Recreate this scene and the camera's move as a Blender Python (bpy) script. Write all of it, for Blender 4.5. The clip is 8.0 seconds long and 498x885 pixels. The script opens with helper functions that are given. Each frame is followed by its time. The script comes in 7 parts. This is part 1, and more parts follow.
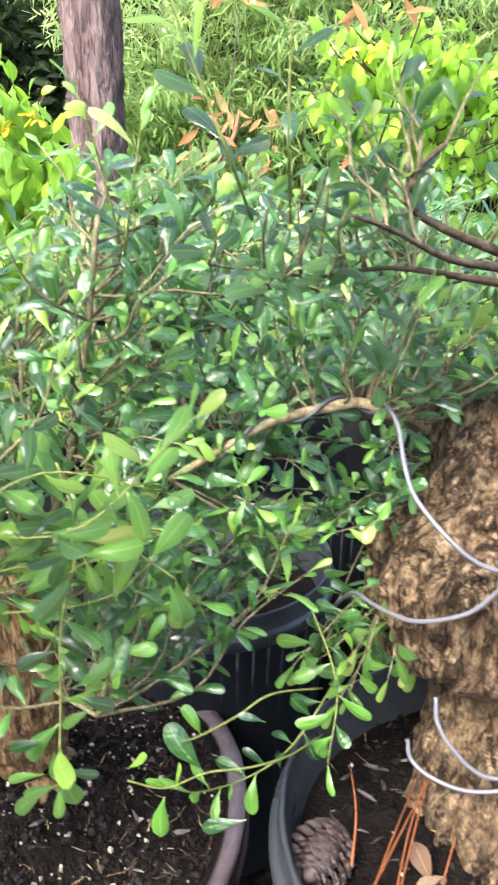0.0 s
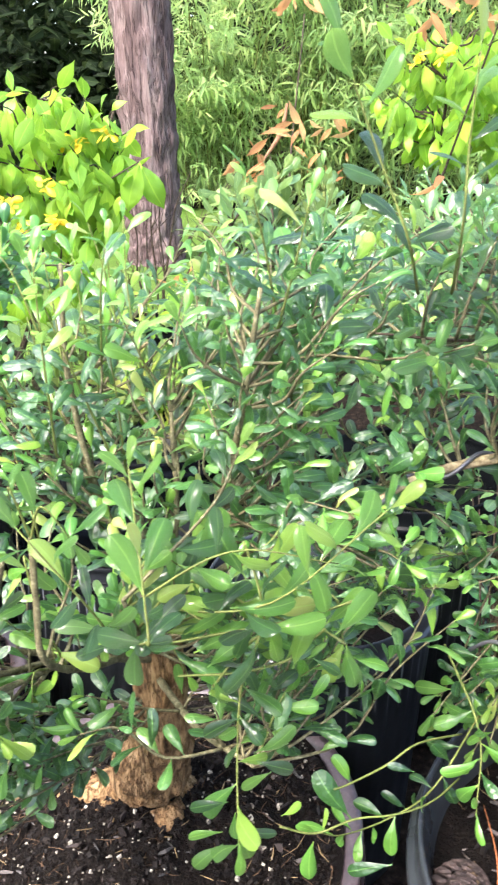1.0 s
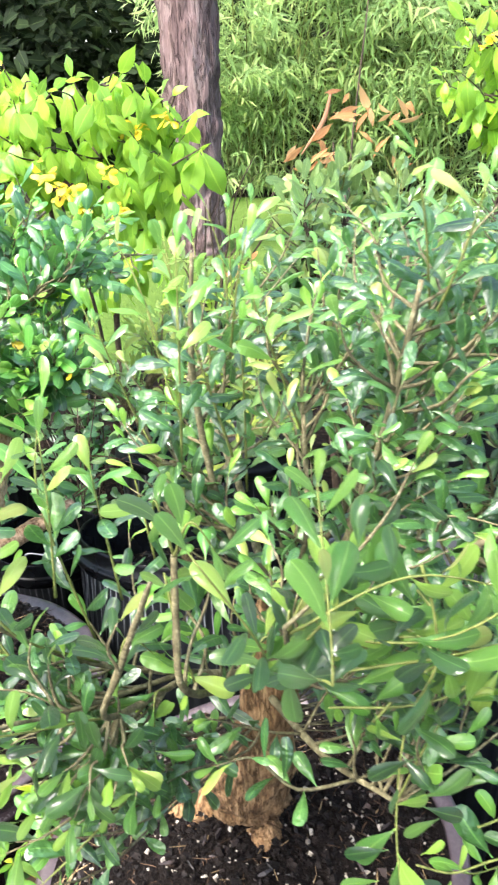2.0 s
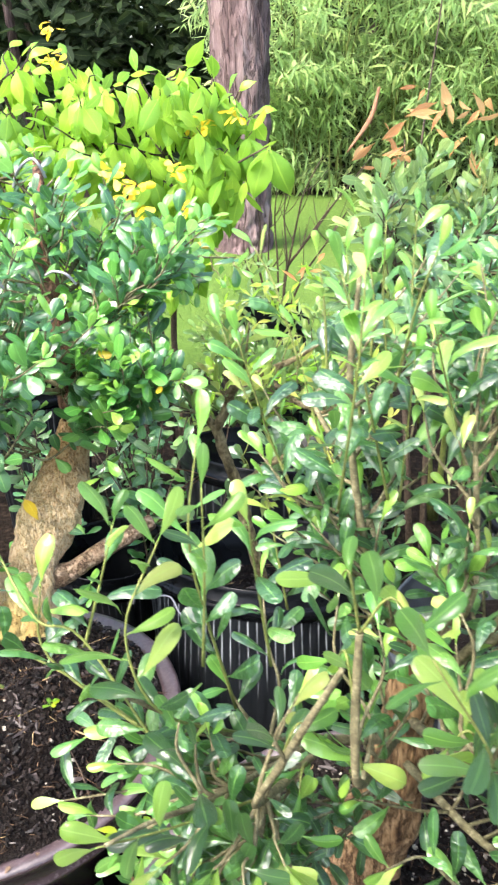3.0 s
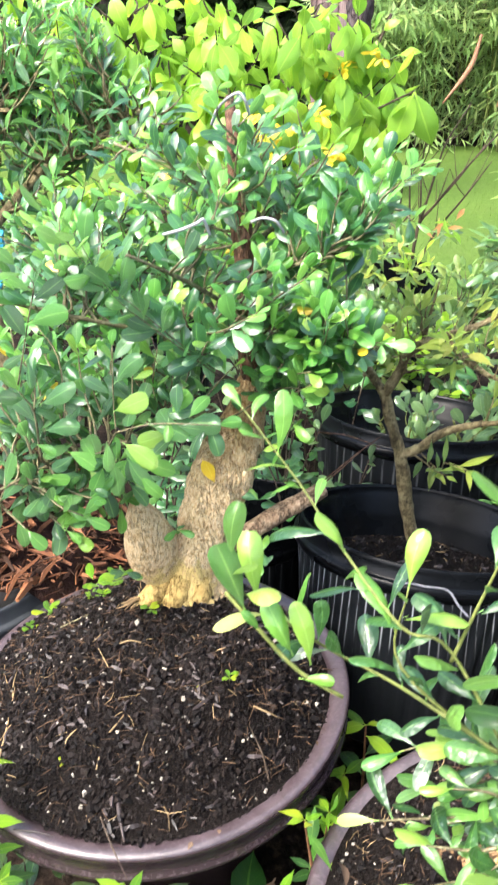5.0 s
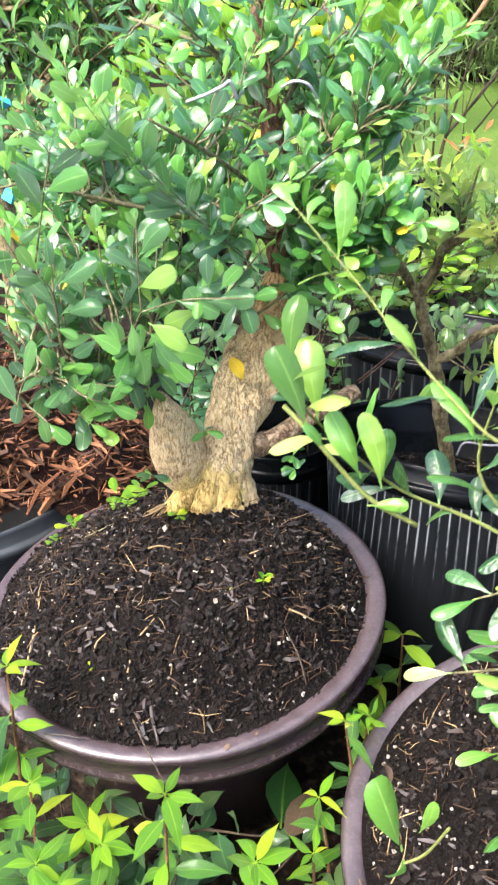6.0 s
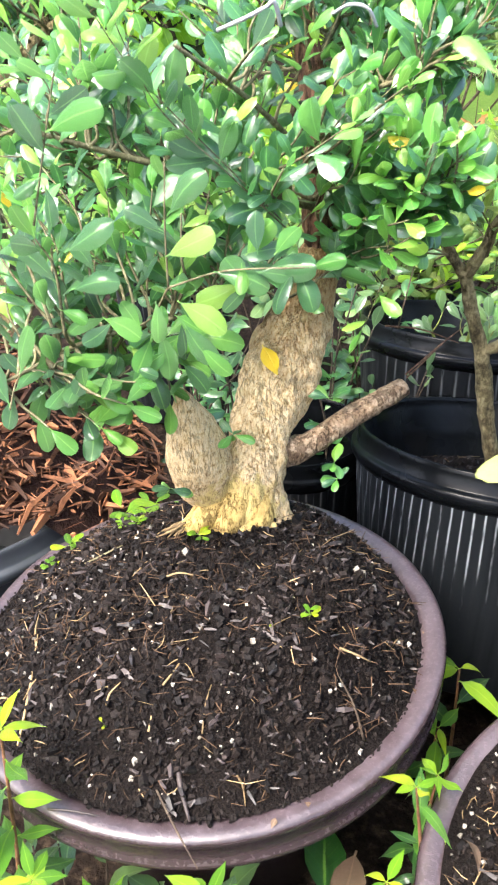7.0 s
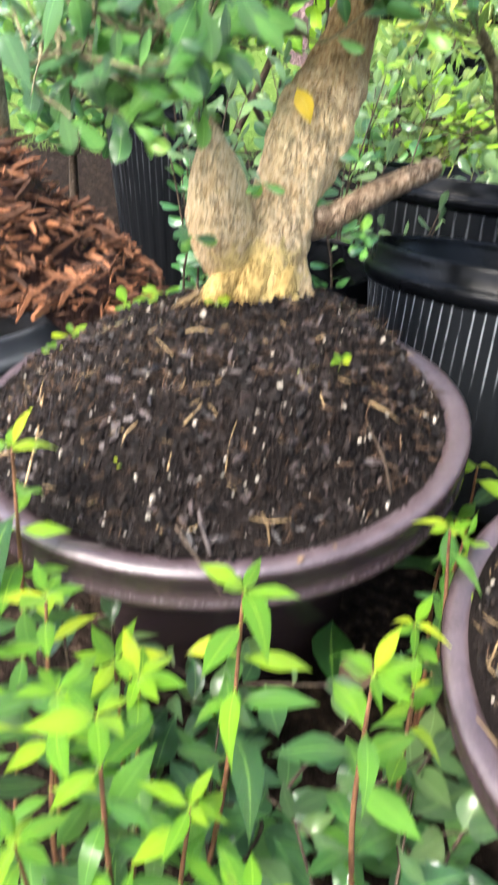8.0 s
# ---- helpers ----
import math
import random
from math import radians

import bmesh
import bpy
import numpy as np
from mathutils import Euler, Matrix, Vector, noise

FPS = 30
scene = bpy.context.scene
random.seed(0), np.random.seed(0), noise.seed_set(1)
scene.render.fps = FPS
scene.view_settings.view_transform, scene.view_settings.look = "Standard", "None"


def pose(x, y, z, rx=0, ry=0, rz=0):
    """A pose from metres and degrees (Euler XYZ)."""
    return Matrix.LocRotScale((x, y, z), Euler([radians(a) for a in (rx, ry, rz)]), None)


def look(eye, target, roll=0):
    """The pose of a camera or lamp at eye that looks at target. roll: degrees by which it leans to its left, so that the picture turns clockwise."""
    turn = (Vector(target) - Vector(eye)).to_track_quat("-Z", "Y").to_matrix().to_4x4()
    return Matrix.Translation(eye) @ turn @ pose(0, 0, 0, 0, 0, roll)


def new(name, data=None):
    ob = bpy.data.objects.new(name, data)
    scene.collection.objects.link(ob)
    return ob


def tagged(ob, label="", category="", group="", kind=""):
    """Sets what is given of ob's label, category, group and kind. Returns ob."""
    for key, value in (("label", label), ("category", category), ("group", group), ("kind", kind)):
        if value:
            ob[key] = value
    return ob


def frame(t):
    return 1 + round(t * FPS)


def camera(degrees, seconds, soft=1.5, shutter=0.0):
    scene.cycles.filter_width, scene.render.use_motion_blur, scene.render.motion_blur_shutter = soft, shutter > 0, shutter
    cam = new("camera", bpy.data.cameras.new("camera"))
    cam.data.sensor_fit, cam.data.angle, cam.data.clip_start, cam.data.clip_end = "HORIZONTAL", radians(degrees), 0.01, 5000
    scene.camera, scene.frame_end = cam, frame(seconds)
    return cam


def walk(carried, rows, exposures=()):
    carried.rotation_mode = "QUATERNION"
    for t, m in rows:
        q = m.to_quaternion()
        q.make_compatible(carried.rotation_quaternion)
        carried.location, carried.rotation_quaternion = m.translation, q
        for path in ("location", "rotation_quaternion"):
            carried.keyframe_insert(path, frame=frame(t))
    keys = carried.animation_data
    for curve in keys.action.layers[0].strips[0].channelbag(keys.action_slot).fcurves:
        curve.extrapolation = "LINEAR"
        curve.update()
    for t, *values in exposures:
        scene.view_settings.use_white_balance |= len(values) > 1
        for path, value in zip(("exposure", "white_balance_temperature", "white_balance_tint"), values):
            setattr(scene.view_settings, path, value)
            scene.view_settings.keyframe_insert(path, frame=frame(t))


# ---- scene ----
cam = camera(34.3, 8.0, 2.2, 0.35)
METRES, EYE, TILT, LEAN, TURN = 1.0, 1.05, -23.0, 0.0, 0.0
ROWS = [
    (0.0, 0.0, 0.0, 0.0, -0.0, 0.0, 0.0),
    (0.5, -0.0458, 0.0015, 0.0344, 1.62, -0.29, 0.36),
    (1.0, -0.0787, -0.0164, 0.0513, 3.14, -0.62, 0.59),
    (2.5, -0.2045, 0.0645, 0.075, 6.57, -1.53, -0.56),
    (3.0, -0.2489, 0.0913, 0.0882, 7.73, -1.56, -1.19),
    (3.5, -0.2826, 0.0907, 0.1048, 8.65, -1.47, -1.83),
    (4.0, -0.3258, 0.0998, 0.1203, 9.54, -1.67, -2.54),
    (4.5, -0.3886, 0.1245, 0.1256, 10.63, -2.67, -3.34),
    (5.0, -0.4227, 0.1316, 0.0906, 12.01, -4.92, -4.05),
    (6.5, -0.4797, 0.1963, -0.0128, 13.01, -8.62, -2.93),
    (7.0, -0.5342, 0.3039, -0.0041, 11.35, -7.98, -2.68),
    (7.5, -0.5567, 0.3366, -0.0541, 9.83, -7.97, -3.5),
    (8.0, -0.5772, 0.3111, -0.2034, 9.35, -10.82, -5.22),
]
walk(cam, [(t, pose(0, 0, EYE, TILT, LEAN, TURN) @ pose(METRES * x, METRES * y, METRES * z, 90 + pitch, roll, yaw)) for t, x, y, z, yaw, pitch, roll in ROWS], [(0.0, 2.86), (4.5, 2.82), (5.0, 2.74), (6.5, 2.74), (7.0, 3.02), (7.5, 3.14), (8.0, 2.90)])

# ---- light ----
world = bpy.data.worlds.new("world")
scene.world = world
world.use_nodes = True
wn = world.node_tree.nodes
sky = wn.new("ShaderNodeTexSky")
sky.sky_type = "NISHITA"
sky.sun_disc = False
sky.sun_elevation = radians(54)
sky.sun_rotation = radians(219)
sky.air_density = 1.0
sky.dust_density = 4.0
world.node_tree.links.new(sky.outputs[0], wn["Background"].inputs[0])
wn["Background"].inputs[1].default_value = 0.15
sun_data = bpy.data.lights.new("sun", "SUN")
sun_data.energy = 1.3
sun_data.angle = radians(25)
sun_data.color = (1.0, 0.97, 0.93)
sun = new("sun", sun_data)
sun.matrix_world = look((-1.9, -2.0, 4.6), (0.2, 0.6, 0.0))


# ---- materials ----
def material(name):
    m = bpy.data.materials.new(name)
    m.use_nodes = True
    t = m.node_tree
    return m, t, t.nodes["Principled BSDF"], t.nodes["Material Output"]


def ramp(t, source, stops):
    r = t.nodes.new("ShaderNodeValToRGB")
    e = r.color_ramp.elements
    while len(e) < len(stops):
        e.new(0.5)
    for k, (p, c) in enumerate(stops):
        e[k].position = p
        e[k].color = (*c, 1) if len(c) == 3 else c
    t.links.new(source, r.inputs[0])
    return r


def mixed(t, factor, a, b, blend="MIX"):
    m = t.nodes.new("ShaderNodeMix")
    m.data_type = "RGBA"
    m.blend_type = blend
    for value, slot in ((factor, 0), (a, 6), (b, 7)):
        if isinstance(value, (int, float)):
            m.inputs[slot].default_value = value
        elif isinstance(value, tuple):
            m.inputs[slot].default_value = (*value, 1)
        else:
            t.links.new(value, m.inputs[slot])
    return m.outputs[2]


def calc(t, op, a, b=0.0):
    m = t.nodes.new("ShaderNodeMath")
    m.operation = op
    for k, value in ((0, a), (1, b)):
        if isinstance(value, (int, float)):
            m.inputs[k].default_value = value
        else:
            t.links.new(value, m.inputs[k])
    return m.outputs[0]


def noise_of(t, scale, detail=3.0, stretch=None, rough=0.55, coords="Object"):
    tc = t.nodes.new("ShaderNodeTexCoord")
    src = tc.outputs[coords]
    if stretch:
        mp = t.nodes.new("ShaderNodeMapping")
        mp.inputs["Scale"].default_value = stretch
        t.links.new(src, mp.inputs[0])
        src = mp.outputs[0]
    n = t.nodes.new("ShaderNodeTexNoise")
    n.inputs["Scale"].default_value = scale
    n.inputs["Detail"].default_value = detail
    n.inputs["Roughness"].default_value = rough
    t.links.new(src, n.inputs["Vector"])
    return n.outputs["Fac"]


def bump(t, bsdf, height, distance, strength=1.0):
    b = t.nodes.new("ShaderNodeBump")
    b.inputs["Distance"].default_value = distance
    b.inputs["Strength"].default_value = strength
    t.links.new(height, b.inputs["Height"])
    t.links.new(b.outputs[0], bsdf.inputs["Normal"])


def leaf_material(name, stops, clear, rough=0.32, through_part=0.4, relief=0.0006, spec=0.7, wet=0.0):
    """Leaf: colour varied leaf by leaf, paler midrib, waxy gloss, light that shines through."""
    m, t, p, out = material(name)
    info = t.nodes.new("ShaderNodeObjectInfo")
    geo = t.nodes.new("ShaderNodeNewGeometry")
    pick = calc(t, "FRACT", calc(t, "ADD", info.outputs["Random"], calc(t, "MULTIPLY", geo.outputs["Random Per Island"], 7.31)))
    col = ramp(t, pick, stops).outputs[0]
    blot = noise_of(t, 140.0, 2.0)
    col = mixed(t, calc(t, "MULTIPLY", blot, 0.45), col, mixed(t, 1.0, col, (0.55, 0.62, 0.45), "MULTIPLY"))
    uv = t.nodes.new("ShaderNodeUVMap")
    sep = t.nodes.new("ShaderNodeSeparateXYZ")
    t.links.new(uv.outputs[0], sep.inputs[0])
    off = calc(t, "ABSOLUTE", calc(t, "SUBTRACT", sep.outputs[0], 0.5))
    rib = calc(t, "LESS_THAN", off, 0.035)
    vein = calc(t, "LESS_THAN", calc(t, "FRACT", calc(t, "ADD", calc(t, "MULTIPLY", sep.outputs[1], 7.0), calc(t, "MULTIPLY", off, -3.0))), 0.1)
    col = mixed(t, calc(t, "MULTIPLY", calc(t, "MAXIMUM", rib, calc(t, "MULTIPLY", vein, 0.15)), 0.45), col, clear)
    t.links.new(col, p.inputs["Base Color"])
    p.inputs["Roughness"].default_value = rough
    p.inputs["Specular IOR Level"].default_value = spec
    p.inputs["Coat Weight"].default_value = wet
    p.inputs["Coat Roughness"].default_value = 0.11
    p.inputs["Coat IOR"].default_value = 1.55
    wob = calc(t, "ADD", noise_of(t, 90.0, 2.0), calc(t, "MULTIPLY", noise_of(t, 300.0, 2.0), 0.35))
    bump(t, p, calc(t, "SUBTRACT", wob, calc(t, "MULTIPLY", rib, 0.5)), relief * 3.5, 0.9)
    tr = t.nodes.new("ShaderNodeBsdfTranslucent")
    t.links.new(mixed(t, 0.55, col, clear), tr.inputs["Color"])
    mx = t.nodes.new("ShaderNodeMixShader")
    mx.inputs[0].default_value = through_part
    t.links.new(p.outputs[0], mx.inputs[1])
    t.links.new(tr.outputs[0], mx.inputs[2])
    t.links.new(mx.outputs[0], out.inputs["Surface"])
    return m


def bark_material(name, stops, scale, stretch=(1, 1, 0.25), patch=None, rough=0.9, depth=0.005, crack=0.0, crack_scale=90.0, upper=None, split=0.045, shade=0.75):
    """Bark in grain and patches; crack: dark splits along it; patch: a stained spot; upper: height from which an older skin of another colour holds on."""
    m, t, p, out = material(name)
    fine = noise_of(t, scale * 3.2, 5.0, stretch, 0.7)
    big = noise_of(t, scale * 0.24, 4.0)
    grain = noise_of(t, scale, 6.0, stretch, 0.65)
    body = calc(t, "ADD", calc(t, "MULTIPLY", grain, 0.6), calc(t, "MULTIPLY", fine, 0.4))
    col = ramp(t, body, stops).outputs[0]
    col = mixed(t, calc(t, "MULTIPLY", big, shade), col, mixed(t, 1.0, col, (0.6, 0.52, 0.42), "MULTIPLY"))
    height = body
    if crack:
        lines = noise_of(t, crack_scale, 4.0, (stretch[0], stretch[1], stretch[2] * 0.5), 0.65)
        away = calc(t, "ABSOLUTE", calc(t, "SUBTRACT", lines, 0.5))
        thin = ramp(t, calc(t, "ADD", away, calc(t, "MULTIPLY", calc(t, "SUBTRACT", big, 0.5), 0.22)), [(0.0, (1, 1, 1)), (split, (0, 0, 0))]).outputs[0]
        col = mixed(t, calc(t, "MULTIPLY", thin, crack), col, mixed(t, 1.0, col, (0.16, 0.12, 0.09), "MULTIPLY"))
        height = calc(t, "SUBTRACT", body, calc(t, "MULTIPLY", thin, 0.6))
    if upper:
        level, blend, old = upper
        tc = t.nodes.new("ShaderNodeTexCoord")
        sep = t.nodes.new("ShaderNodeSeparateXYZ")
        t.links.new(tc.outputs["Object"], sep.inputs[0])
        rise = calc(t, "ADD", sep.outputs[2], calc(t, "MULTIPLY", calc(t, "SUBTRACT", noise_of(t, 38.0, 4.0), 0.5), 0.16))
        skin = ramp(t, calc(t, "DIVIDE", calc(t, "SUBTRACT", rise, level - blend), 2 * blend), [(0.25, (0, 0, 0)), (0.75, (0.85, 0.85, 0.85))]).outputs[0]
        col = mixed(t, skin, col, mixed(t, 1.0, col, tuple(1.6 * c for c in old), "MULTIPLY"))
    if patch:
        centre, radius, colour = patch
        tc = t.nodes.new("ShaderNodeTexCoord")
        vd = t.nodes.new("ShaderNodeVectorMath")
        vd.operation = "DISTANCE"
        t.links.new(tc.outputs["Object"], vd.inputs[0])
        vd.inputs[1].default_value = centre
        edge = calc(t, "ADD", vd.outputs["Value"], calc(t, "MULTIPLY", calc(t, "SUBTRACT", noise_of(t, 55.0, 4.0), 0.5), 0.09))
        where = ramp(t, calc(t, "DIVIDE", edge, radius), [(0.8, (1, 1, 1)), (1.0, (0, 0, 0))]).outputs[0]
        where = calc(t, "MULTIPLY", where, calc(t, "GREATER_THAN", body, 0.45))
        col = mixed(t, where, col, colour)
    t.links.new(col, p.inputs["Base Color"])
    p.inputs["Roughness"].default_value = rough
    p.inputs["Specular IOR Level"].default_value = 0.15
    bump(t, p, height, depth, 1.0)
    return m


def plain(name, colour, rough=0.6, metal=0.0, scale=60.0, vary=0.35, relief=0.0004, second=None, stretch=None, spread=0.0, spec=0.3, middle=0.5):
    """A surface with cloudy variation of its colour and gloss and a fine relief."""
    m, t, p, out = material(name)
    n1 = noise_of(t, scale, 4.0, stretch)
    n2 = noise_of(t, scale * 0.13, 3.0, stretch)
    other = second or tuple(c * 0.5 for c in colour)
    col = mixed(t, calc(t, "MULTIPLY", calc(t, "ADD", n1, n2), vary), colour, other)
    if spread:
        info = t.nodes.new("ShaderNodeObjectInfo")
        geo = t.nodes.new("ShaderNodeNewGeometry")
        pick = calc(t, "FRACT", calc(t, "ADD", info.outputs["Random"], calc(t, "MULTIPLY", geo.outputs["Random Per Island"], 5.7)))
        lo = 1.0 - spread
        col = mixed(t, 1.0, col, ramp(t, pick, [(0.0, (lo, lo, lo)), (0.6, (lo + spread * middle * 1.2,) * 3), (1.0, (1, 1, 1))]).outputs[0], "MULTIPLY")
    t.links.new(col, p.inputs["Base Color"])
    p.inputs["Metallic"].default_value = metal
    p.inputs["Specular IOR Level"].default_value = spec
    r = ramp(t, n2, [(0.3, (max(rough - 0.12, 0.05),) * 3), (0.7, (min(rough + 0.12, 1.0),) * 3)])
    t.links.new(r.outputs[0], p.inputs["Roughness"])
    bump(t, p, n1, relief, 0.8)
    return m


def streaked(name, ribs, top, base, pale_tone):
    """Moulded plastic: pale scuffs and lime run down the edges of its ribs, from under the rim."""
    m, t, p, out = material(name)
    tc = t.nodes.new("ShaderNodeTexCoord")
    sep = t.nodes.new("ShaderNodeSeparateXYZ")
    t.links.new(tc.outputs["Object"], sep.inputs[0])
    turn = calc(t, "MULTIPLY", calc(t, "ARCTAN2", sep.outputs[1], sep.outputs[0]), ribs / 6.28319)
    edge = calc(t, "ABSOLUTE", calc(t, "SUBTRACT", calc(t, "ABSOLUTE", calc(t, "SUBTRACT", calc(t, "FRACT", turn), 0.5)), 0.25))
    line = ramp(t, edge, [(0.01, (1, 1, 1)), (0.06, (0, 0, 0))]).outputs[0]
    away = calc(t, "MULTIPLY", calc(t, "SUBTRACT", top, sep.outputs[2]), 3.6)
    runs = ramp(t, calc(t, "ADD", away, calc(t, "MULTIPLY", noise_of(t, 45.0, 4.0, (1, 1, 0.06), 0.75), 0.9)), [(0.40, (1, 1, 1)), (0.74, (0, 0, 0))]).outputs[0]
    fine = noise_of(t, 160.0, 3.0, (1, 1, 0.1), 0.6)
    where = calc(t, "MULTIPLY", calc(t, "MULTIPLY", line, runs), ramp(t, fine, [(0.36, (0, 0, 0)), (0.56, (0.95, 0.95, 0.95))]).outputs[0])
    film = calc(t, "MULTIPLY", noise_of(t, 25.0, 4.0, (1, 1, 0.25), 0.6), 0.02)
    t.links.new(mixed(t, calc(t, "MINIMUM", calc(t, "ADD", where, film), 0.8), base, pale_tone), p.inputs["Base Color"])
    r = ramp(t, where, [(0.0, (0.48,) * 3), (1.0, (0.6,) * 3)])
    t.links.new(r.outputs[0], p.inputs["Roughness"])
    p.inputs["Specular IOR Level"].default_value = 0.10
    bump(t, p, noise_of(t, 90.0, 3.0), 0.0006, 0.6)
    return m


def dusty_sheen(name, base, pale_tone):
    """Brown plastic with dried splashes and fine scratches; faces that look up get pale dust and a painted sky sheen.
    """
    m, t, p, out = material(name)
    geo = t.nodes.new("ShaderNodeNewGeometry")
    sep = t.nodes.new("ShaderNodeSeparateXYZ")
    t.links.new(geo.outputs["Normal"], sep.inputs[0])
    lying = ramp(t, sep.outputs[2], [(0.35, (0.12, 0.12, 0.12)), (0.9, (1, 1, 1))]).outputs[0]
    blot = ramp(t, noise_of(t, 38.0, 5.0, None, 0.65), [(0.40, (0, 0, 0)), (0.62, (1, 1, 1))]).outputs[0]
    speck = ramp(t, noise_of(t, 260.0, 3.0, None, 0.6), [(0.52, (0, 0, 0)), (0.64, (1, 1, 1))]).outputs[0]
    # Blots and specks are dust; the constant part paints sheen on upward faces.
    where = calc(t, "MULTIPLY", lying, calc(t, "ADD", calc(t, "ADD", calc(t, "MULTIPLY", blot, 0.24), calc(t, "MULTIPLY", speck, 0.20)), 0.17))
    t.links.new(mixed(t, calc(t, "MINIMUM", where, 0.85), base, pale_tone), p.inputs["Base Color"])
    r = ramp(t, where, [(0.0, (0.24,) * 3), (0.6, (0.50,) * 3)])
    t.links.new(r.outputs[0], p.inputs["Roughness"])
    p.inputs["Specular IOR Level"].default_value = 0.6
    bump(t, p, calc(t, "ADD", noise_of(t, 90.0, 4.0), calc(t, "MULTIPLY", speck, 0.25)), 0.0008, 0.7)
    return m


LEAF_B = leaf_material("small_leaf_dark", [(0.0, (0.011, 0.040, 0.015)), (0.45, (0.026, 0.086, 0.024)), (0.8, (0.058, 0.158, 0.037)), (1.0, (0.137, 0.273, 0.054))], (0.242, 0.493, 0.109), 0.33, 0.34, 0.0013, spec=0.75, wet=0.42)
LEAF_B_YOUNG = leaf_material("small_leaf_young", [(0.0, (0.060, 0.19, 0.035)), (0.5, (0.13, 0.30, 0.046)), (0.85, (0.26, 0.42, 0.063)), (1.0, (0.42, 0.44, 0.138))], (0.38, 0.60, 0.138), 0.32, 0.40, spec=0.6, wet=0.25)
LEAF_C = leaf_material("oval_leaf_dark", [(0.0, (0.012, 0.062, 0.025)), (0.5, (0.031, 0.128, 0.038)), (0.85, (0.068, 0.210, 0.050)), (1.0, (0.130, 0.320, 0.064))], (0.250, 0.540, 0.128), 0.36, 0.36, spec=0.9, wet=0.28)
LEAF_C_YOUNG = leaf_material("oval_leaf_young", [(0.0, (0.075, 0.27, 0.048)), (0.7, (0.155, 0.39, 0.060)), (1.0, (0.28, 0.46, 0.071))], (0.36, 0.62, 0.143), 0.30, 0.40, spec=0.6, wet=0.25)
LEAF_MID = leaf_material("mid_green_leaf", [(0.0, (0.040, 0.105, 0.040)), (0.6, (0.088, 0.19, 0.061)), (1.0, (0.18, 0.31, 0.088))], (0.31, 0.50, 0.164), 0.30, 0.36, spec=0.8, wet=0.5)
LEAF_YELLOW = leaf_material("yellowed_leaf", [(0.0, (0.66, 0.42, 0.02)), (1.0, (0.72, 0.52, 0.04))], (0.75, 0.62, 0.12), 0.4, 0.12)
LEAF_G = leaf_material("lime_leaf", [(0.0, (0.125, 0.30, 0.024)), (0.5, (0.22, 0.44, 0.032)), (1.0, (0.36, 0.57, 0.048))], (0.48, 0.70, 0.08), 0.36, 0.48, spec=0.5)
LEAF_J = leaf_material("lance_leaf", [(0.0, (0.07, 0.23, 0.018)), (0.5, (0.16, 0.40, 0.020)), (0.85, (0.32, 0.54, 0.022)), (1.0, (0.56, 0.63, 0.024))], (0.50, 0.70, 0.06), 0.28, 0.45, spec=0.8)
LEAF_J_DARK = leaf_material("lance_leaf_old", [(0.0, (0.010, 0.055, 0.013)), (0.5, (0.034, 0.130, 0.020)), (1.0, (0.12, 0.32, 0.026))], (0.26, 0.50, 0.07), 0.34, 0.36, spec=0.7, wet=0.2)
LEAF_D = leaf_material("narrow_leaf", [(0.0, (0.065, 0.15, 0.036)), (0.6, (0.13, 0.24, 0.054)), (1.0, (0.26, 0.32, 0.084))], (0.36, 0.46, 0.144), 0.38, 0.42)
LEAF_D_YOUNG = leaf_material("narrow_leaf_young", [(0.0, (0.20, 0.36, 0.05)), (0.6, (0.36, 0.48, 0.07)), (1.0, (0.55, 0.52, 0.12))], (0.55, 0.62, 0.16), 0.36, 0.45)
LEAF_BAMBOO = leaf_material("bamboo_leaf", [(0.0, (0.065, 0.140, 0.044)), (0.5, (0.194, 0.326, 0.099)), (0.85, (0.329, 0.459, 0.151)), (1.0, (0.541, 0.580, 0.248))], (0.682, 0.822, 0.392), 0.5, 0.5, spec=0.25)
# Near-black green: deep woodland shade is mixed into this leaf colour.
LEAF_FAR_SHADED = leaf_material("far_leaf_shaded", [(0.0, (0.006, 0.011, 0.005)), (0.7, (0.010, 0.020, 0.008)), (1.0, (0.020, 0.036, 0.013))], (0.08, 0.12, 0.04), 0.7, 0.25, spec=0.1)
LEAF_ORANGE = leaf_material("copper_leaf", [(0.0, (0.42, 0.14, 0.05)), (0.6, (0.52, 0.24, 0.08)), (1.0, (0.58, 0.36, 0.17))], (0.70, 0.42, 0.18), 0.45, 0.5)
LEAF_DEAD = leaf_material("dead_leaf", [(0.0, (0.08, 0.045, 0.028)), (1.0, (0.20, 0.14, 0.10))], (0.2, 0.13, 0.08), 0.8, 0.1, spec=0.15)
PETAL = leaf_material("yellow_petal", [(0.0, (0.78, 0.50, 0.01)), (1.0, (0.86, 0.66, 0.02))], (0.9, 0.75, 0.05), 0.5, 0.45)
GRASS = leaf_material("grass_blade", [(0.0, (0.065, 0.125, 0.022)), (1.0, (0.110, 0.175, 0.038))], (0.16, 0.24, 0.06), 0.6, 0.35, spec=0.2)
BARK_C = bark_material("tan_flaking_bark", [(0.35, (0.20, 0.105, 0.045)), (0.41, (0.58, 0.37, 0.17)), (0.47, (0.82, 0.59, 0.32)), (0.58, (0.94, 0.77, 0.49))], 300, (1, 1, 0.50), ((0.006, -0.020, -0.008), 0.060, (0.68, 0.50, 0.19)), 0.85, 0.0045, 0.5, 190.0, (0.165, 0.06, (0.265, 0.235, 0.20)), 0.034, 0.75)
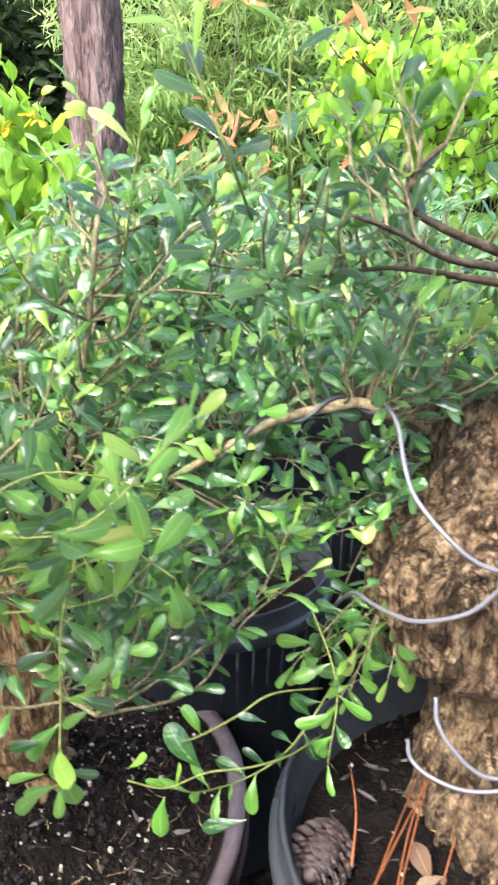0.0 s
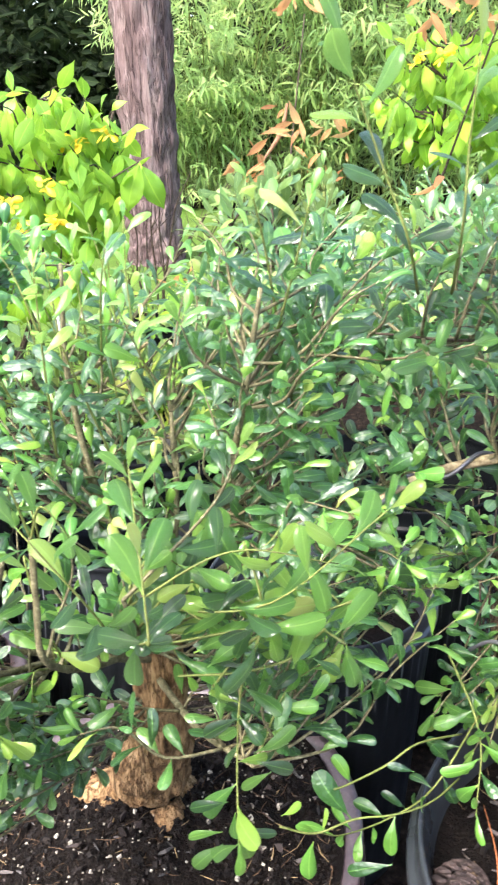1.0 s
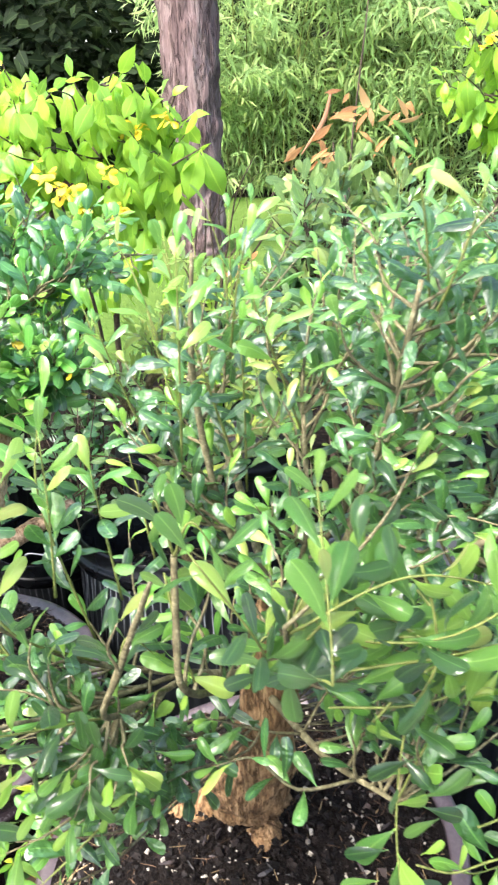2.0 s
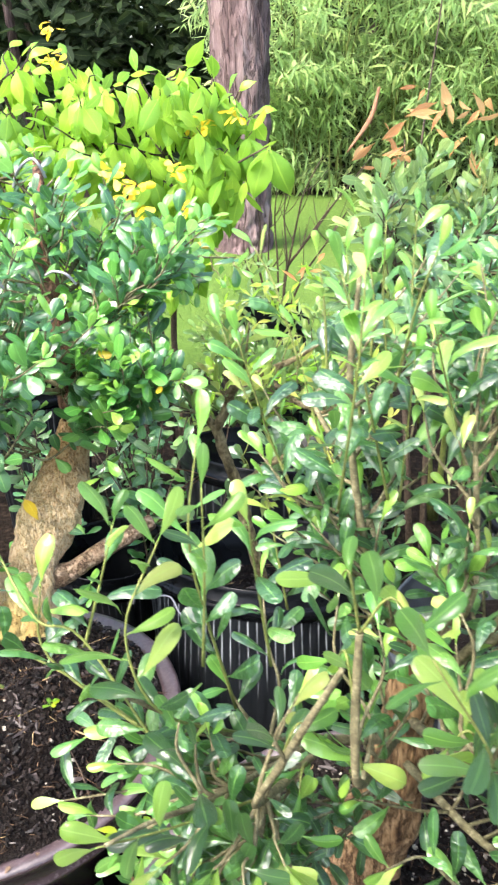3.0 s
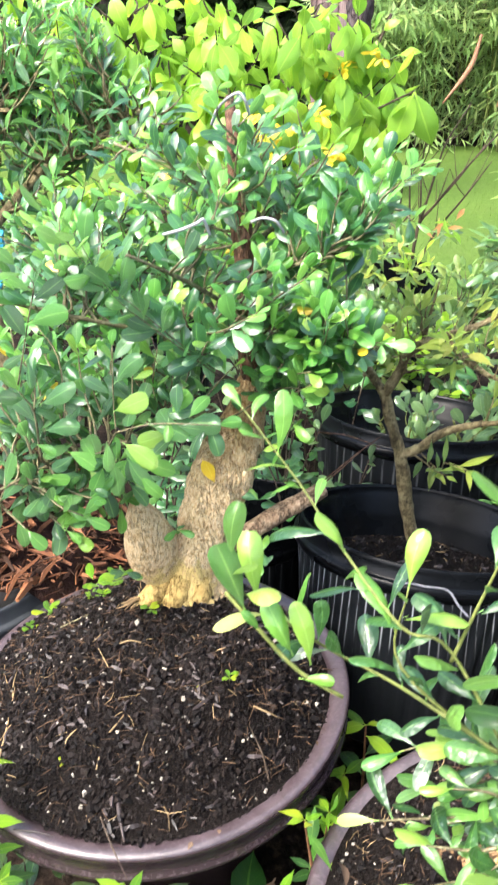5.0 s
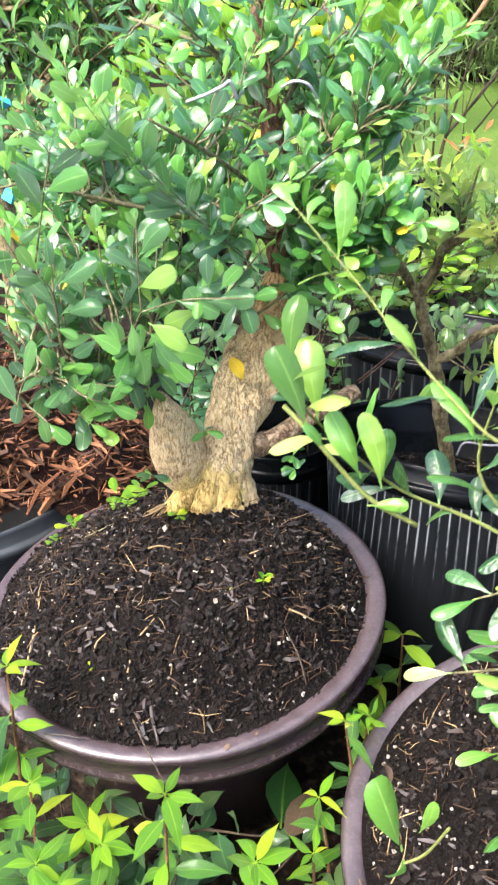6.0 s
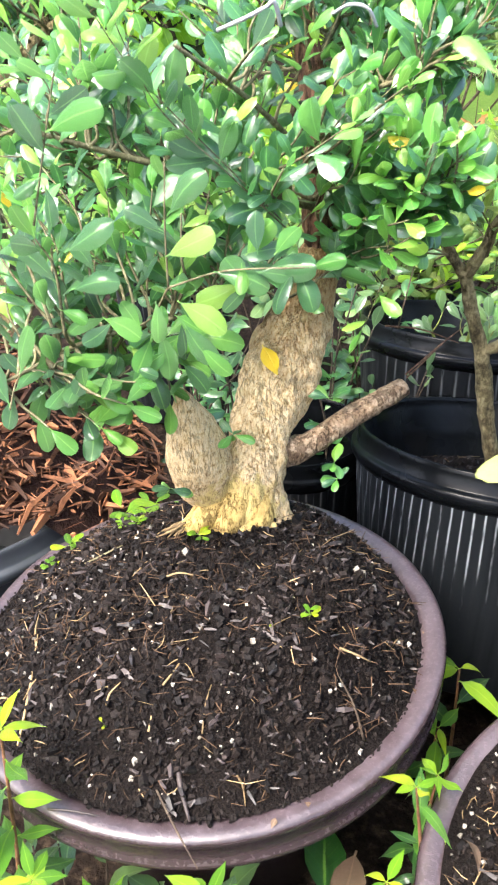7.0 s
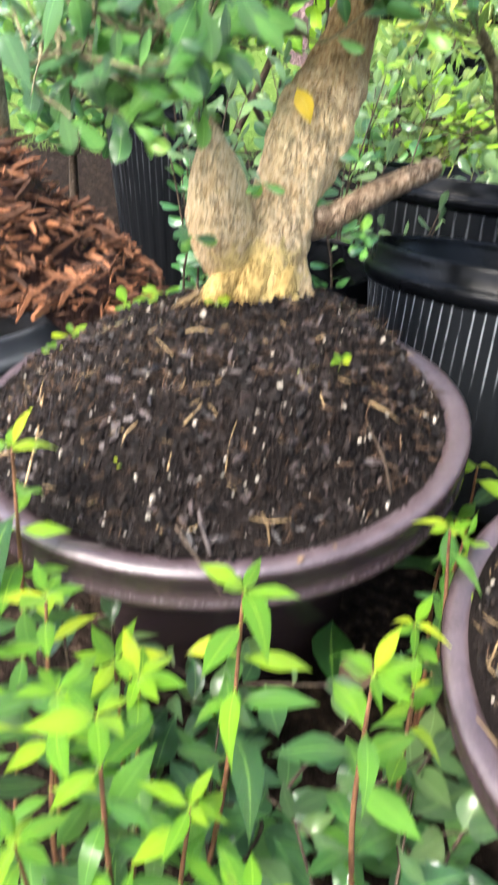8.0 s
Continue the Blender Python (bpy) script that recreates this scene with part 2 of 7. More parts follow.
BARK_FOOT = bark_material("ochre_root_bark", [(0.36, (0.18, 0.095, 0.032)), (0.43, (0.48, 0.32, 0.11)), (0.60, (0.64, 0.47, 0.17))], 230, (1, 1, 0.5), None, 0.85, 0.003, 0.7, 230.0, None, 0.030, 0.6)
BARK_C_DARK = bark_material("red_brown_bark", [(0.407, (0.05, 0.027, 0.02)), (0.53, (0.16, 0.085, 0.055)), (0.655, (0.28, 0.175, 0.12))], 110, (1, 1, 0.3), None, 0.9, 0.003, 0.4, 110.0)
BARK_STUB = bark_material("grey_brown_bark", [(0.38, (0.07, 0.045, 0.03)), (0.48, (0.28, 0.19, 0.12)), (0.62, (0.48, 0.37, 0.26))], 130, (0.7, 0.7, 0.7), None, 0.9, 0.004, 0.7, 120.0)
BARK_A = bark_material("burl_bark", [(0.37, (0.020, 0.013, 0.008)), (0.45, (0.070, 0.047, 0.028)), (0.53, (0.145, 0.102, 0.062)), (0.63, (0.30, 0.225, 0.145))], 95, (0.9, 0.9, 0.45), None, 0.9, 0.010, 0.8, 80.0)
BARK_B = bark_material("brown_root_bark", [(0.36, (0.05, 0.027, 0.014)), (0.46, (0.22, 0.13, 0.062)), (0.60, (0.46, 0.30, 0.16))], 110, (1, 1, 0.28), None, 0.9, 0.006, 0.6, 110.0)
BARK_D = bark_material("grey_green_bark", [(0.36, (0.040, 0.032, 0.018)), (0.46, (0.125, 0.100, 0.052)), (0.60, (0.33, 0.28, 0.16))], 60, (1, 1, 0.8), None, 0.85, 0.002, 0.25, 90.0)
BARK_FAR = bark_material("purple_grey_bark", [(0.36, (0.058, 0.039, 0.042)), (0.50, (0.148, 0.105, 0.108)), (0.62, (0.257, 0.203, 0.204))], 11, (1, 1, 0.12), None, 0.95, 0.02, 0.35, 12.0)
TWIG = bark_material("twig_bark", [(0.41, (0.070, 0.062, 0.034)), (0.55, (0.16, 0.148, 0.085)), (0.63, (0.30, 0.28, 0.18))], 160, (1, 1, 1), None, 0.8, 0.0008)
TWIG_PALE = bark_material("pale_twig_bark", [(0.41, (0.118, 0.090, 0.052)), (0.52, (0.266, 0.216, 0.133)), (0.63, (0.385, 0.324, 0.217))], 120, (1, 1, 1), None, 0.8, 0.001)
TWIG_GREEN = bark_material("green_twig", [(0.40, (0.10, 0.125, 0.035)), (0.55, (0.16, 0.19, 0.055)), (0.65, (0.25, 0.26, 0.11))], 160, (1, 1, 1), None, 0.6, 0.0004)
STEM_BROWN = bark_material("brown_stem", [(0.40, (0.07, 0.032, 0.018)), (0.55, (0.17, 0.085, 0.045)), (0.65, (0.27, 0.15, 0.08))], 160, (1, 1, 0.5), None, 0.7, 0.0006)
TWIG_DARK = bark_material("dark_twig", [(0.40, (0.022, 0.016, 0.012)), (0.55, (0.068, 0.051, 0.038)), (0.63, (0.13, 0.105, 0.078))], 160, (1, 1, 1), None, 0.8, 0.0008)
BROWN_POT = dusty_sheen("brown_pot_plastic", (0.022, 0.0135, 0.0150), (0.112, 0.084, 0.092))
BLACK_POT = streaked("black_pot_plastic", 30, 0.26, (0.0055, 0.0062, 0.0075), (0.075, 0.08, 0.085))
BLACK_PLAIN = plain("black_plastic", (0.0018, 0.0021, 0.0027), 0.27, 0.0, 60, 0.3, 0.0005, (0.0045, 0.0052, 0.006), spec=0.10)
BLACK_POT_RIBBED = streaked("black_ribbed_plastic", 48, 0.275, (0.0038, 0.0046, 0.0058), (0.22, 0.235, 0.25))
GREY_POT_RIBBED = streaked("grey_ribbed_plastic", 24, 0.43, (0.0060, 0.0072, 0.0092), (0.15, 0.165, 0.18))
GREY_POT = plain("grey_black_pot_plastic", (0.0085, 0.0100, 0.0125), 0.33, 0.0, 50, 0.3, 0.0005, (0.060, 0.067, 0.076), (1, 1, 0.2), spec=0.45)
SOIL = plain("dark_potting_soil", (0.0125, 0.0090, 0.0074), 0.8, 0.0, 260, 0.8, 0.010, (0.0035, 0.0024, 0.002), spec=0.08)
CRUMB = plain("soil_crumbs", (0.0180, 0.0120, 0.0096), 0.75, 0.0, 500, 0.6, 0.0014, (0.006, 0.0040, 0.0032), None, 0.75, spec=0.16)
PERLITE = plain("perlite", (0.40, 0.36, 0.30), 0.9, 0.0, 300, 0.4, 0.0004, (0.30, 0.26, 0.21), None, 0.7, spec=0.10)
CHIP = plain("bark_chip", (0.072, 0.054, 0.048), 0.50, 0.0, 180, 0.6, 0.0008, (0.03, 0.021, 0.02), None, 0.92, spec=0.3)
ROOTLET = plain("brown_rootlet", (0.14, 0.085, 0.05), 0.85, 0.0, 200, 0.5, 0.0004, (0.04, 0.024, 0.016), None, 0.88, spec=0.1)
STRAW = plain("straw", (0.42, 0.31, 0.17), 0.8, 0.0, 180, 0.5, 0.0004, (0.16, 0.095, 0.04), None, 0.65, spec=0.1)
MULCH = plain("red_mulch", (0.44, 0.185, 0.080), 0.7, 0.0, 220, 0.6, 0.001, (0.10, 0.036, 0.018), None, 0.95, spec=0.2, middle=0.22)
MULCH_DARK = plain("dark_mulch", (0.035, 0.014, 0.009), 0.8, 0.0, 220, 0.7, 0.004, (0.010, 0.005, 0.004), spec=0.12)
NEEDLE = plain("pine_needle", (0.30, 0.105, 0.04), 0.6, 0.0, 200, 0.4, 0.0003, (0.15, 0.05, 0.025), None, 0.5, spec=0.10)
SHEATH = plain("dry_sheath", (0.30, 0.16, 0.10), 0.7, 0.0, 12, 0.5, 0.004, (0.26, 0.12, 0.07), (1, 1, 0.1), spec=0.15)
CONE = plain("pine_cone", (0.050, 0.032, 0.029), 0.7, 0.0, 200, 0.6, 0.0008, (0.13, 0.10, 0.095), None, 0.6, spec=0.15)
WIRE = plain("aluminium_wire", (0.135, 0.132, 0.146), 0.5, 0.35, 120, 0.4, 0.0003, (0.10, 0.10, 0.115))
WIRE_DARK = plain("dark_wire", (0.08, 0.08, 0.09), 0.5, 0.4, 120, 0.3, 0.0003)
WIRE_PALE = plain("weathered_pale_wire", (0.34, 0.33, 0.35), 0.55, 0.1, 120, 0.4, 0.0003, (0.18, 0.175, 0.19))
TAG_BLUE = plain("blue_tape", (0.04, 0.32, 0.50), 0.5, 0.0, 90, 0.2, 0.0003)


def ground_material():
    m, t, p, out = material("ground")
    tc = t.nodes.new("ShaderNodeTexCoord")
    sep = t.nodes.new("ShaderNodeSeparateXYZ")
    t.links.new(tc.outputs["Object"], sep.inputs[0])
    edge = calc(t, "ADD", sep.outputs[1], calc(t, "MULTIPLY", calc(t, "SUBTRACT", noise_of(t, 2.2, 4.0), 0.5), 0.9))
    lawn = calc(t, "MULTIPLY", calc(t, "GREATER_THAN", edge, 3.3), calc(t, "LESS_THAN", edge, 10.9))
    soil = ramp(t, noise_of(t, 60, 5.0), [(0.35, (0.004, 0.003, 0.002)), (0.55, (0.012, 0.008, 0.006)), (0.72, (0.040, 0.028, 0.018))]).outputs[0]
    grass = ramp(t, noise_of(t, 30, 5.0), [(0.3, (0.035, 0.072, 0.011)), (0.6, (0.062, 0.115, 0.018)), (0.75, (0.09, 0.145, 0.03))]).outputs[0]
    grass = mixed(t, calc(t, "MULTIPLY", noise_of(t, 1.3, 3.0), 0.5), grass, (0.10, 0.135, 0.036))
    t.links.new(mixed(t, lawn, soil, grass), p.inputs["Base Color"])
    p.inputs["Roughness"].default_value = 0.95
    p.inputs["Specular IOR Level"].default_value = 0.05
    bump(t, p, noise_of(t, 80, 4.0), 0.01)
    return m


GROUND = ground_material()


# ---- mesh helpers ----
def rnd(a, b):
    return random.uniform(a, b)


def make_mesh(name, V, F, mats, uvs=None, index=None, smooth=True):
    me = bpy.data.meshes.new(name)
    me.from_pydata([tuple(v) for v in V], [], F)
    for m in mats if isinstance(mats, (list, tuple)) else [mats]:
        me.materials.append(m)
    if smooth:
        me.polygons.foreach_set("use_smooth", [True] * len(F))
    if index is not None:
        me.polygons.foreach_set("material_index", index)
    if uvs is not None:
        layer = me.uv_layers.new(name="uv")
        loops = np.zeros(len(me.loops), dtype=np.int32)
        me.loops.foreach_get("vertex_index", loops)
        layer.data.foreach_set("uv", np.asarray(uvs, dtype=np.float32)[loops].ravel())
    me.update()
    return me


def thing(name, at, label, category, group="", kind=""):
    ob = new(name)
    ob.empty_display_size = 0.05
    ob.location = at
    return tagged(ob, label, category, group, kind)


def root_of(ob):
    p = Vector((0, 0, 0))
    while ob:
        p += ob.location
        ob = ob.parent
    return p


def part(name, geo, mats, parent, label="", kind="", uvs=None, index=None, smooth=True):
    """Links a mesh, given in world places, as one part of a thing or of a part."""
    V, F = geo
    o = root_of(parent)
    V = np.asarray(V, dtype=float) - np.array(o)
    ob = new(name, make_mesh(name, V, F, mats, uvs, index, smooth))
    ob.parent = parent
    if label or kind:
        tagged(ob, label, "", "", kind)
    return ob


def single(name, geo, mats, at, label, category, group="", kind="", uvs=None, index=None, smooth=True):
    """Links a mesh, given in world places, as a thing of its own, with its origin at at."""
    V, F = geo
    V = np.asarray(V, dtype=float) - np.array(at)
    ob = new(name, make_mesh(name, V, F, mats, uvs, index, smooth))
    ob.location = at
    return tagged(ob, label, category, group, kind)


def join(geos):
    V, F, n = [], [], 0
    for v, f in geos:
        V.extend(v)
        F.extend([tuple(i + n for i in q) for q in f])
        n += len(v)
    return V, F


def spline(points, steps=8):
    """Smooth line (Catmull-Rom) through a few places; extra columns such as a radius are carried along."""
    P = np.array(points, dtype=float)
    P = np.vstack([2 * P[0] - P[1], P, 2 * P[-1] - P[-2]])
    out = []
    for k in range(1, len(P) - 2):
        a, b, c, d = P[k - 1], P[k], P[k + 1], P[k + 2]
        for s in np.arange(0, 1, 1 / steps):
            out.append(0.5 * (2 * b + (c - a) * s + (2 * a - 5 * b + 4 * c - d) * s * s + (3 * b - a - 3 * c + d) * s ** 3))
    out.append(P[-2])
    return np.array(out)


def tube(path, n=6, rough=0.0, freq=20.0, cap=True, ridge=0.0):
    """A tube along rows of x, y, z, radius; rough: share of the radius by which the skin is uneven."""
    path = np.asarray(path, dtype=float)
    P, R = path[:, :3], path[:, 3]
    T = np.gradient(P, axis=0)
    T /= np.linalg.norm(T, axis=1)[:, None] + 1e-12
    up = np.array([0.31, 0.17, 0.94])
    if abs(T[0] @ up) > 0.9:
        up = np.array([0.9, 0.3, 0.1])
    u = np.cross(T[0], up)
    V, F = [], []
    for k in range(len(P)):
        u = u - (u @ T[k]) * T[k]
        u /= np.linalg.norm(u) + 1e-12
        w = np.cross(T[k], u)
        for j in range(n):
            a = 2 * math.pi * j / n
            d = math.cos(a) * u + math.sin(a) * w
            r = R[k]
            if rough:
                q = P[k] + d * R[k]
                r *= 1 + rough * noise.noise(Vector(q) * freq) + rough * 0.6 * noise.noise(Vector(q) * freq * 2.7)
            if ridge:
                q = Vector((P[k][0] + d[0] * R[k], P[k][1] + d[1] * R[k], (P[k][2] + d[2] * R[k]) * 0.35)) * freq * 3.5
                r *= 1 - ridge * max(0.0, 0.35 - abs(noise.noise(q))) * 2.2
            V.append(P[k] + d * r)
    for k in range(len(P) - 1):
        for j in range(n):
            a, b = k * n + j, k * n + (j + 1) % n
            F.append((a, b, b + n, a + n))
    if cap:
        F.append(tuple(range(n - 1, -1, -1)))
        F.append(tuple(range((len(P) - 1) * n, len(P) * n)))
    return V, F


def lathe(profile, centre, n=96, wave=None):
    """Turns rows of radius, height round a vertical axis; wave(angle, k) adds to the radius."""
    V, F = [], []
    for k, (r, z) in enumerate(profile):
        for j in range(n):
            a = 2 * math.pi * j / n
            q = r + (wave(a, k) if wave else 0.0)
            V.append((centre[0] + q * math.cos(a), centre[1] + q * math.sin(a), centre[2] + z))
    for k in range(len(profile) - 1):
        for j in range(n):
            a, b = k * n + j, k * n + (j + 1) % n
            F.append((a, b, b + n, a + n))
    return V, F


def lean(geo, centre, normal):
    """Tips a mesh about centre, so that its axis follows normal."""
    q = Vector((0, 0, 1)).rotation_difference(Vector(normal).normalized())
    c = Vector(centre)
    return [tuple(c + q @ (Vector(v) - c)) for v in geo[0]], geo[1]


# ---- leaves ----
def leaf_geo(wide, full, kind, fold, droop, curl=0.0, n=9, stalk=0.07, across=(-1, 0, 1), cup=0.0):
    """A leaf of length 1 along y: wide, its half width; full, where it is widest; kind round or pointed; folded along its midrib, bent down; cup: how far its margins roll down."""
    V, F, U = [], [], []
    side = rnd(-0.06, 0.06)
    m = len(across)
    for k in range(n):
        s = 0.5 - 0.5 * math.cos(math.pi * k / (n - 1))
        if kind == "round":
            s = 1 - (1 - k / (n - 1)) ** 1.7
            w = max(0.10, math.sqrt(max(0.0, 1 - ((s - full) / (1 - full)) ** 2.5))) if s > full else math.sin(math.pi / 2 * s / full) ** 1.25
        else:
            w = math.sin(math.pi / 2 * s / full) ** 0.8 if s < full else max(0.0, math.cos(math.pi / 2 * (s - full) / (1 - full))) ** 1.35
        w = max(wide * w, 0.006)
        y = stalk + (1 - stalk) * s * (1 - 0.25 * abs(droop) * s)
        z = -droop * s * s + curl * math.sin(s * 6.0) - cup * 0.35 * wide * (2 * s - 1) ** 2
        x = side * math.sin(math.pi * s)
        for q in across:
            V.append((x + q * w, y, z + fold * w * abs(q) * (1.0 if q < 0 else 0.85) - cup * w * abs(q) ** 2.4 - curl * 0.6 * q * math.sin(s * 8.5)))
            U.append((0.5 + 0.5 * q, s))
    for k in range(n - 1):
        for q in range(m - 1):
            a = m * k + q
            F.append((a, a + 1, a + m + 1, a + m))
    c = len(V)
    V += [(-0.014, 0, 0.0), (0.014, 0, 0.0), (0.012, stalk + 0.06, 0.004), (-0.012, stalk + 0.06, 0.004)]
    U += [(0.5, 0.0)] * 4
    F += [(c, c + 1, c + 2, c + 3)]
    return V, F, U


def leaf_set(wide, full, kind, fold, droop, curl, count=8, n=9, across=(-1, 0, 1), cup=0.0):
    return [leaf_geo(wide * rnd(0.8, 1.2), full + rnd(-0.05, 0.05), kind, fold * rnd(0.0, 1.6), droop * rnd(-0.3, 1.6), curl * rnd(-1, 1), n, 0.07, across, cup * rnd(0.3, 1.4)) for k in range(count)]


FIVE = (-1, -0.6, 0, 0.6, 1)
SPOON = leaf_set(0.158, 0.70, "round", 0.25, 0.22, 0.03, 14, 8, FIVE, 0.6)
OVAL = leaf_set(0.215, 0.60, "round", 0.20, 0.16, 0.02, 12, 7, FIVE, 0.50)
LANCE = leaf_set(0.118, 0.42, "pointed", 0.5, 0.38, 0.02)
LANCE_WIDE = leaf_set(0.172, 0.42, "pointed", 0.42, 0.60, 0.04, 12, 9, FIVE, 0.35)
BROAD = leaf_set(0.24, 0.42, "pointed", 0.4, 0.35, 0.03)
LIME = leaf_set(0.225, 0.50, "pointed", 0.35, 0.40, 0.035, 10, 9, FIVE, 0.4)
NARROW = leaf_set(0.12, 0.45, "pointed", 0.5, 0.3, 0.03, 8, 7)
REED = leaf_set(0.075, 0.35, "pointed", 0.3, 0.5, 0.02, 6, 6)
BLADE = leaf_set(0.05, 0.35, "pointed", 0.3, 0.4, 0.02, 6, 4)
FAR = leaf_set(0.26, 0.45, "pointed", 0.4, 0.35, 0.03, 6, 4)


def leaf_pose(at, along, size, up=(0, 0, 1), wob=0.5):
    y = np.array(along, dtype=float)
    y /= np.linalg.norm(y) + 1e-9
    z = np.array(up, dtype=float) + np.random.uniform(-wob, wob, 3)
    x = np.cross(y, z)
    x /= np.linalg.norm(x) + 1e-9
    z = np.cross(x, y)
    m = np.eye(4)
    m[:3, 0], m[:3, 1], m[:3, 2], m[:3, 3] = x * size, y * size, z * size, at
    return m


def emit_leaves(owner, leaves, shapes, nearness, name="leaf", limit=300, rest_name="foliage"):
    """leaves: rows of pose, material. The first of them by nearness become parts, the rest one joined part."""
    leaves = sorted(leaves, key=lambda q: nearness(q[0][:3, 3]))
    o = np.array(root_of(owner))
    data = {}
    for m, mat in leaves[:limit]:
        k = random.randrange(len(shapes))
        if (k, mat.name) not in data:
            V, F, U = shapes[k]
            data[k, mat.name] = make_mesh(name, V, F, mat, U)
        ob = new(name, data[k, mat.name])
        ob.parent = owner
        q = m.copy()
        q[:3, 3] -= o
        ob.matrix_basis = Matrix(q.tolist())
    rest = leaves[limit:]
    if not rest:
        return
    mats = []
    for _, mat in rest:
        if mat not in mats:
            mats.append(mat)
    Vs, Fs, Us, Ix, n = [], [], [], [], 0
    for m, mat in rest:
        V, F, U = shapes[random.randrange(len(shapes))]
        V = np.asarray(V) @ m[:3, :3].T + m[:3, 3]
        Vs.append(V)
        Us.extend(U)
        Fs.extend([tuple(i + n for i in f) for f in F])
        Ix.extend([mats.index(mat)] * len(F))
        n += len(V)
    part(rest_name, (np.vstack(Vs), Fs), mats, owner, "", "stuff", Us, Ix)


def emit_twigs(owner, twigs, mat, limit=150, name="twig"):
    """Twigs as parts, those in front first; the rest joined."""
    twigs = sorted(twigs, key=lambda g: np.asarray(g[0])[:, 1].mean())
    for g in twigs[:limit]:
        part(name, g, mat, owner)
    if twigs[limit:]:
        part("brushwood", join(twigs[limit:]), mat, owner, "", "stuff")


def twig_leaves(path, leaves, size, mats, step, start=0.25, spread=0.9, up=0.35, young=0.25, whorl=1, wob=0.6, droop=0.0, face=(0, -0.35, 0.9)):
    """Leaves set in turn along a twig; the last share of it carries young ones."""
    P = path[:, :3]
    L = np.concatenate([[0], np.cumsum(np.linalg.norm(np.diff(P, axis=0), axis=1))])
    total, s, k = L[-1], L[-1] * start, random.randrange(6)
    while s <= total:
        at = np.array([np.interp(s, L, P[:, c]) for c in range(3)])
        nxt = np.array([np.interp(min(s + 0.01, total + 1e-6), L, P[:, c]) for c in range(3)])
        d = nxt - at if s < total - 0.011 else P[-1] - P[-2]
        d /= np.linalg.norm(d) + 1e-9
        side = np.cross(d, (0, 0, 1))
        side /= np.linalg.norm(side) + 1e-9
        v = np.cross(side, d)
        for w in range(whorl):
            a = k * 2.4 + w * 2 * math.pi / whorl + rnd(-0.5, 0.5)
            out = math.cos(a) * side + math.sin(a) * v
            along = d * rnd(0.35, 0.9) + out * spread + np.array((0, 0, up)) - np.array((0, 0, droop)) + np.random.uniform(-0.25, 0.25, 3)
            is_young = (total - s) / total < young * rnd(0.5, 1.5)
            f = rnd(0.65, 1.15) * (rnd(0.6, 0.95) if is_young and s > 0.93 * total else 1)
            leaves.append((leaf_pose(at, along, size * f, (d * 0.4 + np.array(face)), wob), mats[1] if is_young else mats[0]))
        k += 1
        s += step * rnd(0.7, 1.35)
    along = P[-1] - P[-2]
    leaves.append((leaf_pose(P[-1], along, size * rnd(0.5, 0.9), (0, -0.4, 0.9), wob), mats[1]))


def shoot(rows, leaves, twigs, size, mats, step, thick=0.0022, **more):
    """One long shoot through given places, with its leaves."""
    n = len(rows) - 1
    path = spline([(*r, thick * (1 - 0.6 * k / n)) for k, r in enumerate(rows)], 6)
    twigs.append(tube(path, 6))
    twig_leaves(path, leaves, size, mats, step, **more)


def rosette(c, count, size, leaves, mats, tilt=-0.1, loose=0):
    """A tuft of leaves spreading from the end of a shoot."""
    for k in range(count):
        a = k * 2 * math.pi / count + rnd(-0.3, 0.3)
        at = np.array(c) + np.random.uniform(-1, 1, 3) * (0.45 * size if loose else 0.08 * size)
        leaves.append((leaf_pose(at, (math.cos(a) + rnd(-0.3, 0.3), 0.5 * math.sin(a) - 0.15 + rnd(-0.4, 0.4) * loose, 0.75 * math.sin(a) + tilt), size * rnd(0.65, 1.15), (0, -0.75, 0.65), 0.35 + 0.35 * loose), mats[1 if random.random() < 0.35 else 0]))


def leaf_between(a, b, leaves, mat, up=(0, -0.8, 0.5)):
    """One leaf from its stalk's foot to its tip."""
    d = np.array(b) - np.array(a)
    leaves.append((leaf_pose(a, d, np.linalg.norm(d), up, 0.2), mat))


def nearest_on(skeleton, q, below=0.0):
    d = np.linalg.norm(skeleton[:, :3] - q, axis=1) + np.maximum(0, skeleton[:, 2] - q[2] + below) * 1.2
    return skeleton[int(np.argmin(d))]


def crown(skeleton, blobs, count, leaves, twigs, size, mats, step, bow=0.15, thick=0.0022, shell=0.55, **more):
    """Twigs from the limbs to places inside the blobs (centre, radii, weight), with their leaves."""
    weights = [b[2] for b in blobs]
    for k in range(count):
        c, r, _ = random.choices(blobs, weights)[0]
        v = np.random.normal(size=3)
        v /= np.linalg.norm(v)
        tip = np.array(c) + v * np.array(r) * (shell + (1 - shell) * random.random() ** 0.6)
        a = nearest_on(skeleton, tip, 0.06)[:3]
        h = tip - a
        length = np.linalg.norm(h)
        if length < 0.03:
            continue
        if length > 0.2:
            a = tip - h / length * rnd(0.14, 0.24) if random.random() < 0.55 else a
            h = tip - a
            length = np.linalg.norm(h)
        mid1 = a + h * 0.35 + np.random.uniform(-1, 1, 3) * length * 0.10 - np.array((0, 0, bow * length * 0.6))
        mid2 = a + h * 0.7 + np.random.uniform(-1, 1, 3) * length * 0.08 - np.array((0, 0, bow * length * 0.3))
        path = spline([(*a, thick), (*mid1, thick * 0.85), (*mid2, thick * 0.65), (*tip, thick * 0.35)], 4)
        twigs.append(tube(path, 5))
        twig_leaves(path, leaves, size, mats, step, **more)


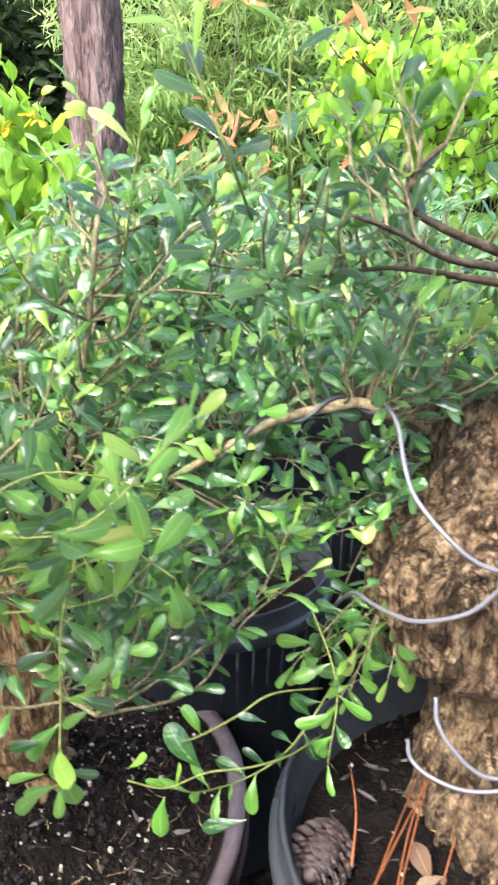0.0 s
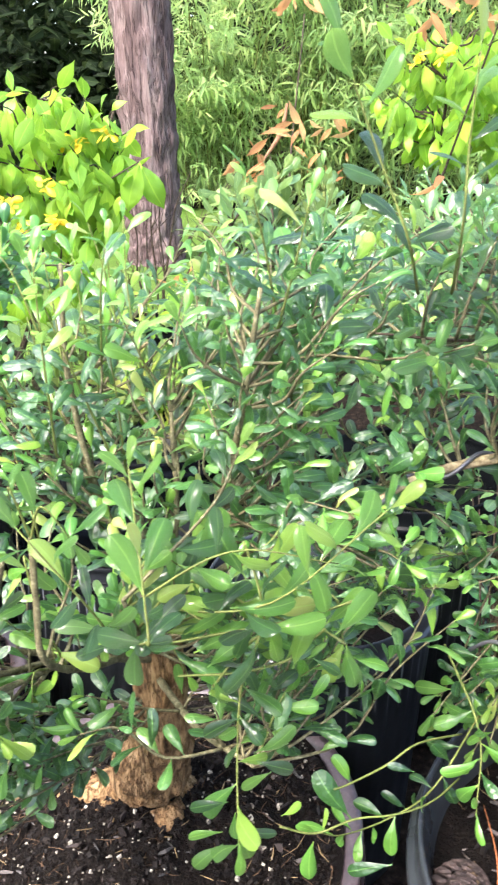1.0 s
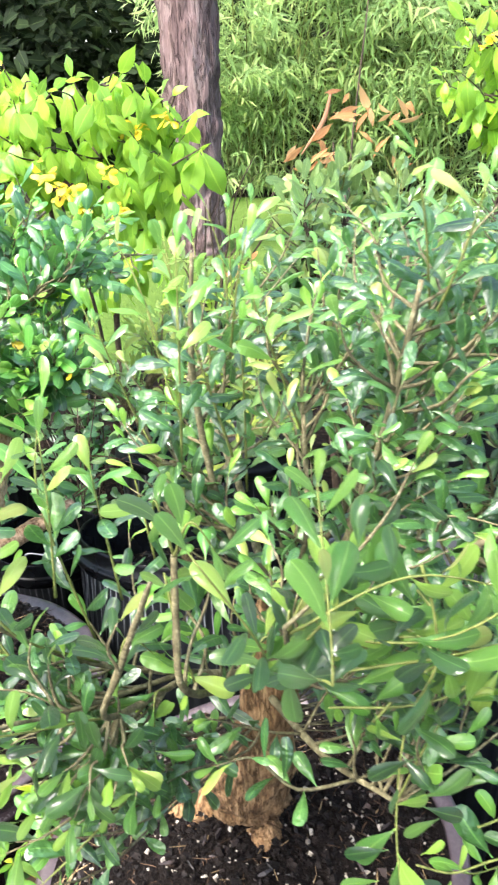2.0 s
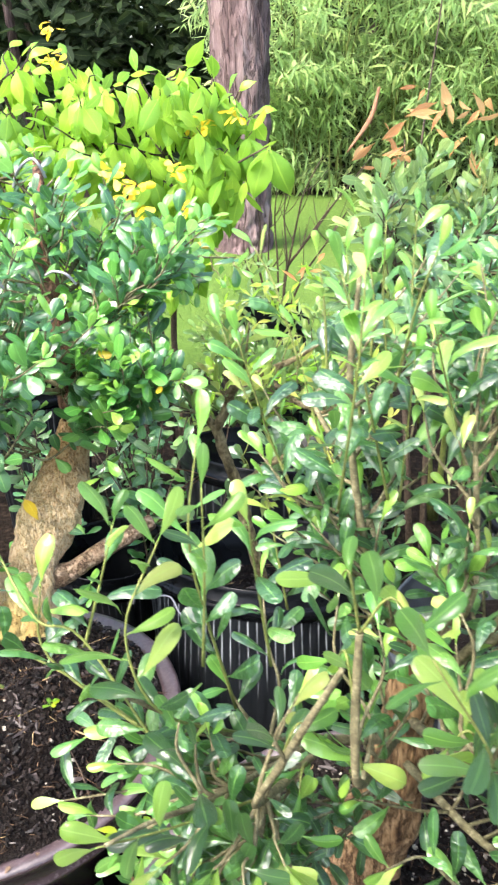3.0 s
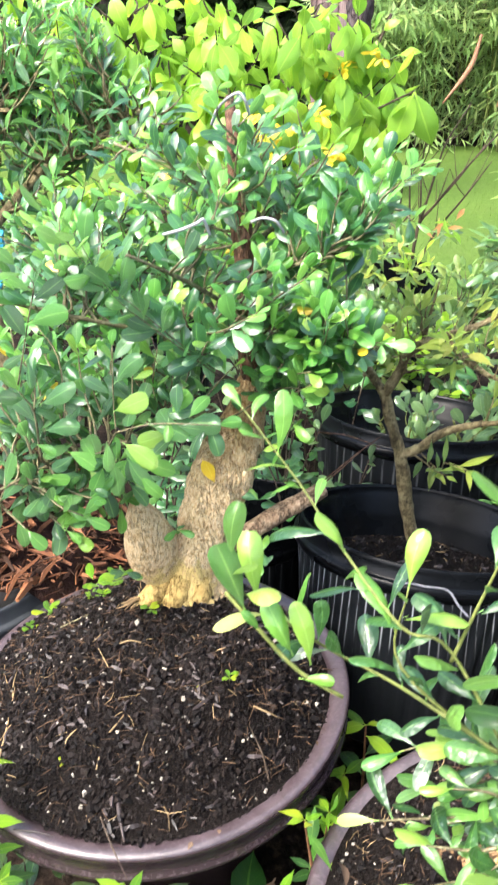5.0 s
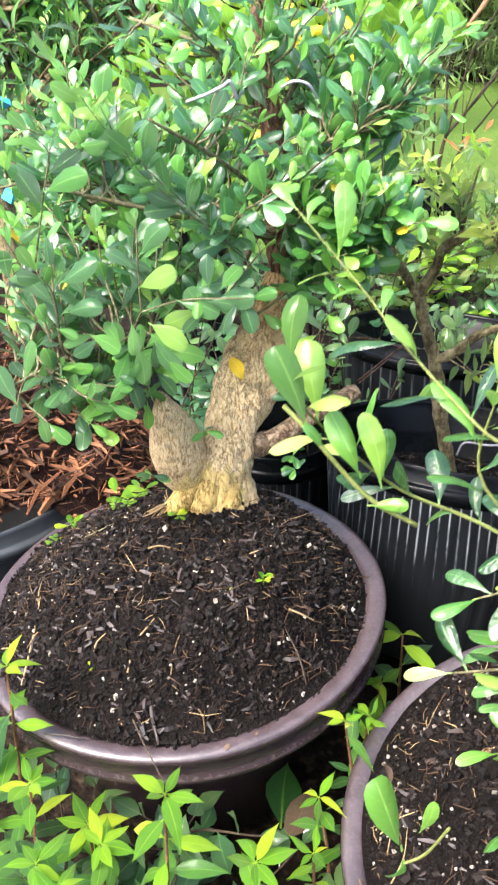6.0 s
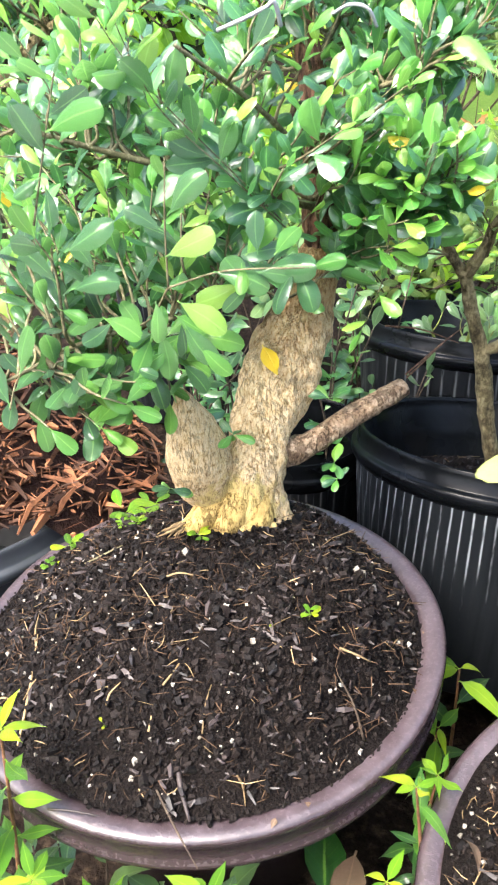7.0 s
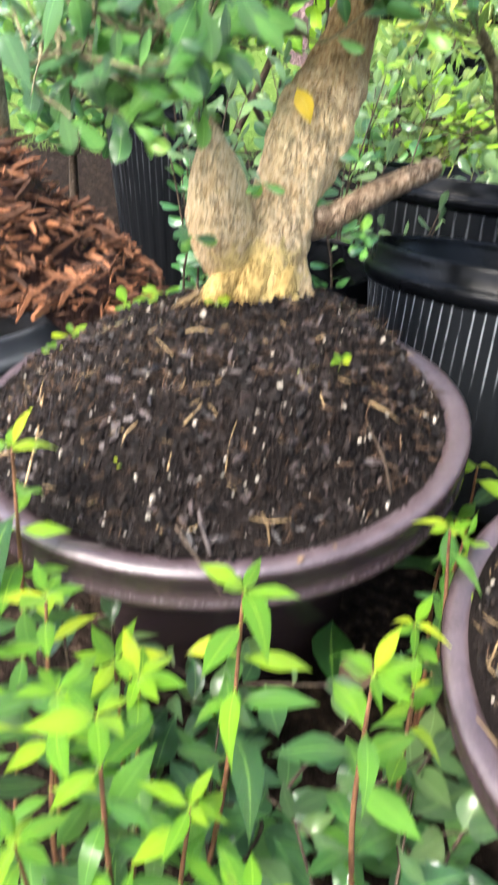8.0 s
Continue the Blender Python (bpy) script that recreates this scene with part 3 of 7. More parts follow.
# ---- ground ----
def fall(y):
    """How far the lawn falls away beyond the bed."""
    s = min(1.0, max(0.0, (y - 3.0) / 4.5))
    return -0.28 * s * s * (3 - 2 * s)


def ground_sheet():
    xs = np.concatenate([[-400, -120, -40, -15, -8], np.arange(-5, 5.01, 0.12), [8, 15, 40, 120, 400]])
    ys = np.concatenate([[-400, -120, -40, -15, -6], np.arange(-3, 10.01, 0.12), [12, 15, 25, 60, 150, 400]])
    V, F = [], []
    for y in ys:
        for x in xs:
            z = 0.0
            if abs(x) < 5 and -3 < y < 10:
                z = 0.02 * noise.noise(Vector((x, y, 0)) * 1.7) + 0.008 * noise.noise(Vector((x, y, 3)) * 9)
            V.append((x, y, z - 0.02 + fall(y)))
    n = len(xs)
    for j in range(len(ys) - 1):
        for i in range(n - 1):
            F.append((j * n + i, j * n + i + 1, (j + 1) * n + i + 1, (j + 1) * n + i))
    return V, F


single("ground", ground_sheet(), GROUND, (0, 0, 0), "dark soil bed running out into a green mown lawn", "ground", "", "structure")


# ---- pots ----
def brown_pot(centre, R, normal=(0, 0, 1), label="", depth=None):
    x, y, z = centre
    depth = depth or z
    ob = thing("plant_pot", (x, y, 0), label, "pot", "brown bonsai pots")
    body = [(R * 0.50, -depth), (R * 0.53, -depth + 0.006), (R * 0.56, -0.17), (R * 0.62, -0.10), (R * 0.70, -0.060), (R * 0.88, -0.045), (R * 0.85, -0.040), (R * 0.66, -0.06), (R * 0.58, -0.12), (R * 0.5, -depth + 0.02)]
    lip = [(R * 0.88, -0.044), (R * 0.955, -0.041), (R * 0.985, -0.039), (R * 0.993, -0.036), (R * 0.990, -0.032), (R * 0.979, -0.029), (R * 0.977, -0.021), (R * 0.984, -0.011), (R * 0.994, -0.007), (R * 1.0, -0.003), (R * 0.998, 0.001), (R * 0.985, 0.004), (R * 0.962, 0.0045), (R * 0.925, 0.002), (R * 0.90, -0.001), (R * 0.885, -0.008), (R * 0.87, -0.03), (R * 0.86, -0.06)]
    wob = lambda a, k: 0.0018 * math.sin(2 * a + 0.7) + 0.0008 * math.sin(5 * a)
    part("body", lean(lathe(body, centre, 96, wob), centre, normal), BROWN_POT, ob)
    part("rim", lean(lathe(lip, centre, 128, wob), centre, normal), BROWN_POT, ob, "rolled brown plastic rim, scuffed, its top paled by dust and painted sheen")
    return ob


def nursery_pot(centre, R, label, mat=None, ribs=44, group="black nursery pots", foot=0.0, normal=(0, 0, 1)):
    """A moulded pot: fluted wall, a flange, and a narrower collar standing on it; rings run round its inside."""
    x, y, z = centre
    mat = mat or BLACK_POT
    h = z - foot
    ob = thing("nursery_pot", (x, y, foot), label, "pot", group)
    rows = [(R * 0.78, -h), (R * 0.80, -h + 0.004)]
    rows += [(R * (0.80 + 0.165 * k / 7), -h + 0.02 + (h - 0.062) * k / 7) for k in range(8)]

    def flute(a, k):
        if 2 <= k <= 9:
            return 0.0018 * (max(-1.0, min(1.0, 2.2 * math.cos(a * ribs))) * 0.5 - 0.5) * (1.0 if 3 <= k <= 8 else 0.5)
        return 0.0

    part("wall", lean(lathe(rows, centre, ribs * 10, flute), centre, normal), mat, ob, "fluted plastic wall, ribs scuffed under the rim")
    smooth_mat = GREY_POT if mat in (GREY_POT, GREY_POT_RIBBED) else BLACK_PLAIN
    inner = [(R * 0.935, -0.004), (R * 0.930, -0.016), (R * 0.918, -0.019), (R * 0.916, -0.030), (R * 0.905, -0.033), (R * 0.903, -0.044), (R * 0.892, -0.047), (R * 0.888, -0.062), (R * 0.880, -0.066), (R * 0.77, -h + 0.03), (0.001, -h + 0.03)]
    part("lining", lean(lathe(inner, centre, 96), centre, normal), smooth_mat, ob)
    lip = [(R * 0.955, -0.050), (R * 0.975, -0.046), (R * 0.992, -0.041), (R, -0.036), (R, -0.030), (R * 0.992, -0.0265), (R * 0.975, -0.0255), (R * 0.966, -0.023), (R * 0.964, -0.006), (R * 0.962, -0.001), (R * 0.955, 0.001), (R * 0.945, 0.0005), (R * 0.936, -0.004), (R * 0.934, -0.010)]
    part("rim", lean(lathe(lip, centre, 96), centre, normal), smooth_mat, ob, "stepped plastic rim")
    return ob


def mound(centre, R, top, peak=(0, 0), skew=(0, 0), seed=0.0, power=1.6, normal=(0, 0, 1), rings=80, seg=240):
    """Soil heaped in a pot: level with the rim at its edge, top metres above it at peak."""
    V, F = [centre_height(centre, 0, 0, R, top, peak, skew, seed, power)], []
    for i in range(1, rings + 1):
        for j in range(seg):
            a, r = 2 * math.pi * j / seg, R * i / rings
            V.append(centre_height(centre, r * math.cos(a), r * math.sin(a), R, top, peak, skew, seed, power))
    for j in range(seg):
        F.append((0, 1 + j, 1 + (j + 1) % seg))
    for i in range(rings - 1):
        for j in range(seg):
            a, b = 1 + i * seg + j, 1 + i * seg + (j + 1) % seg
            F.append((a, a + seg, b + seg, b))
    return lean((V, F), centre, normal)


def centre_height(centre, dx, dy, R, top, peak, skew, seed, power):
    d = min(1.0, math.hypot(dx, dy) / R)
    q = min(1.0, math.hypot(dx - peak[0] * (1 - d), dy - peak[1] * (1 - d)) / R)
    z = top * max(0.0, 1 - q ** power) + (skew[0] * dx + skew[1] * dy) * (1 - d ** 4)
    p = Vector((centre[0] + dx, centre[1] + dy, seed))
    z += 0.006 * noise.noise(p * 22) + 0.008 * noise.noise(p * 60) + 0.006 * noise.noise(p * 150) + 0.003 * noise.noise(p * 330)
    return (centre[0] + dx, centre[1] + dy, centre[2] + 0.004 + z * (1 - 0.85 * d ** 6))


def crumb(at, size, flat=0.6):
    """An uneven little lump with eight corners."""
    q = Euler((rnd(0, 6), rnd(0, 6), rnd(0, 6))).to_matrix()
    V = []
    for sx in (-1, 1):
        for sy in (-1, 1):
            for sz in (-1, 1):
                v = Vector((sx * rnd(0.5, 1), sy * rnd(0.4, 0.8), sz * rnd(0.3, 0.7) * flat)) * size
                V.append(tuple(Vector(at) + q @ v))
    return V, [(0, 1, 3, 2), (4, 6, 7, 5), (0, 4, 5, 1), (2, 3, 7, 6), (0, 2, 6, 4), (1, 5, 7, 3)]


def sliver(at, length, width, turn, tilt=0.0, bend=0.2):
    """A splinter of wood or straw lying on a surface, four-sided and tapered."""
    d = Vector((math.cos(turn) * math.cos(tilt), math.sin(turn) * math.cos(tilt), math.sin(tilt)))
    s = d.cross(Vector((0, 0, 1))).normalized()
    a = Vector(at)
    b = s * bend * length
    return tube([(*(a - d * length / 2), width * 0.5), (*(a + b * 0.5), width), (*(a + d * length / 2), width * 0.4)], 4)


def litter(surface, R, counts, owner_at, label):
    """Loose bits strewn over a heap: crumbs, chips, perlite, straw; surface(dx, dy) gives the place."""
    for kind, count in counts.items():
        geos = []
        shift = rnd(0, 50)
        while len(geos) < count:
            a, r = rnd(0, 6.283), R * math.sqrt(rnd(0, 1.0))
            dx, dy = r * math.cos(a), r * math.sin(a)
            if noise.noise(Vector((dx * 16, dy * 16, shift))) < rnd(-0.75, 0.15 if kind == "crumb" else 0.45):
                continue
            p = surface(dx, dy)
            big = random.random() ** 4
            if kind == "crumb":
                geos.append(crumb((p[0], p[1], p[2] + 0.0008), 0.0004 + 0.0014 * random.random() ** 2 + 0.0065 * big * random.random(), 0.8))
            elif kind == "perlite":
                geos.append(crumb((p[0], p[1], p[2] + 0.0015), 0.0006 + 0.0012 * random.random() + 0.0026 * big, 0.9))
            elif kind == "chip":
                geos.append(crumb((p[0], p[1], p[2] + 0.0015), 0.002 + 0.002 * random.random() + 0.004 * big, 0.35) if random.random() < 0.4 else sliver((p[0], p[1], p[2] + 0.0015), rnd(0.005, 0.013) + 0.014 * big, rnd(0.0006, 0.0016) + 0.0024 * big, rnd(0, 6.28), rnd(-0.25, 0.25), rnd(-0.1, 0.1)))
            else:
                geos.append(sliver((p[0], p[1], p[2] + 0.003), rnd(0.006, 0.018) + 0.03 * big, rnd(0.0003, 0.0008), rnd(0, 6.28), rnd(-0.2, 0.2), rnd(-0.25, 0.25)))
        mat = {"crumb": CRUMB, "perlite": PERLITE, "chip": CHIP, "straw": STRAW, "rootlet": ROOTLET}[kind]
        title = {"crumb": "dark crumbs of potting soil", "perlite": "white perlite grains", "chip": "brown bark chips", "straw": "pale straw and rootlets", "rootlet": "brown hair roots"}[kind]
        single({"crumb": "soil_crumbs", "perlite": "perlite", "chip": "bark_chips", "straw": "straw", "rootlet": "hair_roots"}[kind], join(geos), mat, owner_at, f"{title} strewn {label}", "litter", "", "stuff", smooth=False)


POT_C = (-0.730, 0.905, 0.309)
brown_pot(POT_C, 0.253, (-0.03, -0.015, 1.0), label="round brown plastic bonsai pot heaped with dark soil")
SOIL_C = dict(R=0.232, top=0.100, peak=(0.059, 0.021), skew=(0.08, -0.05), seed=1.0, power=3.1)
single("potting_soil", mound(POT_C, **SOIL_C), SOIL, POT_C, "dark damp potting soil heaped round the tree base", "soil", "", "stuff")
on_c = lambda dx, dy: centre_height(POT_C, dx, dy, **SOIL_C)
litter(on_c, 0.226, {"crumb": 22000, "perlite": 420, "chip": 900, "straw": 120, "rootlet": 1300}, POT_C, "over the heaped soil of the brown pot")

spill = []
for k in range(1500):
    a = rnd(0, 6.283)
    reach = 0.010 + 0.016 * max(0.0, noise.noise(Vector((math.cos(a) * 5, math.sin(a) * 5, 2.0))))
    r = 0.224 + reach * random.random()
    spill.append(crumb((POT_C[0] + r * math.cos(a), POT_C[1] + r * math.sin(a), POT_C[2] + 0.0045), 0.0008 + 0.0032 * random.random() ** 3, 0.7))
single("soil_crumbs", join(spill), CRUMB, POT_C, "soil spilled over the brown pot's rim", "litter", "", "stuff", smooth=False)

POT_B, NORMAL_B = (-0.2506, 0.6831, 0.283), (-0.1527, -0.1278, 1.0)
brown_pot(POT_B, 0.250, NORMAL_B, "round brown plastic bonsai pot standing tipped", 0.245)
SOIL_B = dict(R=0.229, top=0.085, peak=(0.0, 0.0), skew=(0, 0), seed=5.0, power=1.6)
single("potting_soil", mound(POT_B, normal=NORMAL_B, **SOIL_B), SOIL, POT_B, "dark potting soil in the tipped brown pot", "soil", "", "stuff")
tip_b = Vector((0, 0, 1)).rotation_difference(Vector(NORMAL_B).normalized())
on_b = lambda dx, dy: tuple(Vector(POT_B) + tip_b @ (Vector(centre_height(POT_B, dx, dy, **SOIL_B)) - Vector(POT_B)))
litter(on_b, 0.222, {"crumb": 14000, "perlite": 620, "chip": 300, "straw": 130, "rootlet": 500}, POT_B, "over the soil of the tipped pot")

POT_D, NORMAL_D = (-0.3988, 1.2992, 0.355), (0.063, 0.248, 1.0)
nursery_pot(POT_D, 0.209, "black fluted nursery pot leaning back, slim tree in it", BLACK_POT_RIBBED, 48, foot=0.035, normal=NORMAL_D)
low_d = (-0.402, 1.284, 0.258)
SOIL_D = dict(R=0.178, top=0.02, peak=(0, 0), skew=(0, 0), seed=9.0, power=1.6)
single("potting_soil", mound(low_d, rings=40, seg=120, normal=NORMAL_D, **SOIL_D), SOIL, low_d, "dark soil sunk below the black pot's rim", "soil", "", "stuff")
tip_d = Vector((0, 0, 1)).rotation_difference(Vector(NORMAL_D).normalized())
on_d = lambda dx, dy: tuple(Vector(low_d) + tip_d @ (Vector(centre_height(low_d, dx, dy, **SOIL_D)) - Vector(low_d)))
litter(on_d, 0.172, {"crumb": 2400, "straw": 60, "perlite": 30, "chip": 160}, low_d, "in the black nursery pot")

POT_D2, NORMAL_D2 = (-0.425, 1.73, 0.350), (0.05, 0.20, 1.0)
nursery_pot(POT_D2, 0.215, "wide black nursery pot standing behind another", BLACK_POT, 30, foot=0.03, normal=NORMAL_D2)
LOW_D2 = (POT_D2[0], POT_D2[1], 0.24)
SOIL_D2 = dict(R=0.178, top=0.02, peak=(0, 0), skew=(0, 0), seed=11.0, power=1.6)
single("potting_soil", mound(LOW_D2, rings=20, seg=60, normal=NORMAL_D2, **SOIL_D2), SOIL, LOW_D2, "dark soil in the wide black pot", "soil", "", "stuff")

POT_A = (0.2387, 0.4964, 0.503)
nursery_pot(POT_A, 0.222, "grey-black nursery pot with smooth pale edge", GREY_POT, 30)
low_a = (POT_A[0], POT_A[1], 0.44)
SOIL_A = dict(R=0.204, top=0.02, peak=(0, 0), skew=(0, 0), seed=13.0, power=1.6)
single("potting_soil", mound(low_a, rings=40, seg=110, **SOIL_A), SOIL, low_a, "dark soil with pine litter in grey-black pot", "soil", "", "stuff")
on_a = lambda dx, dy: centre_height(low_a, dx, dy, **SOIL_A)
litter(on_a, 0.2, {"crumb": 1800, "perlite": 60, "chip": 200, "straw": 40}, low_a, "in the grey-black pot")

POT_A2 = (-0.045, 0.965, 0.475)
nursery_pot(POT_A2, 0.165, "dark grey nursery pot hidden under the bush", GREY_POT_RIBBED, 24)
single("potting_soil", mound((POT_A2[0], POT_A2[1], 0.40), 0.15, 0.02, seed=15.0, rings=20, seg=60), SOIL, (POT_A2[0], POT_A2[1], 0.40), "dark soil in the dark grey pot", "soil", "", "stuff")
nursery_pot((0.12, 1.28, 0.50), 0.18, "black nursery pot behind the wired branch", BLACK_POT, 36)
nursery_pot((-0.51, 2.46, 0.455), 0.115, "small black nursery pot at the lawn's edge", BLACK_POT, 30)

POT_E = (-1.205, 1.155, 0.318)
nursery_pot(POT_E, 0.27, "dark grey pot filled with red mulch", GREY_POT, 30)
SOIL_E = dict(R=0.262, top=0.175, peak=(0.02, 0.05), skew=(0.05, 0.1), seed=17.0, power=1.7)


def on_e(dx, dy):
    """The mulch heap; towards the heaped brown pot it spills over the rim and hangs down outside."""
    r, a = math.hypot(dx, dy), math.atan2(dy, dx)
    if r < 0.245:
        return centre_height(POT_E, dx, dy, **SOIL_E)
    p = centre_height(POT_E, dx / r * 0.245, dy / r * 0.245, **SOIL_E)
    over = r - 0.245
    return (POT_E[0] + dx, POT_E[1] + dy, p[2] + 0.012 * math.sin(min(over / 0.04, 1.0) * math.pi) - 1.1 * max(0.0, over - 0.02))


def reach_e(a):
    """How far out the mulch lies, by direction."""
    turn = (a + math.pi) % (2 * math.pi) - math.pi
    rise = min(1.0, max(0.0, (turn + 0.65) / 0.4)) * min(1.0, max(0.0, (1.5 - turn) / 0.5))
    return 0.238 + 0.095 * rise * rise * (3 - 2 * rise)


def mulch_heap(rings=44, seg=120):
    V, F = [on_e(0.0001, 0.0)], []
    for i in range(1, rings + 1):
        for j in range(seg):
            a = 2 * math.pi * j / seg
            r = reach_e(a) * i / rings
            V.append(on_e(r * math.cos(a), r * math.sin(a)))
    F += [(0, 1 + j, 1 + (j + 1) % seg) for j in range(seg)]
    for i in range(rings - 1):
        for j in range(seg):
            a, b = 1 + i * seg + j, 1 + i * seg + (j + 1) % seg
            F.append((a, a + seg, b + seg, b))
    return V, F


# Dark brown bed that shows between the mulch chips.
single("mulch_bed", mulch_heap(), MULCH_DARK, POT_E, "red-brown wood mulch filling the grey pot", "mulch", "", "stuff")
mulch = thing("mulch", POT_E, "shredded red-brown wood mulch heaped in the pot", "mulch", "", "stuff")
bits = []
for k in range(4200):
    a = rnd(0, 6.283)
    r = reach_e(a) * math.sqrt(random.random())
    p = on_e(r * math.cos(a), r * math.sin(a))
    big = random.random() ** 5
    bits.append(sliver((p[0], p[1], p[2] + rnd(0.001, 0.016)), rnd(0.008, 0.042) + 0.05 * big, 0.0005 + 0.0040 * random.random() ** 2 + 0.0050 * big * random.random(), rnd(0, 6.28), rnd(-0.5, 0.5), rnd(-0.3, 0.3)))
bits.sort(key=lambda g: g[0][0][1] - g[0][0][0])
for g in bits[:300]:
    part("wood_chip", g, MULCH, mulch, smooth=False)
part("chips", join(bits[300:]), MULCH, mulch, "", "stuff", smooth=False)
nursery_pot((-1.08, 1.98, 0.42), 0.14, "dark nursery pot beyond the mulch", BLACK_POT, 30)


nursery_pot((-0.70, 1.37, 0.30), 0.115, "small dark nursery pot behind the stout tree", BLACK_POT, 30)


# ---- trees in the pots ----
def tree(name, at, label, category="tree", group="potted trees"):
    return thing(name, at, label, category, group)


def limb(owner, rows, mat, n=8, name="limb", rough=0.12, freq=40.0, steps=6, label="", ridge=0.0):
    path = spline(rows, steps)
    part(name, tube(path, n, rough, freq, True, ridge), mat, owner, label)
    return path


# The tree in the heaped brown pot.
BASE_C = (-0.705, 0.955, 0.43)
tree_c = tree("bonsai_tree", BASE_C, "stout pale-barked bonsai tree, cut stubs, oval green leaves", "bonsai")
trunk_c = spline([(-0.708, 0.992, 0.375, 0.030), (-0.704, 0.993, 0.405, 0.052), (-0.699, 0.993, 0.439, 0.0425), (-0.689, 1.005, 0.475, 0.0345), (-0.684, 1.020, 0.506, 0.0355), (-0.675, 1.040, 0.535, 0.0405), (-0.667, 1.060, 0.565, 0.0420), (-0.653, 1.075, 0.597, 0.0350), (-0.643, 1.085, 0.628, 0.0275), (-0.636, 1.094, 0.659, 0.0238), (-0.631, 1.099, 0.680, 0.0190), (-0.632, 1.100, 0.692, 0.0130)], 12)
part("trunk", tube(trunk_c, 140, 0.16, 26.0, True, 0.09), BARK_C, tree_c, "pale tan flaking trunk, yellow at its foot")
leader_c = limb(tree_c, [(-0.632, 1.096, 0.670, 0.0170), (-0.636, 1.098, 0.705, 0.0175), (-0.640, 1.100, 0.74, 0.0155), (-0.640, 1.105, 0.80, 0.014), (-0.652, 1.115, 0.87, 0.012), (-0.668, 1.160, 0.95, 0.009), (-0.688, 1.220, 1.00, 0.006)], BARK_C_DARK, 12, "leader", label="red-brown slim leader")
part("stump", tube(spline([(-0.735, 0.990, 0.425, 0.0200), (-0.740, 0.976, 0.455, 0.0320), (-0.743, 0.965, 0.490, 0.0345), (-0.743, 0.953, 0.525, 0.0280), (-0.743, 0.943, 0.550, 0.0195), (-0.743, 0.934, 0.570, 0.0115), (-0.743, 0.928, 0.585, 0.0045), (-0.743, 0.927, 0.590, 0.0012)], 10), 64, 0.08, 30.0, True, 0.04), BARK_C, tree_c, "short tapering side stump")
for rows in ([(-0.706, 0.978, 0.450, 0.014), (-0.728, 0.962, 0.432, 0.018), (-0.746, 0.952, 0.416, 0.014), (-0.764, 0.945, 0.396, 0.008)], [(-0.700, 0.974, 0.446, 0.018), (-0.708, 0.962, 0.428, 0.021), (-0.714, 0.955, 0.412, 0.017), (-0.718, 0.950, 0.392, 0.010)], [(-0.686, 0.982, 0.448, 0.016), (-0.682, 0.968, 0.428, 0.018), (-0.680, 0.962, 0.412, 0.014), (-0.679, 0.958, 0.395, 0.009)]):
    part("root", tube(spline(rows, 8), 32, 0.12, 45.0, True, 0.08), BARK_FOOT, tree_c, "ochre-yellow root flare at the trunk foot")
part("stub", tube(spline([(-0.690, 1.005, 0.462, 0.020), (-0.630, 1.020, 0.487, 0.0135), (-0.590, 1.055, 0.503, 0.0125), (-0.540, 1.100, 0.517, 0.0115)], 8), 20, 0.18, 60.0, True, 0.1), BARK_STUB, tree_c, "grey-brown sawn-off side stub")
limbs_c = [trunk_c[-20:], leader_c]
for rows in (
    [(-0.640, 1.085, 0.72, 0.0060), (-0.70, 1.02, 0.755, 0.0045), (-0.78, 0.96, 0.79, 0.0034), (-0.87, 0.90, 0.83, 0.0023)],
    [(-0.680, 1.07, 0.64, 0.0035), (-0.72, 0.95, 0.66, 0.0037), (-0.80, 0.87, 0.66, 0.0026), (-0.86, 0.82, 0.64, 0.0019)],
    [(-0.640, 1.095, 0.79, 0.0053), (-0.60, 1.09, 0.82, 0.0037), (-0.55, 1.08, 0.84, 0.0023)],
    [(-0.655, 1.12, 0.88, 0.0045), (-0.73, 1.15, 0.92, 0.0037), (-0.83, 1.18, 0.95, 0.0023)],
    [(-0.645, 1.10, 0.84, 0.0045), (-0.62, 1.18, 0.89, 0.0037), (-0.57, 1.24, 0.93, 0.0023)],
    [(-0.64, 1.08, 0.73, 0.0045), (-0.74, 1.13, 0.75, 0.0037), (-0.86, 1.17, 0.75, 0.0023)],
    [(-0.64, 1.09, 0.76, 0.0045), (-0.68, 0.99, 0.83, 0.0030), (-0.72, 0.91, 0.88, 0.0019)],
    [(-0.64, 1.09, 0.70, 0.0037), (-0.58, 1.10, 0.71, 0.0030), (-0.53, 1.09, 0.72, 0.0019)],
    [(-0.645, 1.10, 0.84, 0.0050), (-0.60, 1.22, 0.86, 0.0040), (-0.53, 1.37, 0.84, 0.0030), (-0.465, 1.50, 0.813, 0.0012)],
):
    limbs_c.append(limb(tree_c, [(*r[:3], 0.8 * r[3]) for r in rows], TWIG, 7))
leaves_c, twigs_c = [], []
mats_c = (LEAF_C, LEAF_C_YOUNG)
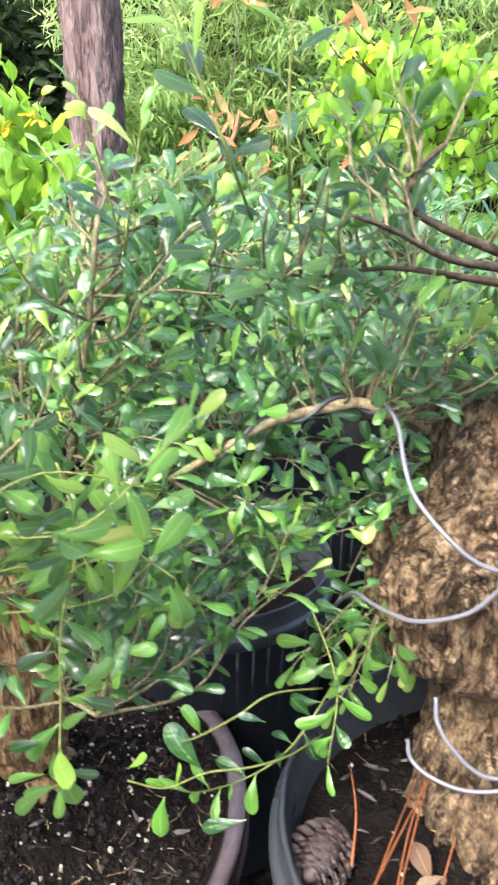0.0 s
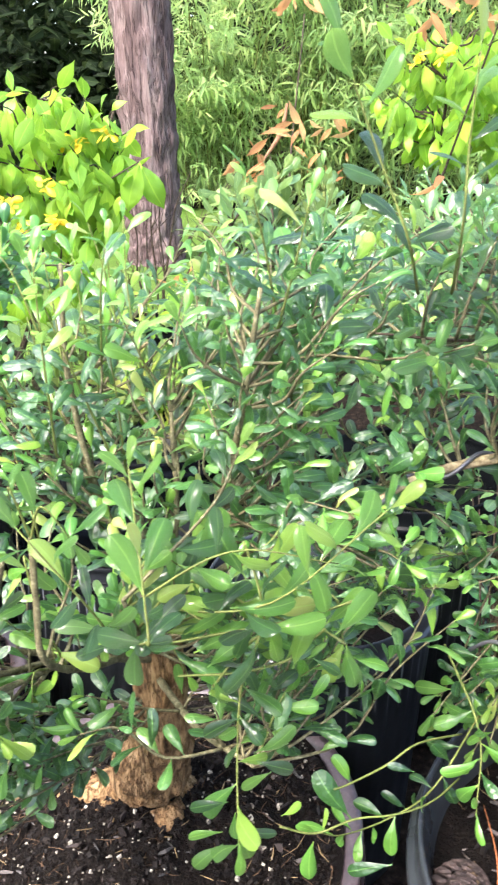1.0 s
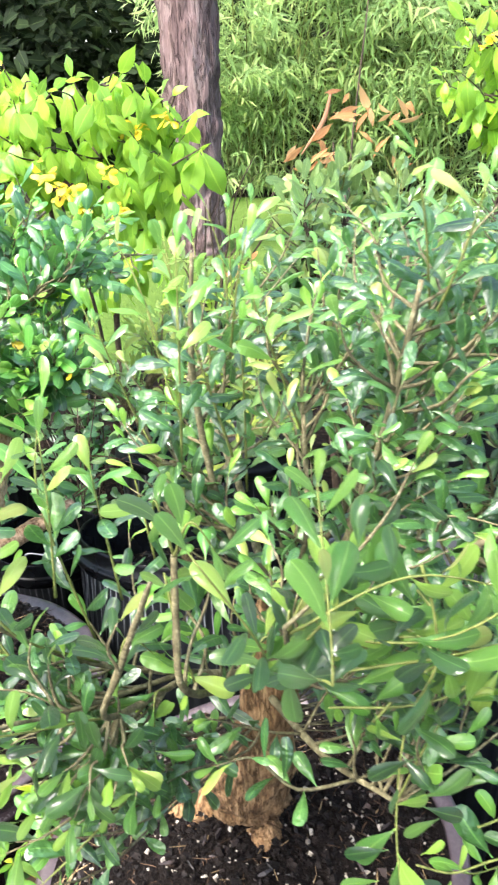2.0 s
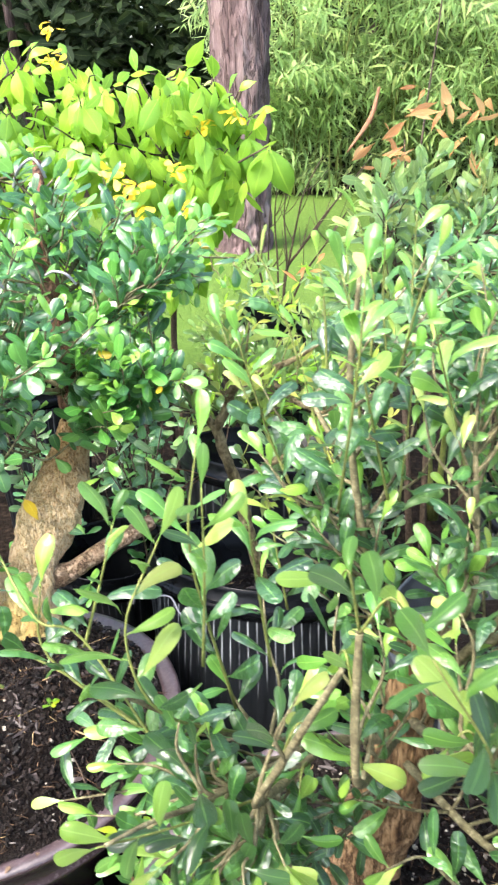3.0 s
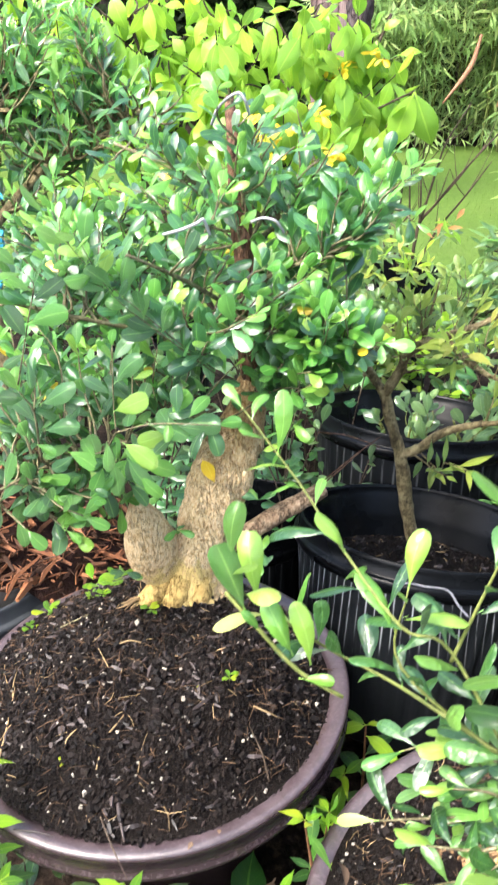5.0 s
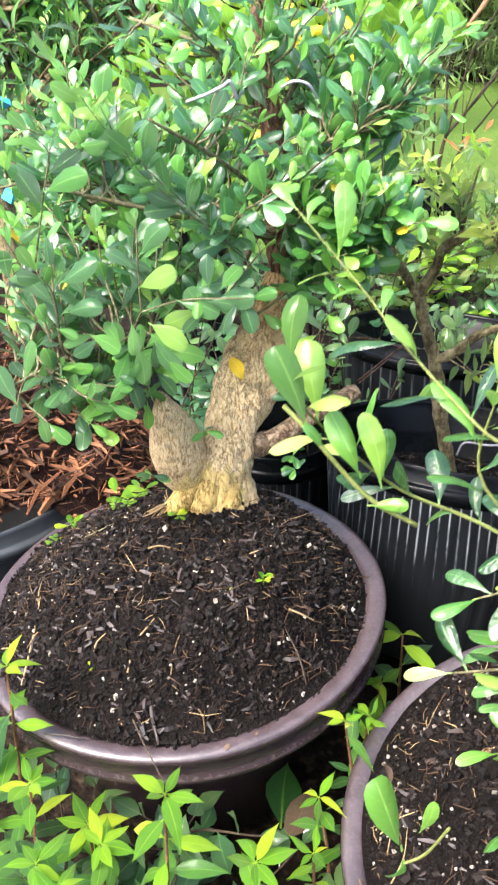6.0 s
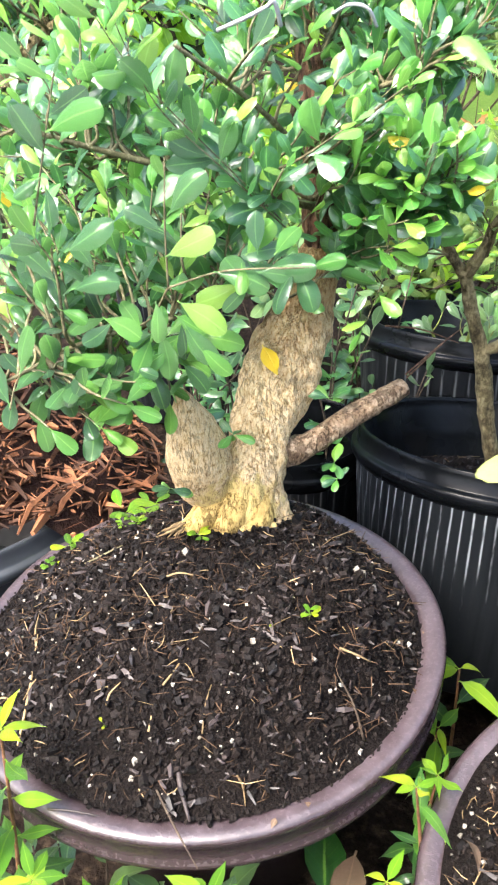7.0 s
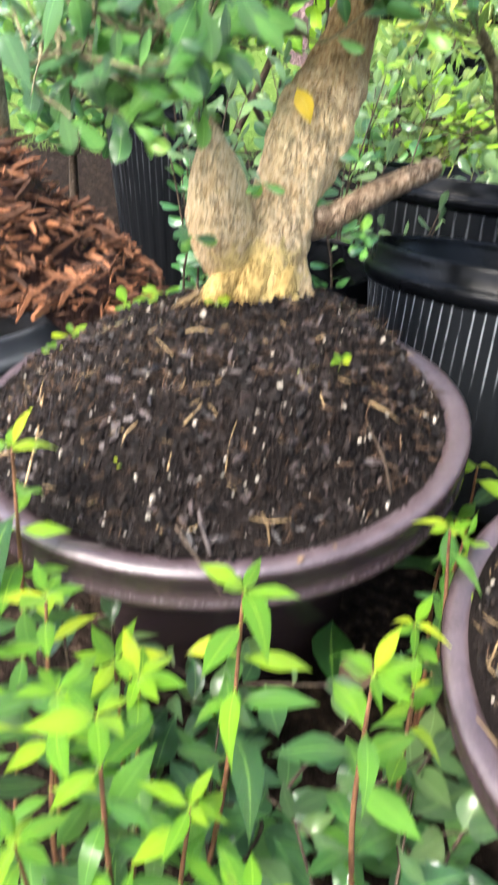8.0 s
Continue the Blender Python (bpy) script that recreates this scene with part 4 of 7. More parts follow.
crown(np.vstack(limbs_c), [((-0.70, 1.09, 0.84), (0.20, 0.22, 0.13), 3.0), ((-0.83, 0.98, 0.76), (0.13, 0.16, 0.13), 1.9), ((-0.80, 0.87, 0.64), (0.10, 0.09, 0.055), 0.75), ((-0.68, 1.16, 0.95), (0.16, 0.16, 0.08), 1.3), ((-0.565, 1.09, 0.77), (0.07, 0.08, 0.10), 0.9), ((-0.4883, 1.1600, 0.9064), (0.055, 0.08, 0.05), 0.4), ((-0.5222, 1.1200, 0.8836), (0.055, 0.09, 0.05), 0.5), ((-0.545, 1.34, 0.835), (0.07, 0.10, 0.07), 1.0), ((-0.532, 1.030, 0.788), (0.04, 0.05, 0.035), 0.4), ((-0.495, 1.050, 0.763), (0.04, 0.05, 0.035), 0.4), ((-0.556, 1.020, 0.735), (0.04, 0.05, 0.035), 0.4), ((-0.490, 1.45, 0.810), (0.04, 0.07, 0.05), 0.45), ((-0.92, 1.15, 0.78), (0.14, 0.14, 0.14), 1.2)],
      430, leaves_c, twigs_c, 0.036, mats_c, 0.0125, young=0.13, shell=0.30, thick=0.0018)
for rows in ([(-0.6538, 0.9800, 0.7339), (-0.6881, 0.9400, 0.7846), (-0.7298, 0.9100, 0.8381), (-0.7516, 0.8800, 0.8771), (-0.7719, 0.8500, 0.9304)],
             [(-0.8165, 0.8800, 0.8314), (-0.8098, 0.8800, 0.8550), (-0.8205, 0.8700, 0.8748)],
             [(-0.8529, 0.8000, 0.6134), (-0.8374, 0.8200, 0.6529), (-0.7847, 0.8400, 0.6322), (-0.7333, 0.8700, 0.6668)],
             [(-0.6501, 0.9800, 0.7272), (-0.6951, 0.9300, 0.7905), (-0.7347, 0.9000, 0.8411), (-0.7543, 0.8700, 0.9083)],
             [(-0.6093, 1.0400, 0.7551), (-0.5404, 1.0400, 0.7556), (-0.4658, 1.0300, 0.7592)],
             [(-0.5612, 1.0200, 0.7153), (-0.5655, 1.0200, 0.6696), (-0.5807, 1.0200, 0.6210)]):
    shoot(rows, leaves_c, twigs_c, 0.040, mats_c, 0.012, 0.0008, young=0.3, start=0.08, face=(0, -0.9, 0.45))
for k, m in enumerate(leaves_c):
    if k % 211 == 9:
        leaves_c[k] = (m[0], LEAF_YELLOW)
for c in ((-0.605, 1.00, 0.475), (-0.60, 0.985, 0.465), (-0.615, 1.03, 0.535), (-0.755, 0.905, 0.49), (-0.70, 0.95, 0.53)):
    for k in range(5):
        a = rnd(0, 6.28)
        leaves_c.append((leaf_pose(c, (math.cos(a), math.sin(a) - 0.4, rnd(-0.5, 0.5)), rnd(0.016, 0.026), (0, -0.5, 0.8)), mats_c[k % 2]))
for c in ((-0.7146, 0.8600, 0.6486), (-0.7409, 0.8400, 0.6615), (-0.7014, 0.8600, 0.6726), (-0.7179, 0.8300, 0.6921), (-0.6597, 0.8200, 0.7373), (-0.6275, 0.8100, 0.7467)):
    rosette(c, 6, 0.036, leaves_c, mats_c, -0.3, 1)
for a, b, m in (
    ((-0.7101, 0.8150, 0.7521), (-0.6745, 0.8070, 0.7741), LEAF_C_YOUNG),
    ((-0.7097, 0.8150, 0.7699), (-0.7342, 0.8070, 0.7891), LEAF_C),
    ((-0.7067, 0.8150, 0.7809), (-0.6802, 0.8070, 0.8132), LEAF_C),
    ((-0.7061, 0.8150, 0.8053), (-0.7103, 0.8070, 0.8226), LEAF_C_YOUNG),
    ((-0.6759, 0.8150, 0.7425), (-0.6343, 0.8070, 0.7377), LEAF_C),
    ((-0.6433, 0.8150, 0.7423), (-0.6025, 0.8070, 0.7524), LEAF_C),
    ((-0.6082, 0.8150, 0.7468), (-0.5820, 0.8070, 0.7569), LEAF_C_YOUNG),
    ((-0.7899, 0.8150, 0.8206), (-0.8060, 0.8070, 0.8533), LEAF_C),
    ((-0.7873, 0.8150, 0.8360), (-0.7420, 0.8070, 0.8530), LEAF_C_YOUNG),
    ((-0.7778, 0.8150, 0.8678), (-0.7973, 0.8070, 0.8810), LEAF_C_YOUNG),
    ((-0.7958, 0.8150, 0.8062), (-0.8160, 0.8070, 0.7943), LEAF_C),
    ((-0.7934, 0.8150, 0.8005), (-0.7912, 0.8070, 0.7730), LEAF_C),
    ((-0.7867, 0.8150, 0.7527), (-0.7508, 0.8070, 0.7810), LEAF_C),
    ((-0.7868, 0.8150, 0.7244), (-0.7485, 0.8070, 0.7368), LEAF_C),
    ((-0.7641, 0.8150, 0.7039), (-0.7329, 0.8070, 0.6915), LEAF_C_YOUNG),
    ((-0.7560, 0.8150, 0.7002), (-0.7810, 0.8070, 0.6843), LEAF_C),
    ((-0.7205, 0.8150, 0.7187), (-0.7201, 0.8070, 0.6876), LEAF_C),
    ((-0.7040, 0.8150, 0.7194), (-0.6668, 0.8070, 0.6994), LEAF_C_YOUNG),
    ((-0.7011, 0.8150, 0.7028), (-0.6766, 0.8070, 0.6685), LEAF_C),
    ((-0.6901, 0.8150, 0.6857), (-0.6642, 0.8070, 0.6646), LEAF_C_YOUNG),
    ((-0.7430, 0.8150, 0.6649), (-0.7236, 0.8070, 0.6608), LEAF_C),
    ((-0.7979, 0.8150, 0.7087), (-0.7743, 0.8070, 0.7025), LEAF_C_YOUNG),
):
    leaf_between(a, b, leaves_c, m)
for rows in ([(-0.7117, 0.8200, 0.7272), (-0.7102, 0.8200, 0.7728), (-0.7064, 0.8200, 0.8186)], [(-0.7117, 0.8200, 0.7272), (-0.6665, 0.8150, 0.7432), (-0.6017, 0.8100, 0.7494)], [(-0.8097, 0.8200, 0.7706), (-0.7900, 0.8200, 0.8330), (-0.7773, 0.8200, 0.8717)], [(-0.7117, 0.8200, 0.7272), (-0.7418, 0.8500, 0.6872), (-0.8038, 0.9000, 0.6481)]):
    twigs_c.append(tube(spline([(*r, 0.0010 - 0.0002 * k) for k, r in enumerate(rows)], 6), 6))
emit_twigs(tree_c, twigs_c, TWIG)
emit_leaves(tree_c, leaves_c, OVAL, lambda p: p[1] + 0.3 * abs(p[0] + 0.7))

# The bush in the tipped brown pot.
BASE_B = (-0.243, 0.690, 0.33)
tree_b = tree("bonsai_bush", BASE_B, "dense small-leaved bonsai bush with brown flared trunk", "bonsai")
trunk_b = spline([(-0.270, 0.705, 0.27, 0.080), (-0.266, 0.700, 0.335, 0.072), (-0.260, 0.694, 0.375, 0.030), (-0.240, 0.675, 0.42, 0.045), (-0.222, 0.650, 0.48, 0.034), (-0.211, 0.628, 0.57, 0.027), (-0.205, 0.615, 0.66, 0.019), (-0.200, 0.608, 0.71, 0.012)], 10)
part("trunk", tube(trunk_b, 110, 0.20, 18.0, True, 0.16), BARK_B, tree_b, "brown ridged trunk with broad flared foot")
for a in (0.1, -0.7, 2.9):
    part("root", tube(spline([(-0.25 + 0.03 * math.cos(a), 0.69 + 0.03 * math.sin(a), 0.37, 0.022), (-0.265 + 0.075 * math.cos(a), 0.695 + 0.075 * math.sin(a), 0.332, 0.018), (-0.268 + 0.12 * math.cos(a), 0.70 + 0.11 * math.sin(a), 0.300, 0.010)], 7), 20, 0.2, 35.0, True, 0.12), BARK_B, tree_b)
limbs_b = [trunk_b[45:]]
for rows in (
    [(-0.205, 0.61, 0.66, 0.0048), (-0.15, 0.58, 0.76, 0.0032), (-0.12, 0.56, 0.87, 0.0028), (-0.10, 0.55, 0.98, 0.0017)],
    [(-0.203, 0.61, 0.68, 0.0044), (-0.24, 0.60, 0.79, 0.0030), (-0.255, 0.60, 0.90, 0.0025), (-0.25, 0.60, 0.99, 0.0014)],
    [(-0.205, 0.61, 0.62, 0.0050), (-0.27, 0.55, 0.67, 0.0033), (-0.33, 0.49, 0.73, 0.0022), (-0.37, 0.44, 0.80, 0.0014)],
    [(-0.205, 0.61, 0.64, 0.0044), (-0.19, 0.52, 0.70, 0.0033), (-0.18, 0.44, 0.77, 0.0022), (-0.18, 0.40, 0.83, 0.0014)],
    [(-0.203, 0.61, 0.67, 0.0044), (-0.11, 0.63, 0.73, 0.0033), (-0.03, 0.64, 0.77, 0.0022), (0.03, 0.64, 0.80, 0.0014)],
    [(-0.203, 0.62, 0.68, 0.0044), (-0.24, 0.70, 0.77, 0.0033), (-0.29, 0.77, 0.84, 0.0022)],
    [(-0.203, 0.62, 0.67, 0.0044), (-0.13, 0.70, 0.76, 0.0033), (-0.07, 0.76, 0.84, 0.0022)],
    [(-0.21, 0.61, 0.60, 0.0039), (-0.16, 0.52, 0.62, 0.0028), (-0.11, 0.46, 0.64, 0.0017)],
):
    limbs_b.append(limb(tree_b, rows, TWIG, 7))
# Pruned branches standing at its front.
for rows in (
    [(-0.205, 0.61, 0.64, 0.0046), (-0.233, 0.50, 0.700, 0.0040), (-0.245, 0.433, 0.758, 0.0034), (-0.247, 0.437, 0.80, 0.0033), (-0.246, 0.443, 0.842, 0.0031), (-0.246, 0.443, 0.846, 0.0020)],
    [(-0.262, 0.558, 0.665, 0.0036), (-0.301, 0.452, 0.714, 0.0032), (-0.282, 0.430, 0.775, 0.0030), (-0.256, 0.414, 0.842, 0.0024), (-0.254, 0.412, 0.848, 0.0012)],
    [(-0.204, 0.610, 0.68, 0.0036), (-0.176, 0.570, 0.77, 0.0031), (-0.172, 0.572, 0.81, 0.0029), (-0.175, 0.594, 0.873, 0.0024)],
    [(-0.270, 0.550, 0.67, 0.0028), (-0.325, 0.445, 0.725, 0.0021), (-0.348, 0.406, 0.749, 0.0018), (-0.364, 0.378, 0.763, 0.0014)],
):
    limbs_b.append(limb(tree_b, [(*r[:3], 0.72 * r[3]) for r in rows], TWIG, 12, "branch", 0.22, 90.0, label="grey-brown pruned branch"))
leaves_b, twigs_b = [], []
mats_b = (LEAF_B, LEAF_B_YOUNG)
crown(np.vstack(limbs_b), [((-0.130, 0.62, 0.84), (0.155, 0.20, 0.17), 3.6), ((-0.03, 0.63, 0.79), (0.14, 0.15, 0.15), 2.2), ((-0.2844, 0.6300, 0.8512), (0.05, 0.06, 0.08), 0.3), ((-0.2862, 0.6000, 0.8056), (0.05, 0.06, 0.05), 0.3), ((-0.34, 0.46, 0.70), (0.09, 0.07, 0.07), 1.3), ((-0.20, 0.47, 0.75), (0.17, 0.09, 0.09), 0.75), ((-0.35, 0.46, 0.63), (0.08, 0.07, 0.06), 0.6), ((-0.07, 0.66, 0.94), (0.16, 0.16, 0.10), 1.4), ((-0.17, 0.70, 0.92), (0.10, 0.16, 0.09), 1.0)],
      345, leaves_b, twigs_b, 0.0305, mats_b, 0.0118, young=0.10, shell=0.25, thick=0.0015)
crown(np.vstack(limbs_b), [((0.0175, 0.7600, 0.6316), (0.085, 0.07, 0.05), 1.2), ((-0.0627, 0.7000, 0.6326), (0.07, 0.06, 0.05), 1.0), ((0.0768, 0.8200, 0.6206), (0.07, 0.07, 0.06), 1.0)], 32, leaves_b, twigs_b, 0.028, mats_b, 0.0100, young=0.15, shell=0.2, thick=0.0009)
for c, n in (((-0.0043, 0.5000, 0.7970), 6), ((-0.1387, 0.4500, 0.8455), 6)):
    rosette(c, n, 0.027, leaves_b, (LEAF_B, LEAF_B_YOUNG), -0.1, 0 if n == 9 else 1)
for a, b, m in (
    ((-0.1169, 0.4000, 0.8244), (-0.0786, 0.3940, 0.8331), LEAF_B_YOUNG),
    ((-0.0973, 0.4000, 0.8096), (-0.0628, 0.3940, 0.8241), LEAF_B_YOUNG),
    ((-0.0556, 0.3900, 0.8131), (-0.0344, 0.3840, 0.8403), LEAF_B_YOUNG),
    ((-0.1418, 0.4100, 0.7841), (-0.1077, 0.4040, 0.8045), LEAF_B_YOUNG),
    ((-0.0943, 0.4000, 0.8077), (-0.0891, 0.3940, 0.7842), LEAF_B_YOUNG),
    ((-0.0475, 0.4100, 0.7841), (-0.0395, 0.4040, 0.7548), LEAF_B_YOUNG),
    ((-0.1469, 0.4100, 0.7978), (-0.1229, 0.4040, 0.8158), LEAF_B_YOUNG),
    ((-0.0803, 0.4100, 0.7722), (-0.0735, 0.4040, 0.8072), LEAF_B_YOUNG),
    ((-0.1328, 0.4000, 0.7809), (-0.1127, 0.3940, 0.8039), LEAF_B_YOUNG),
    ((-0.1153, 0.4200, 0.8207), (-0.1360, 0.4140, 0.8441), LEAF_B),
    ((-0.0755, 0.4200, 0.8169), (-0.0894, 0.4140, 0.8405), LEAF_B_YOUNG),
    ((-0.1391, 0.4100, 0.8353), (-0.1608, 0.4040, 0.8276), LEAF_B_YOUNG),
    ((-0.1304, 0.4100, 0.7640), (-0.1205, 0.4040, 0.7457), LEAF_B_YOUNG),
    ((-0.0930, 0.4200, 0.7612), (-0.1021, 0.4140, 0.7424), LEAF_B_YOUNG),
    ((-0.0679, 0.4100, 0.7802), (-0.0508, 0.4040, 0.7722), LEAF_B),
    ((-0.1087, 0.4300, 0.8248), (-0.1234, 0.4240, 0.8644), LEAF_B_YOUNG),
    ((-0.0979, 0.4300, 0.8324), (-0.0781, 0.4240, 0.8644), LEAF_B_YOUNG),
    ((-0.1406, 0.4400, 0.8350), (-0.1219, 0.4340, 0.8708), LEAF_B_YOUNG),
    ((-0.1151, 0.4200, 0.8119), (-0.0831, 0.4140, 0.8236), LEAF_B_YOUNG),
    ((-0.0990, 0.4200, 0.8077), (-0.0663, 0.4140, 0.8138), LEAF_B_YOUNG),
    ((-0.1374, 0.4300, 0.7944), (-0.1529, 0.4240, 0.7812), LEAF_B),
    ((-0.0606, 0.4300, 0.7900), (-0.0370, 0.4240, 0.8189), LEAF_B_YOUNG),
    ((-0.0461, 0.4300, 0.7761), (-0.0423, 0.4240, 0.7393), LEAF_B_YOUNG),
    ((-0.0838, 0.4300, 0.7753), (-0.0777, 0.4240, 0.7971), LEAF_B),
    ((-0.1322, 0.4200, 0.7929), (-0.1117, 0.4140, 0.7795), LEAF_B_YOUNG),
    ((-0.1066, 0.4200, 0.7897), (-0.0917, 0.4140, 0.7735), LEAF_B_YOUNG),
    ((-0.1366, 0.4500, 0.8608), (-0.1151, 0.4440, 0.8467), LEAF_B),
    ((-0.1053, 0.4600, 0.8790), (-0.0888, 0.4540, 0.8662), LEAF_B),
    ((-0.1114, 0.3850, 0.7556), (-0.1349, 0.3790, 0.7450), LEAF_B),
    ((-0.1049, 0.3850, 0.7273), (-0.0811, 0.3790, 0.7511), LEAF_B),
    ((-0.1037, 0.3850, 0.7210), (-0.0801, 0.3790, 0.7165), LEAF_B),
    ((-0.0943, 0.3850, 0.7125), (-0.1145, 0.3790, 0.7006), LEAF_B),
    ((-0.1224, 0.3800, 0.6917), (-0.1479, 0.3740, 0.6878), LEAF_B),
    ((-0.1176, 0.3780, 0.6717), (-0.1054, 0.3720, 0.6332), LEAF_B_YOUNG),
    ((-0.1267, 0.3800, 0.6656), (-0.1491, 0.3740, 0.6630), LEAF_B_YOUNG),
    ((-0.1271, 0.3800, 0.6544), (-0.1486, 0.3740, 0.6367), LEAF_B),
    ((-0.1144, 0.3780, 0.6726), (-0.0919, 0.3720, 0.6723), LEAF_B),
    ((-0.1175, 0.3750, 0.6881), (-0.1174, 0.3690, 0.6673), LEAF_B_YOUNG),
    ((-0.0659, 0.4700, 0.5514), (-0.0690, 0.4640, 0.5150), LEAF_B_YOUNG),
    ((-0.0362, 0.4800, 0.6036), (-0.0488, 0.4740, 0.6291), LEAF_B_YOUNG),
    ((-0.0353, 0.4800, 0.5656), (-0.0592, 0.4740, 0.6092), LEAF_B),
    ((-0.0022, 0.4700, 0.5270), (-0.0404, 0.4640, 0.5181), LEAF_B),
    ((0.0124, 0.4800, 0.6162), (-0.0063, 0.4740, 0.6265), LEAF_B),
    ((-0.0696, 0.4500, 0.7120), (-0.0599, 0.4440, 0.7350), LEAF_B_YOUNG),
    ((-0.0985, 0.4200, 0.7670), (-0.0972, 0.4140, 0.7509), LEAF_B_YOUNG),
    ((-0.1286, 0.4200, 0.7546), (-0.1325, 0.4140, 0.7399), LEAF_B),
    ((-0.1547, 0.4300, 0.7345), (-0.1556, 0.4240, 0.7581), LEAF_B_YOUNG),
    ((-0.0908, 0.4600, 0.5897), (-0.0781, 0.4540, 0.6081), LEAF_B_YOUNG),
):
    leaf_between(a, b, leaves_b, m)
shoots_b = []
for rows in ([(-0.2869, 0.6200, 0.8115), (-0.3037, 0.6240, 0.8534), (-0.3255, 0.6280, 0.8976), (-0.3408, 0.6320, 0.9440)],
             [(-0.2966, 0.6000, 0.7427), (-0.3057, 0.6040, 0.8017), (-0.3123, 0.6080, 0.8439)],
             [(-0.2473, 0.6600, 0.8649), (-0.2545, 0.6640, 0.9271), (-0.2594, 0.6680, 0.9850)],
             [(-0.2905, 0.6600, 0.9068), (-0.3074, 0.6640, 0.9624), (-0.3214, 0.6680, 0.9885)],
             [(-0.2646, 0.6200, 0.8399), (-0.2819, 0.6240, 0.8967), (-0.2907, 0.6280, 0.9425)],
             [(-0.2249, 0.6800, 0.8747), (-0.2333, 0.6840, 0.9416), (-0.2336, 0.6880, 1.0035)],
             [(-0.2704, 0.6400, 0.8902), (-0.2730, 0.6440, 0.9531), (-0.2781, 0.6480, 0.9895)],
             [(-0.2412, 0.7000, 0.8930), (-0.2406, 0.7040, 0.9522), (-0.2533, 0.7080, 1.0036)],
             [(-0.2063, 0.6600, 0.8665), (-0.2147, 0.6640, 0.9480), (-0.2143, 0.6680, 1.0109)]):
    shoot(rows, leaves_b, shoots_b, 0.029, mats_b, 0.0230, 0.0011, young=0.4, start=0.1)
for rows in ([(-0.33, 0.48, 0.70), (-0.351, 0.457, 0.735), (-0.397, 0.464, 0.815), (-0.422, 0.463, 0.828), (-0.458, 0.500, 0.848), (-0.4806, 0.5200, 0.8673), (-0.5149, 0.5400, 0.8981)],
             [(-0.37, 0.46, 0.76), (-0.42, 0.49, 0.765), (-0.455, 0.505, 0.768), (-0.478, 0.492, 0.794), (-0.504, 0.466, 0.838), (-0.5049, 0.4650, 0.8529)],
             [(-0.397, 0.464, 0.81), (-0.385, 0.47, 0.85), (-0.375, 0.472, 0.885)],
             [(-0.36, 0.46, 0.75), (-0.42, 0.466, 0.80), (-0.420, 0.470, 0.845)],
             [(-0.13, 0.46, 0.80), (-0.10, 0.403, 0.812), (-0.113, 0.405, 0.76), (-0.117, 0.395, 0.70), (-0.115, 0.368, 0.668)],
             [(0.08, 0.56, 0.60), (0.038, 0.523, 0.555), (0.002, 0.520, 0.522), (-0.04, 0.495, 0.530), (-0.063, 0.478, 0.552)],
             [(-0.18, 0.50, 0.77), (-0.155, 0.42, 0.81), (-0.092, 0.395, 0.832), (-0.03, 0.38, 0.90)],
             [(-0.10, 0.50, 0.77), (-0.053, 0.471, 0.785), (-0.044, 0.489, 0.735), (-0.03, 0.49, 0.70)],
             [(-0.19, 0.45, 0.76), (-0.16, 0.36, 0.83), (-0.155, 0.346, 0.85), (-0.162, 0.370, 0.93)],
             [(-0.20, 0.45, 0.75), (-0.19, 0.38, 0.83), (-0.22, 0.36, 0.90)],
             [(-0.32, 0.50, 0.72), (-0.35, 0.44, 0.79), (-0.362, 0.435, 0.845), (-0.345, 0.45, 0.89)],
             [(-0.32, 0.50, 0.74), (-0.337, 0.482, 0.86), (-0.334, 0.50, 0.92)],
             [(-0.30, 0.47, 0.70), (-0.34, 0.41, 0.74), (-0.368, 0.376, 0.763)],
             [(-0.26, 0.56, 0.85), (-0.25, 0.53, 0.95), (-0.247, 0.526, 1.005)],
             [(0.0017, 0.5200, 0.9812), (-0.0110, 0.4800, 1.0204), (-0.0234, 0.4800, 1.0519), (-0.0386, 0.4800, 1.0904), (-0.0513, 0.4800, 1.1252)],
             [(0.0270, 0.5400, 0.9760), (0.0230, 0.5000, 1.0261), (0.0233, 0.5000, 1.0732), (0.0258, 0.5000, 1.1194)],
             [(-0.0902, 0.5800, 0.9397), (-0.0774, 0.5500, 0.9911), (-0.0662, 0.5400, 1.0397)],
             [(-0.0899, 0.5800, 0.9524), (-0.0981, 0.5600, 1.0124), (-0.1060, 0.5500, 1.0501)],
             [(-0.2272, 0.6000, 0.9137), (-0.2176, 0.5800, 0.9715), (-0.2087, 0.5700, 1.0056)],
             [(-0.2269, 0.6000, 0.8296), (-0.2443, 0.5700, 0.9218), (-0.2598, 0.5500, 1.0000)],
             [(-0.2866, 0.6400, 0.7955), (-0.3081, 0.6200, 0.8683), (-0.3255, 0.6000, 0.9467)],
             [(-0.2212, 0.6200, 0.7960), (-0.2181, 0.6000, 0.8797), (-0.2168, 0.5800, 0.9398)],
             [(-0.1687, 0.6200, 0.8209), (-0.1913, 0.6000, 0.9036), (-0.2066, 0.5800, 0.9605)],
             [(-0.3316, 0.4700, 0.7967), (-0.3275, 0.4700, 0.8569), (-0.3262, 0.4700, 0.9090)],
             [(-0.2972, 0.5000, 0.7744), (-0.3052, 0.5000, 0.8457), (-0.3076, 0.5000, 0.8712)],
             [(-0.30, 0.46, 0.63), (-0.33, 0.42, 0.62), (-0.36, 0.40, 0.60)],
             [(0.05, 0.58, 0.66), (0.07, 0.52, 0.62), (0.06, 0.47, 0.585)]):
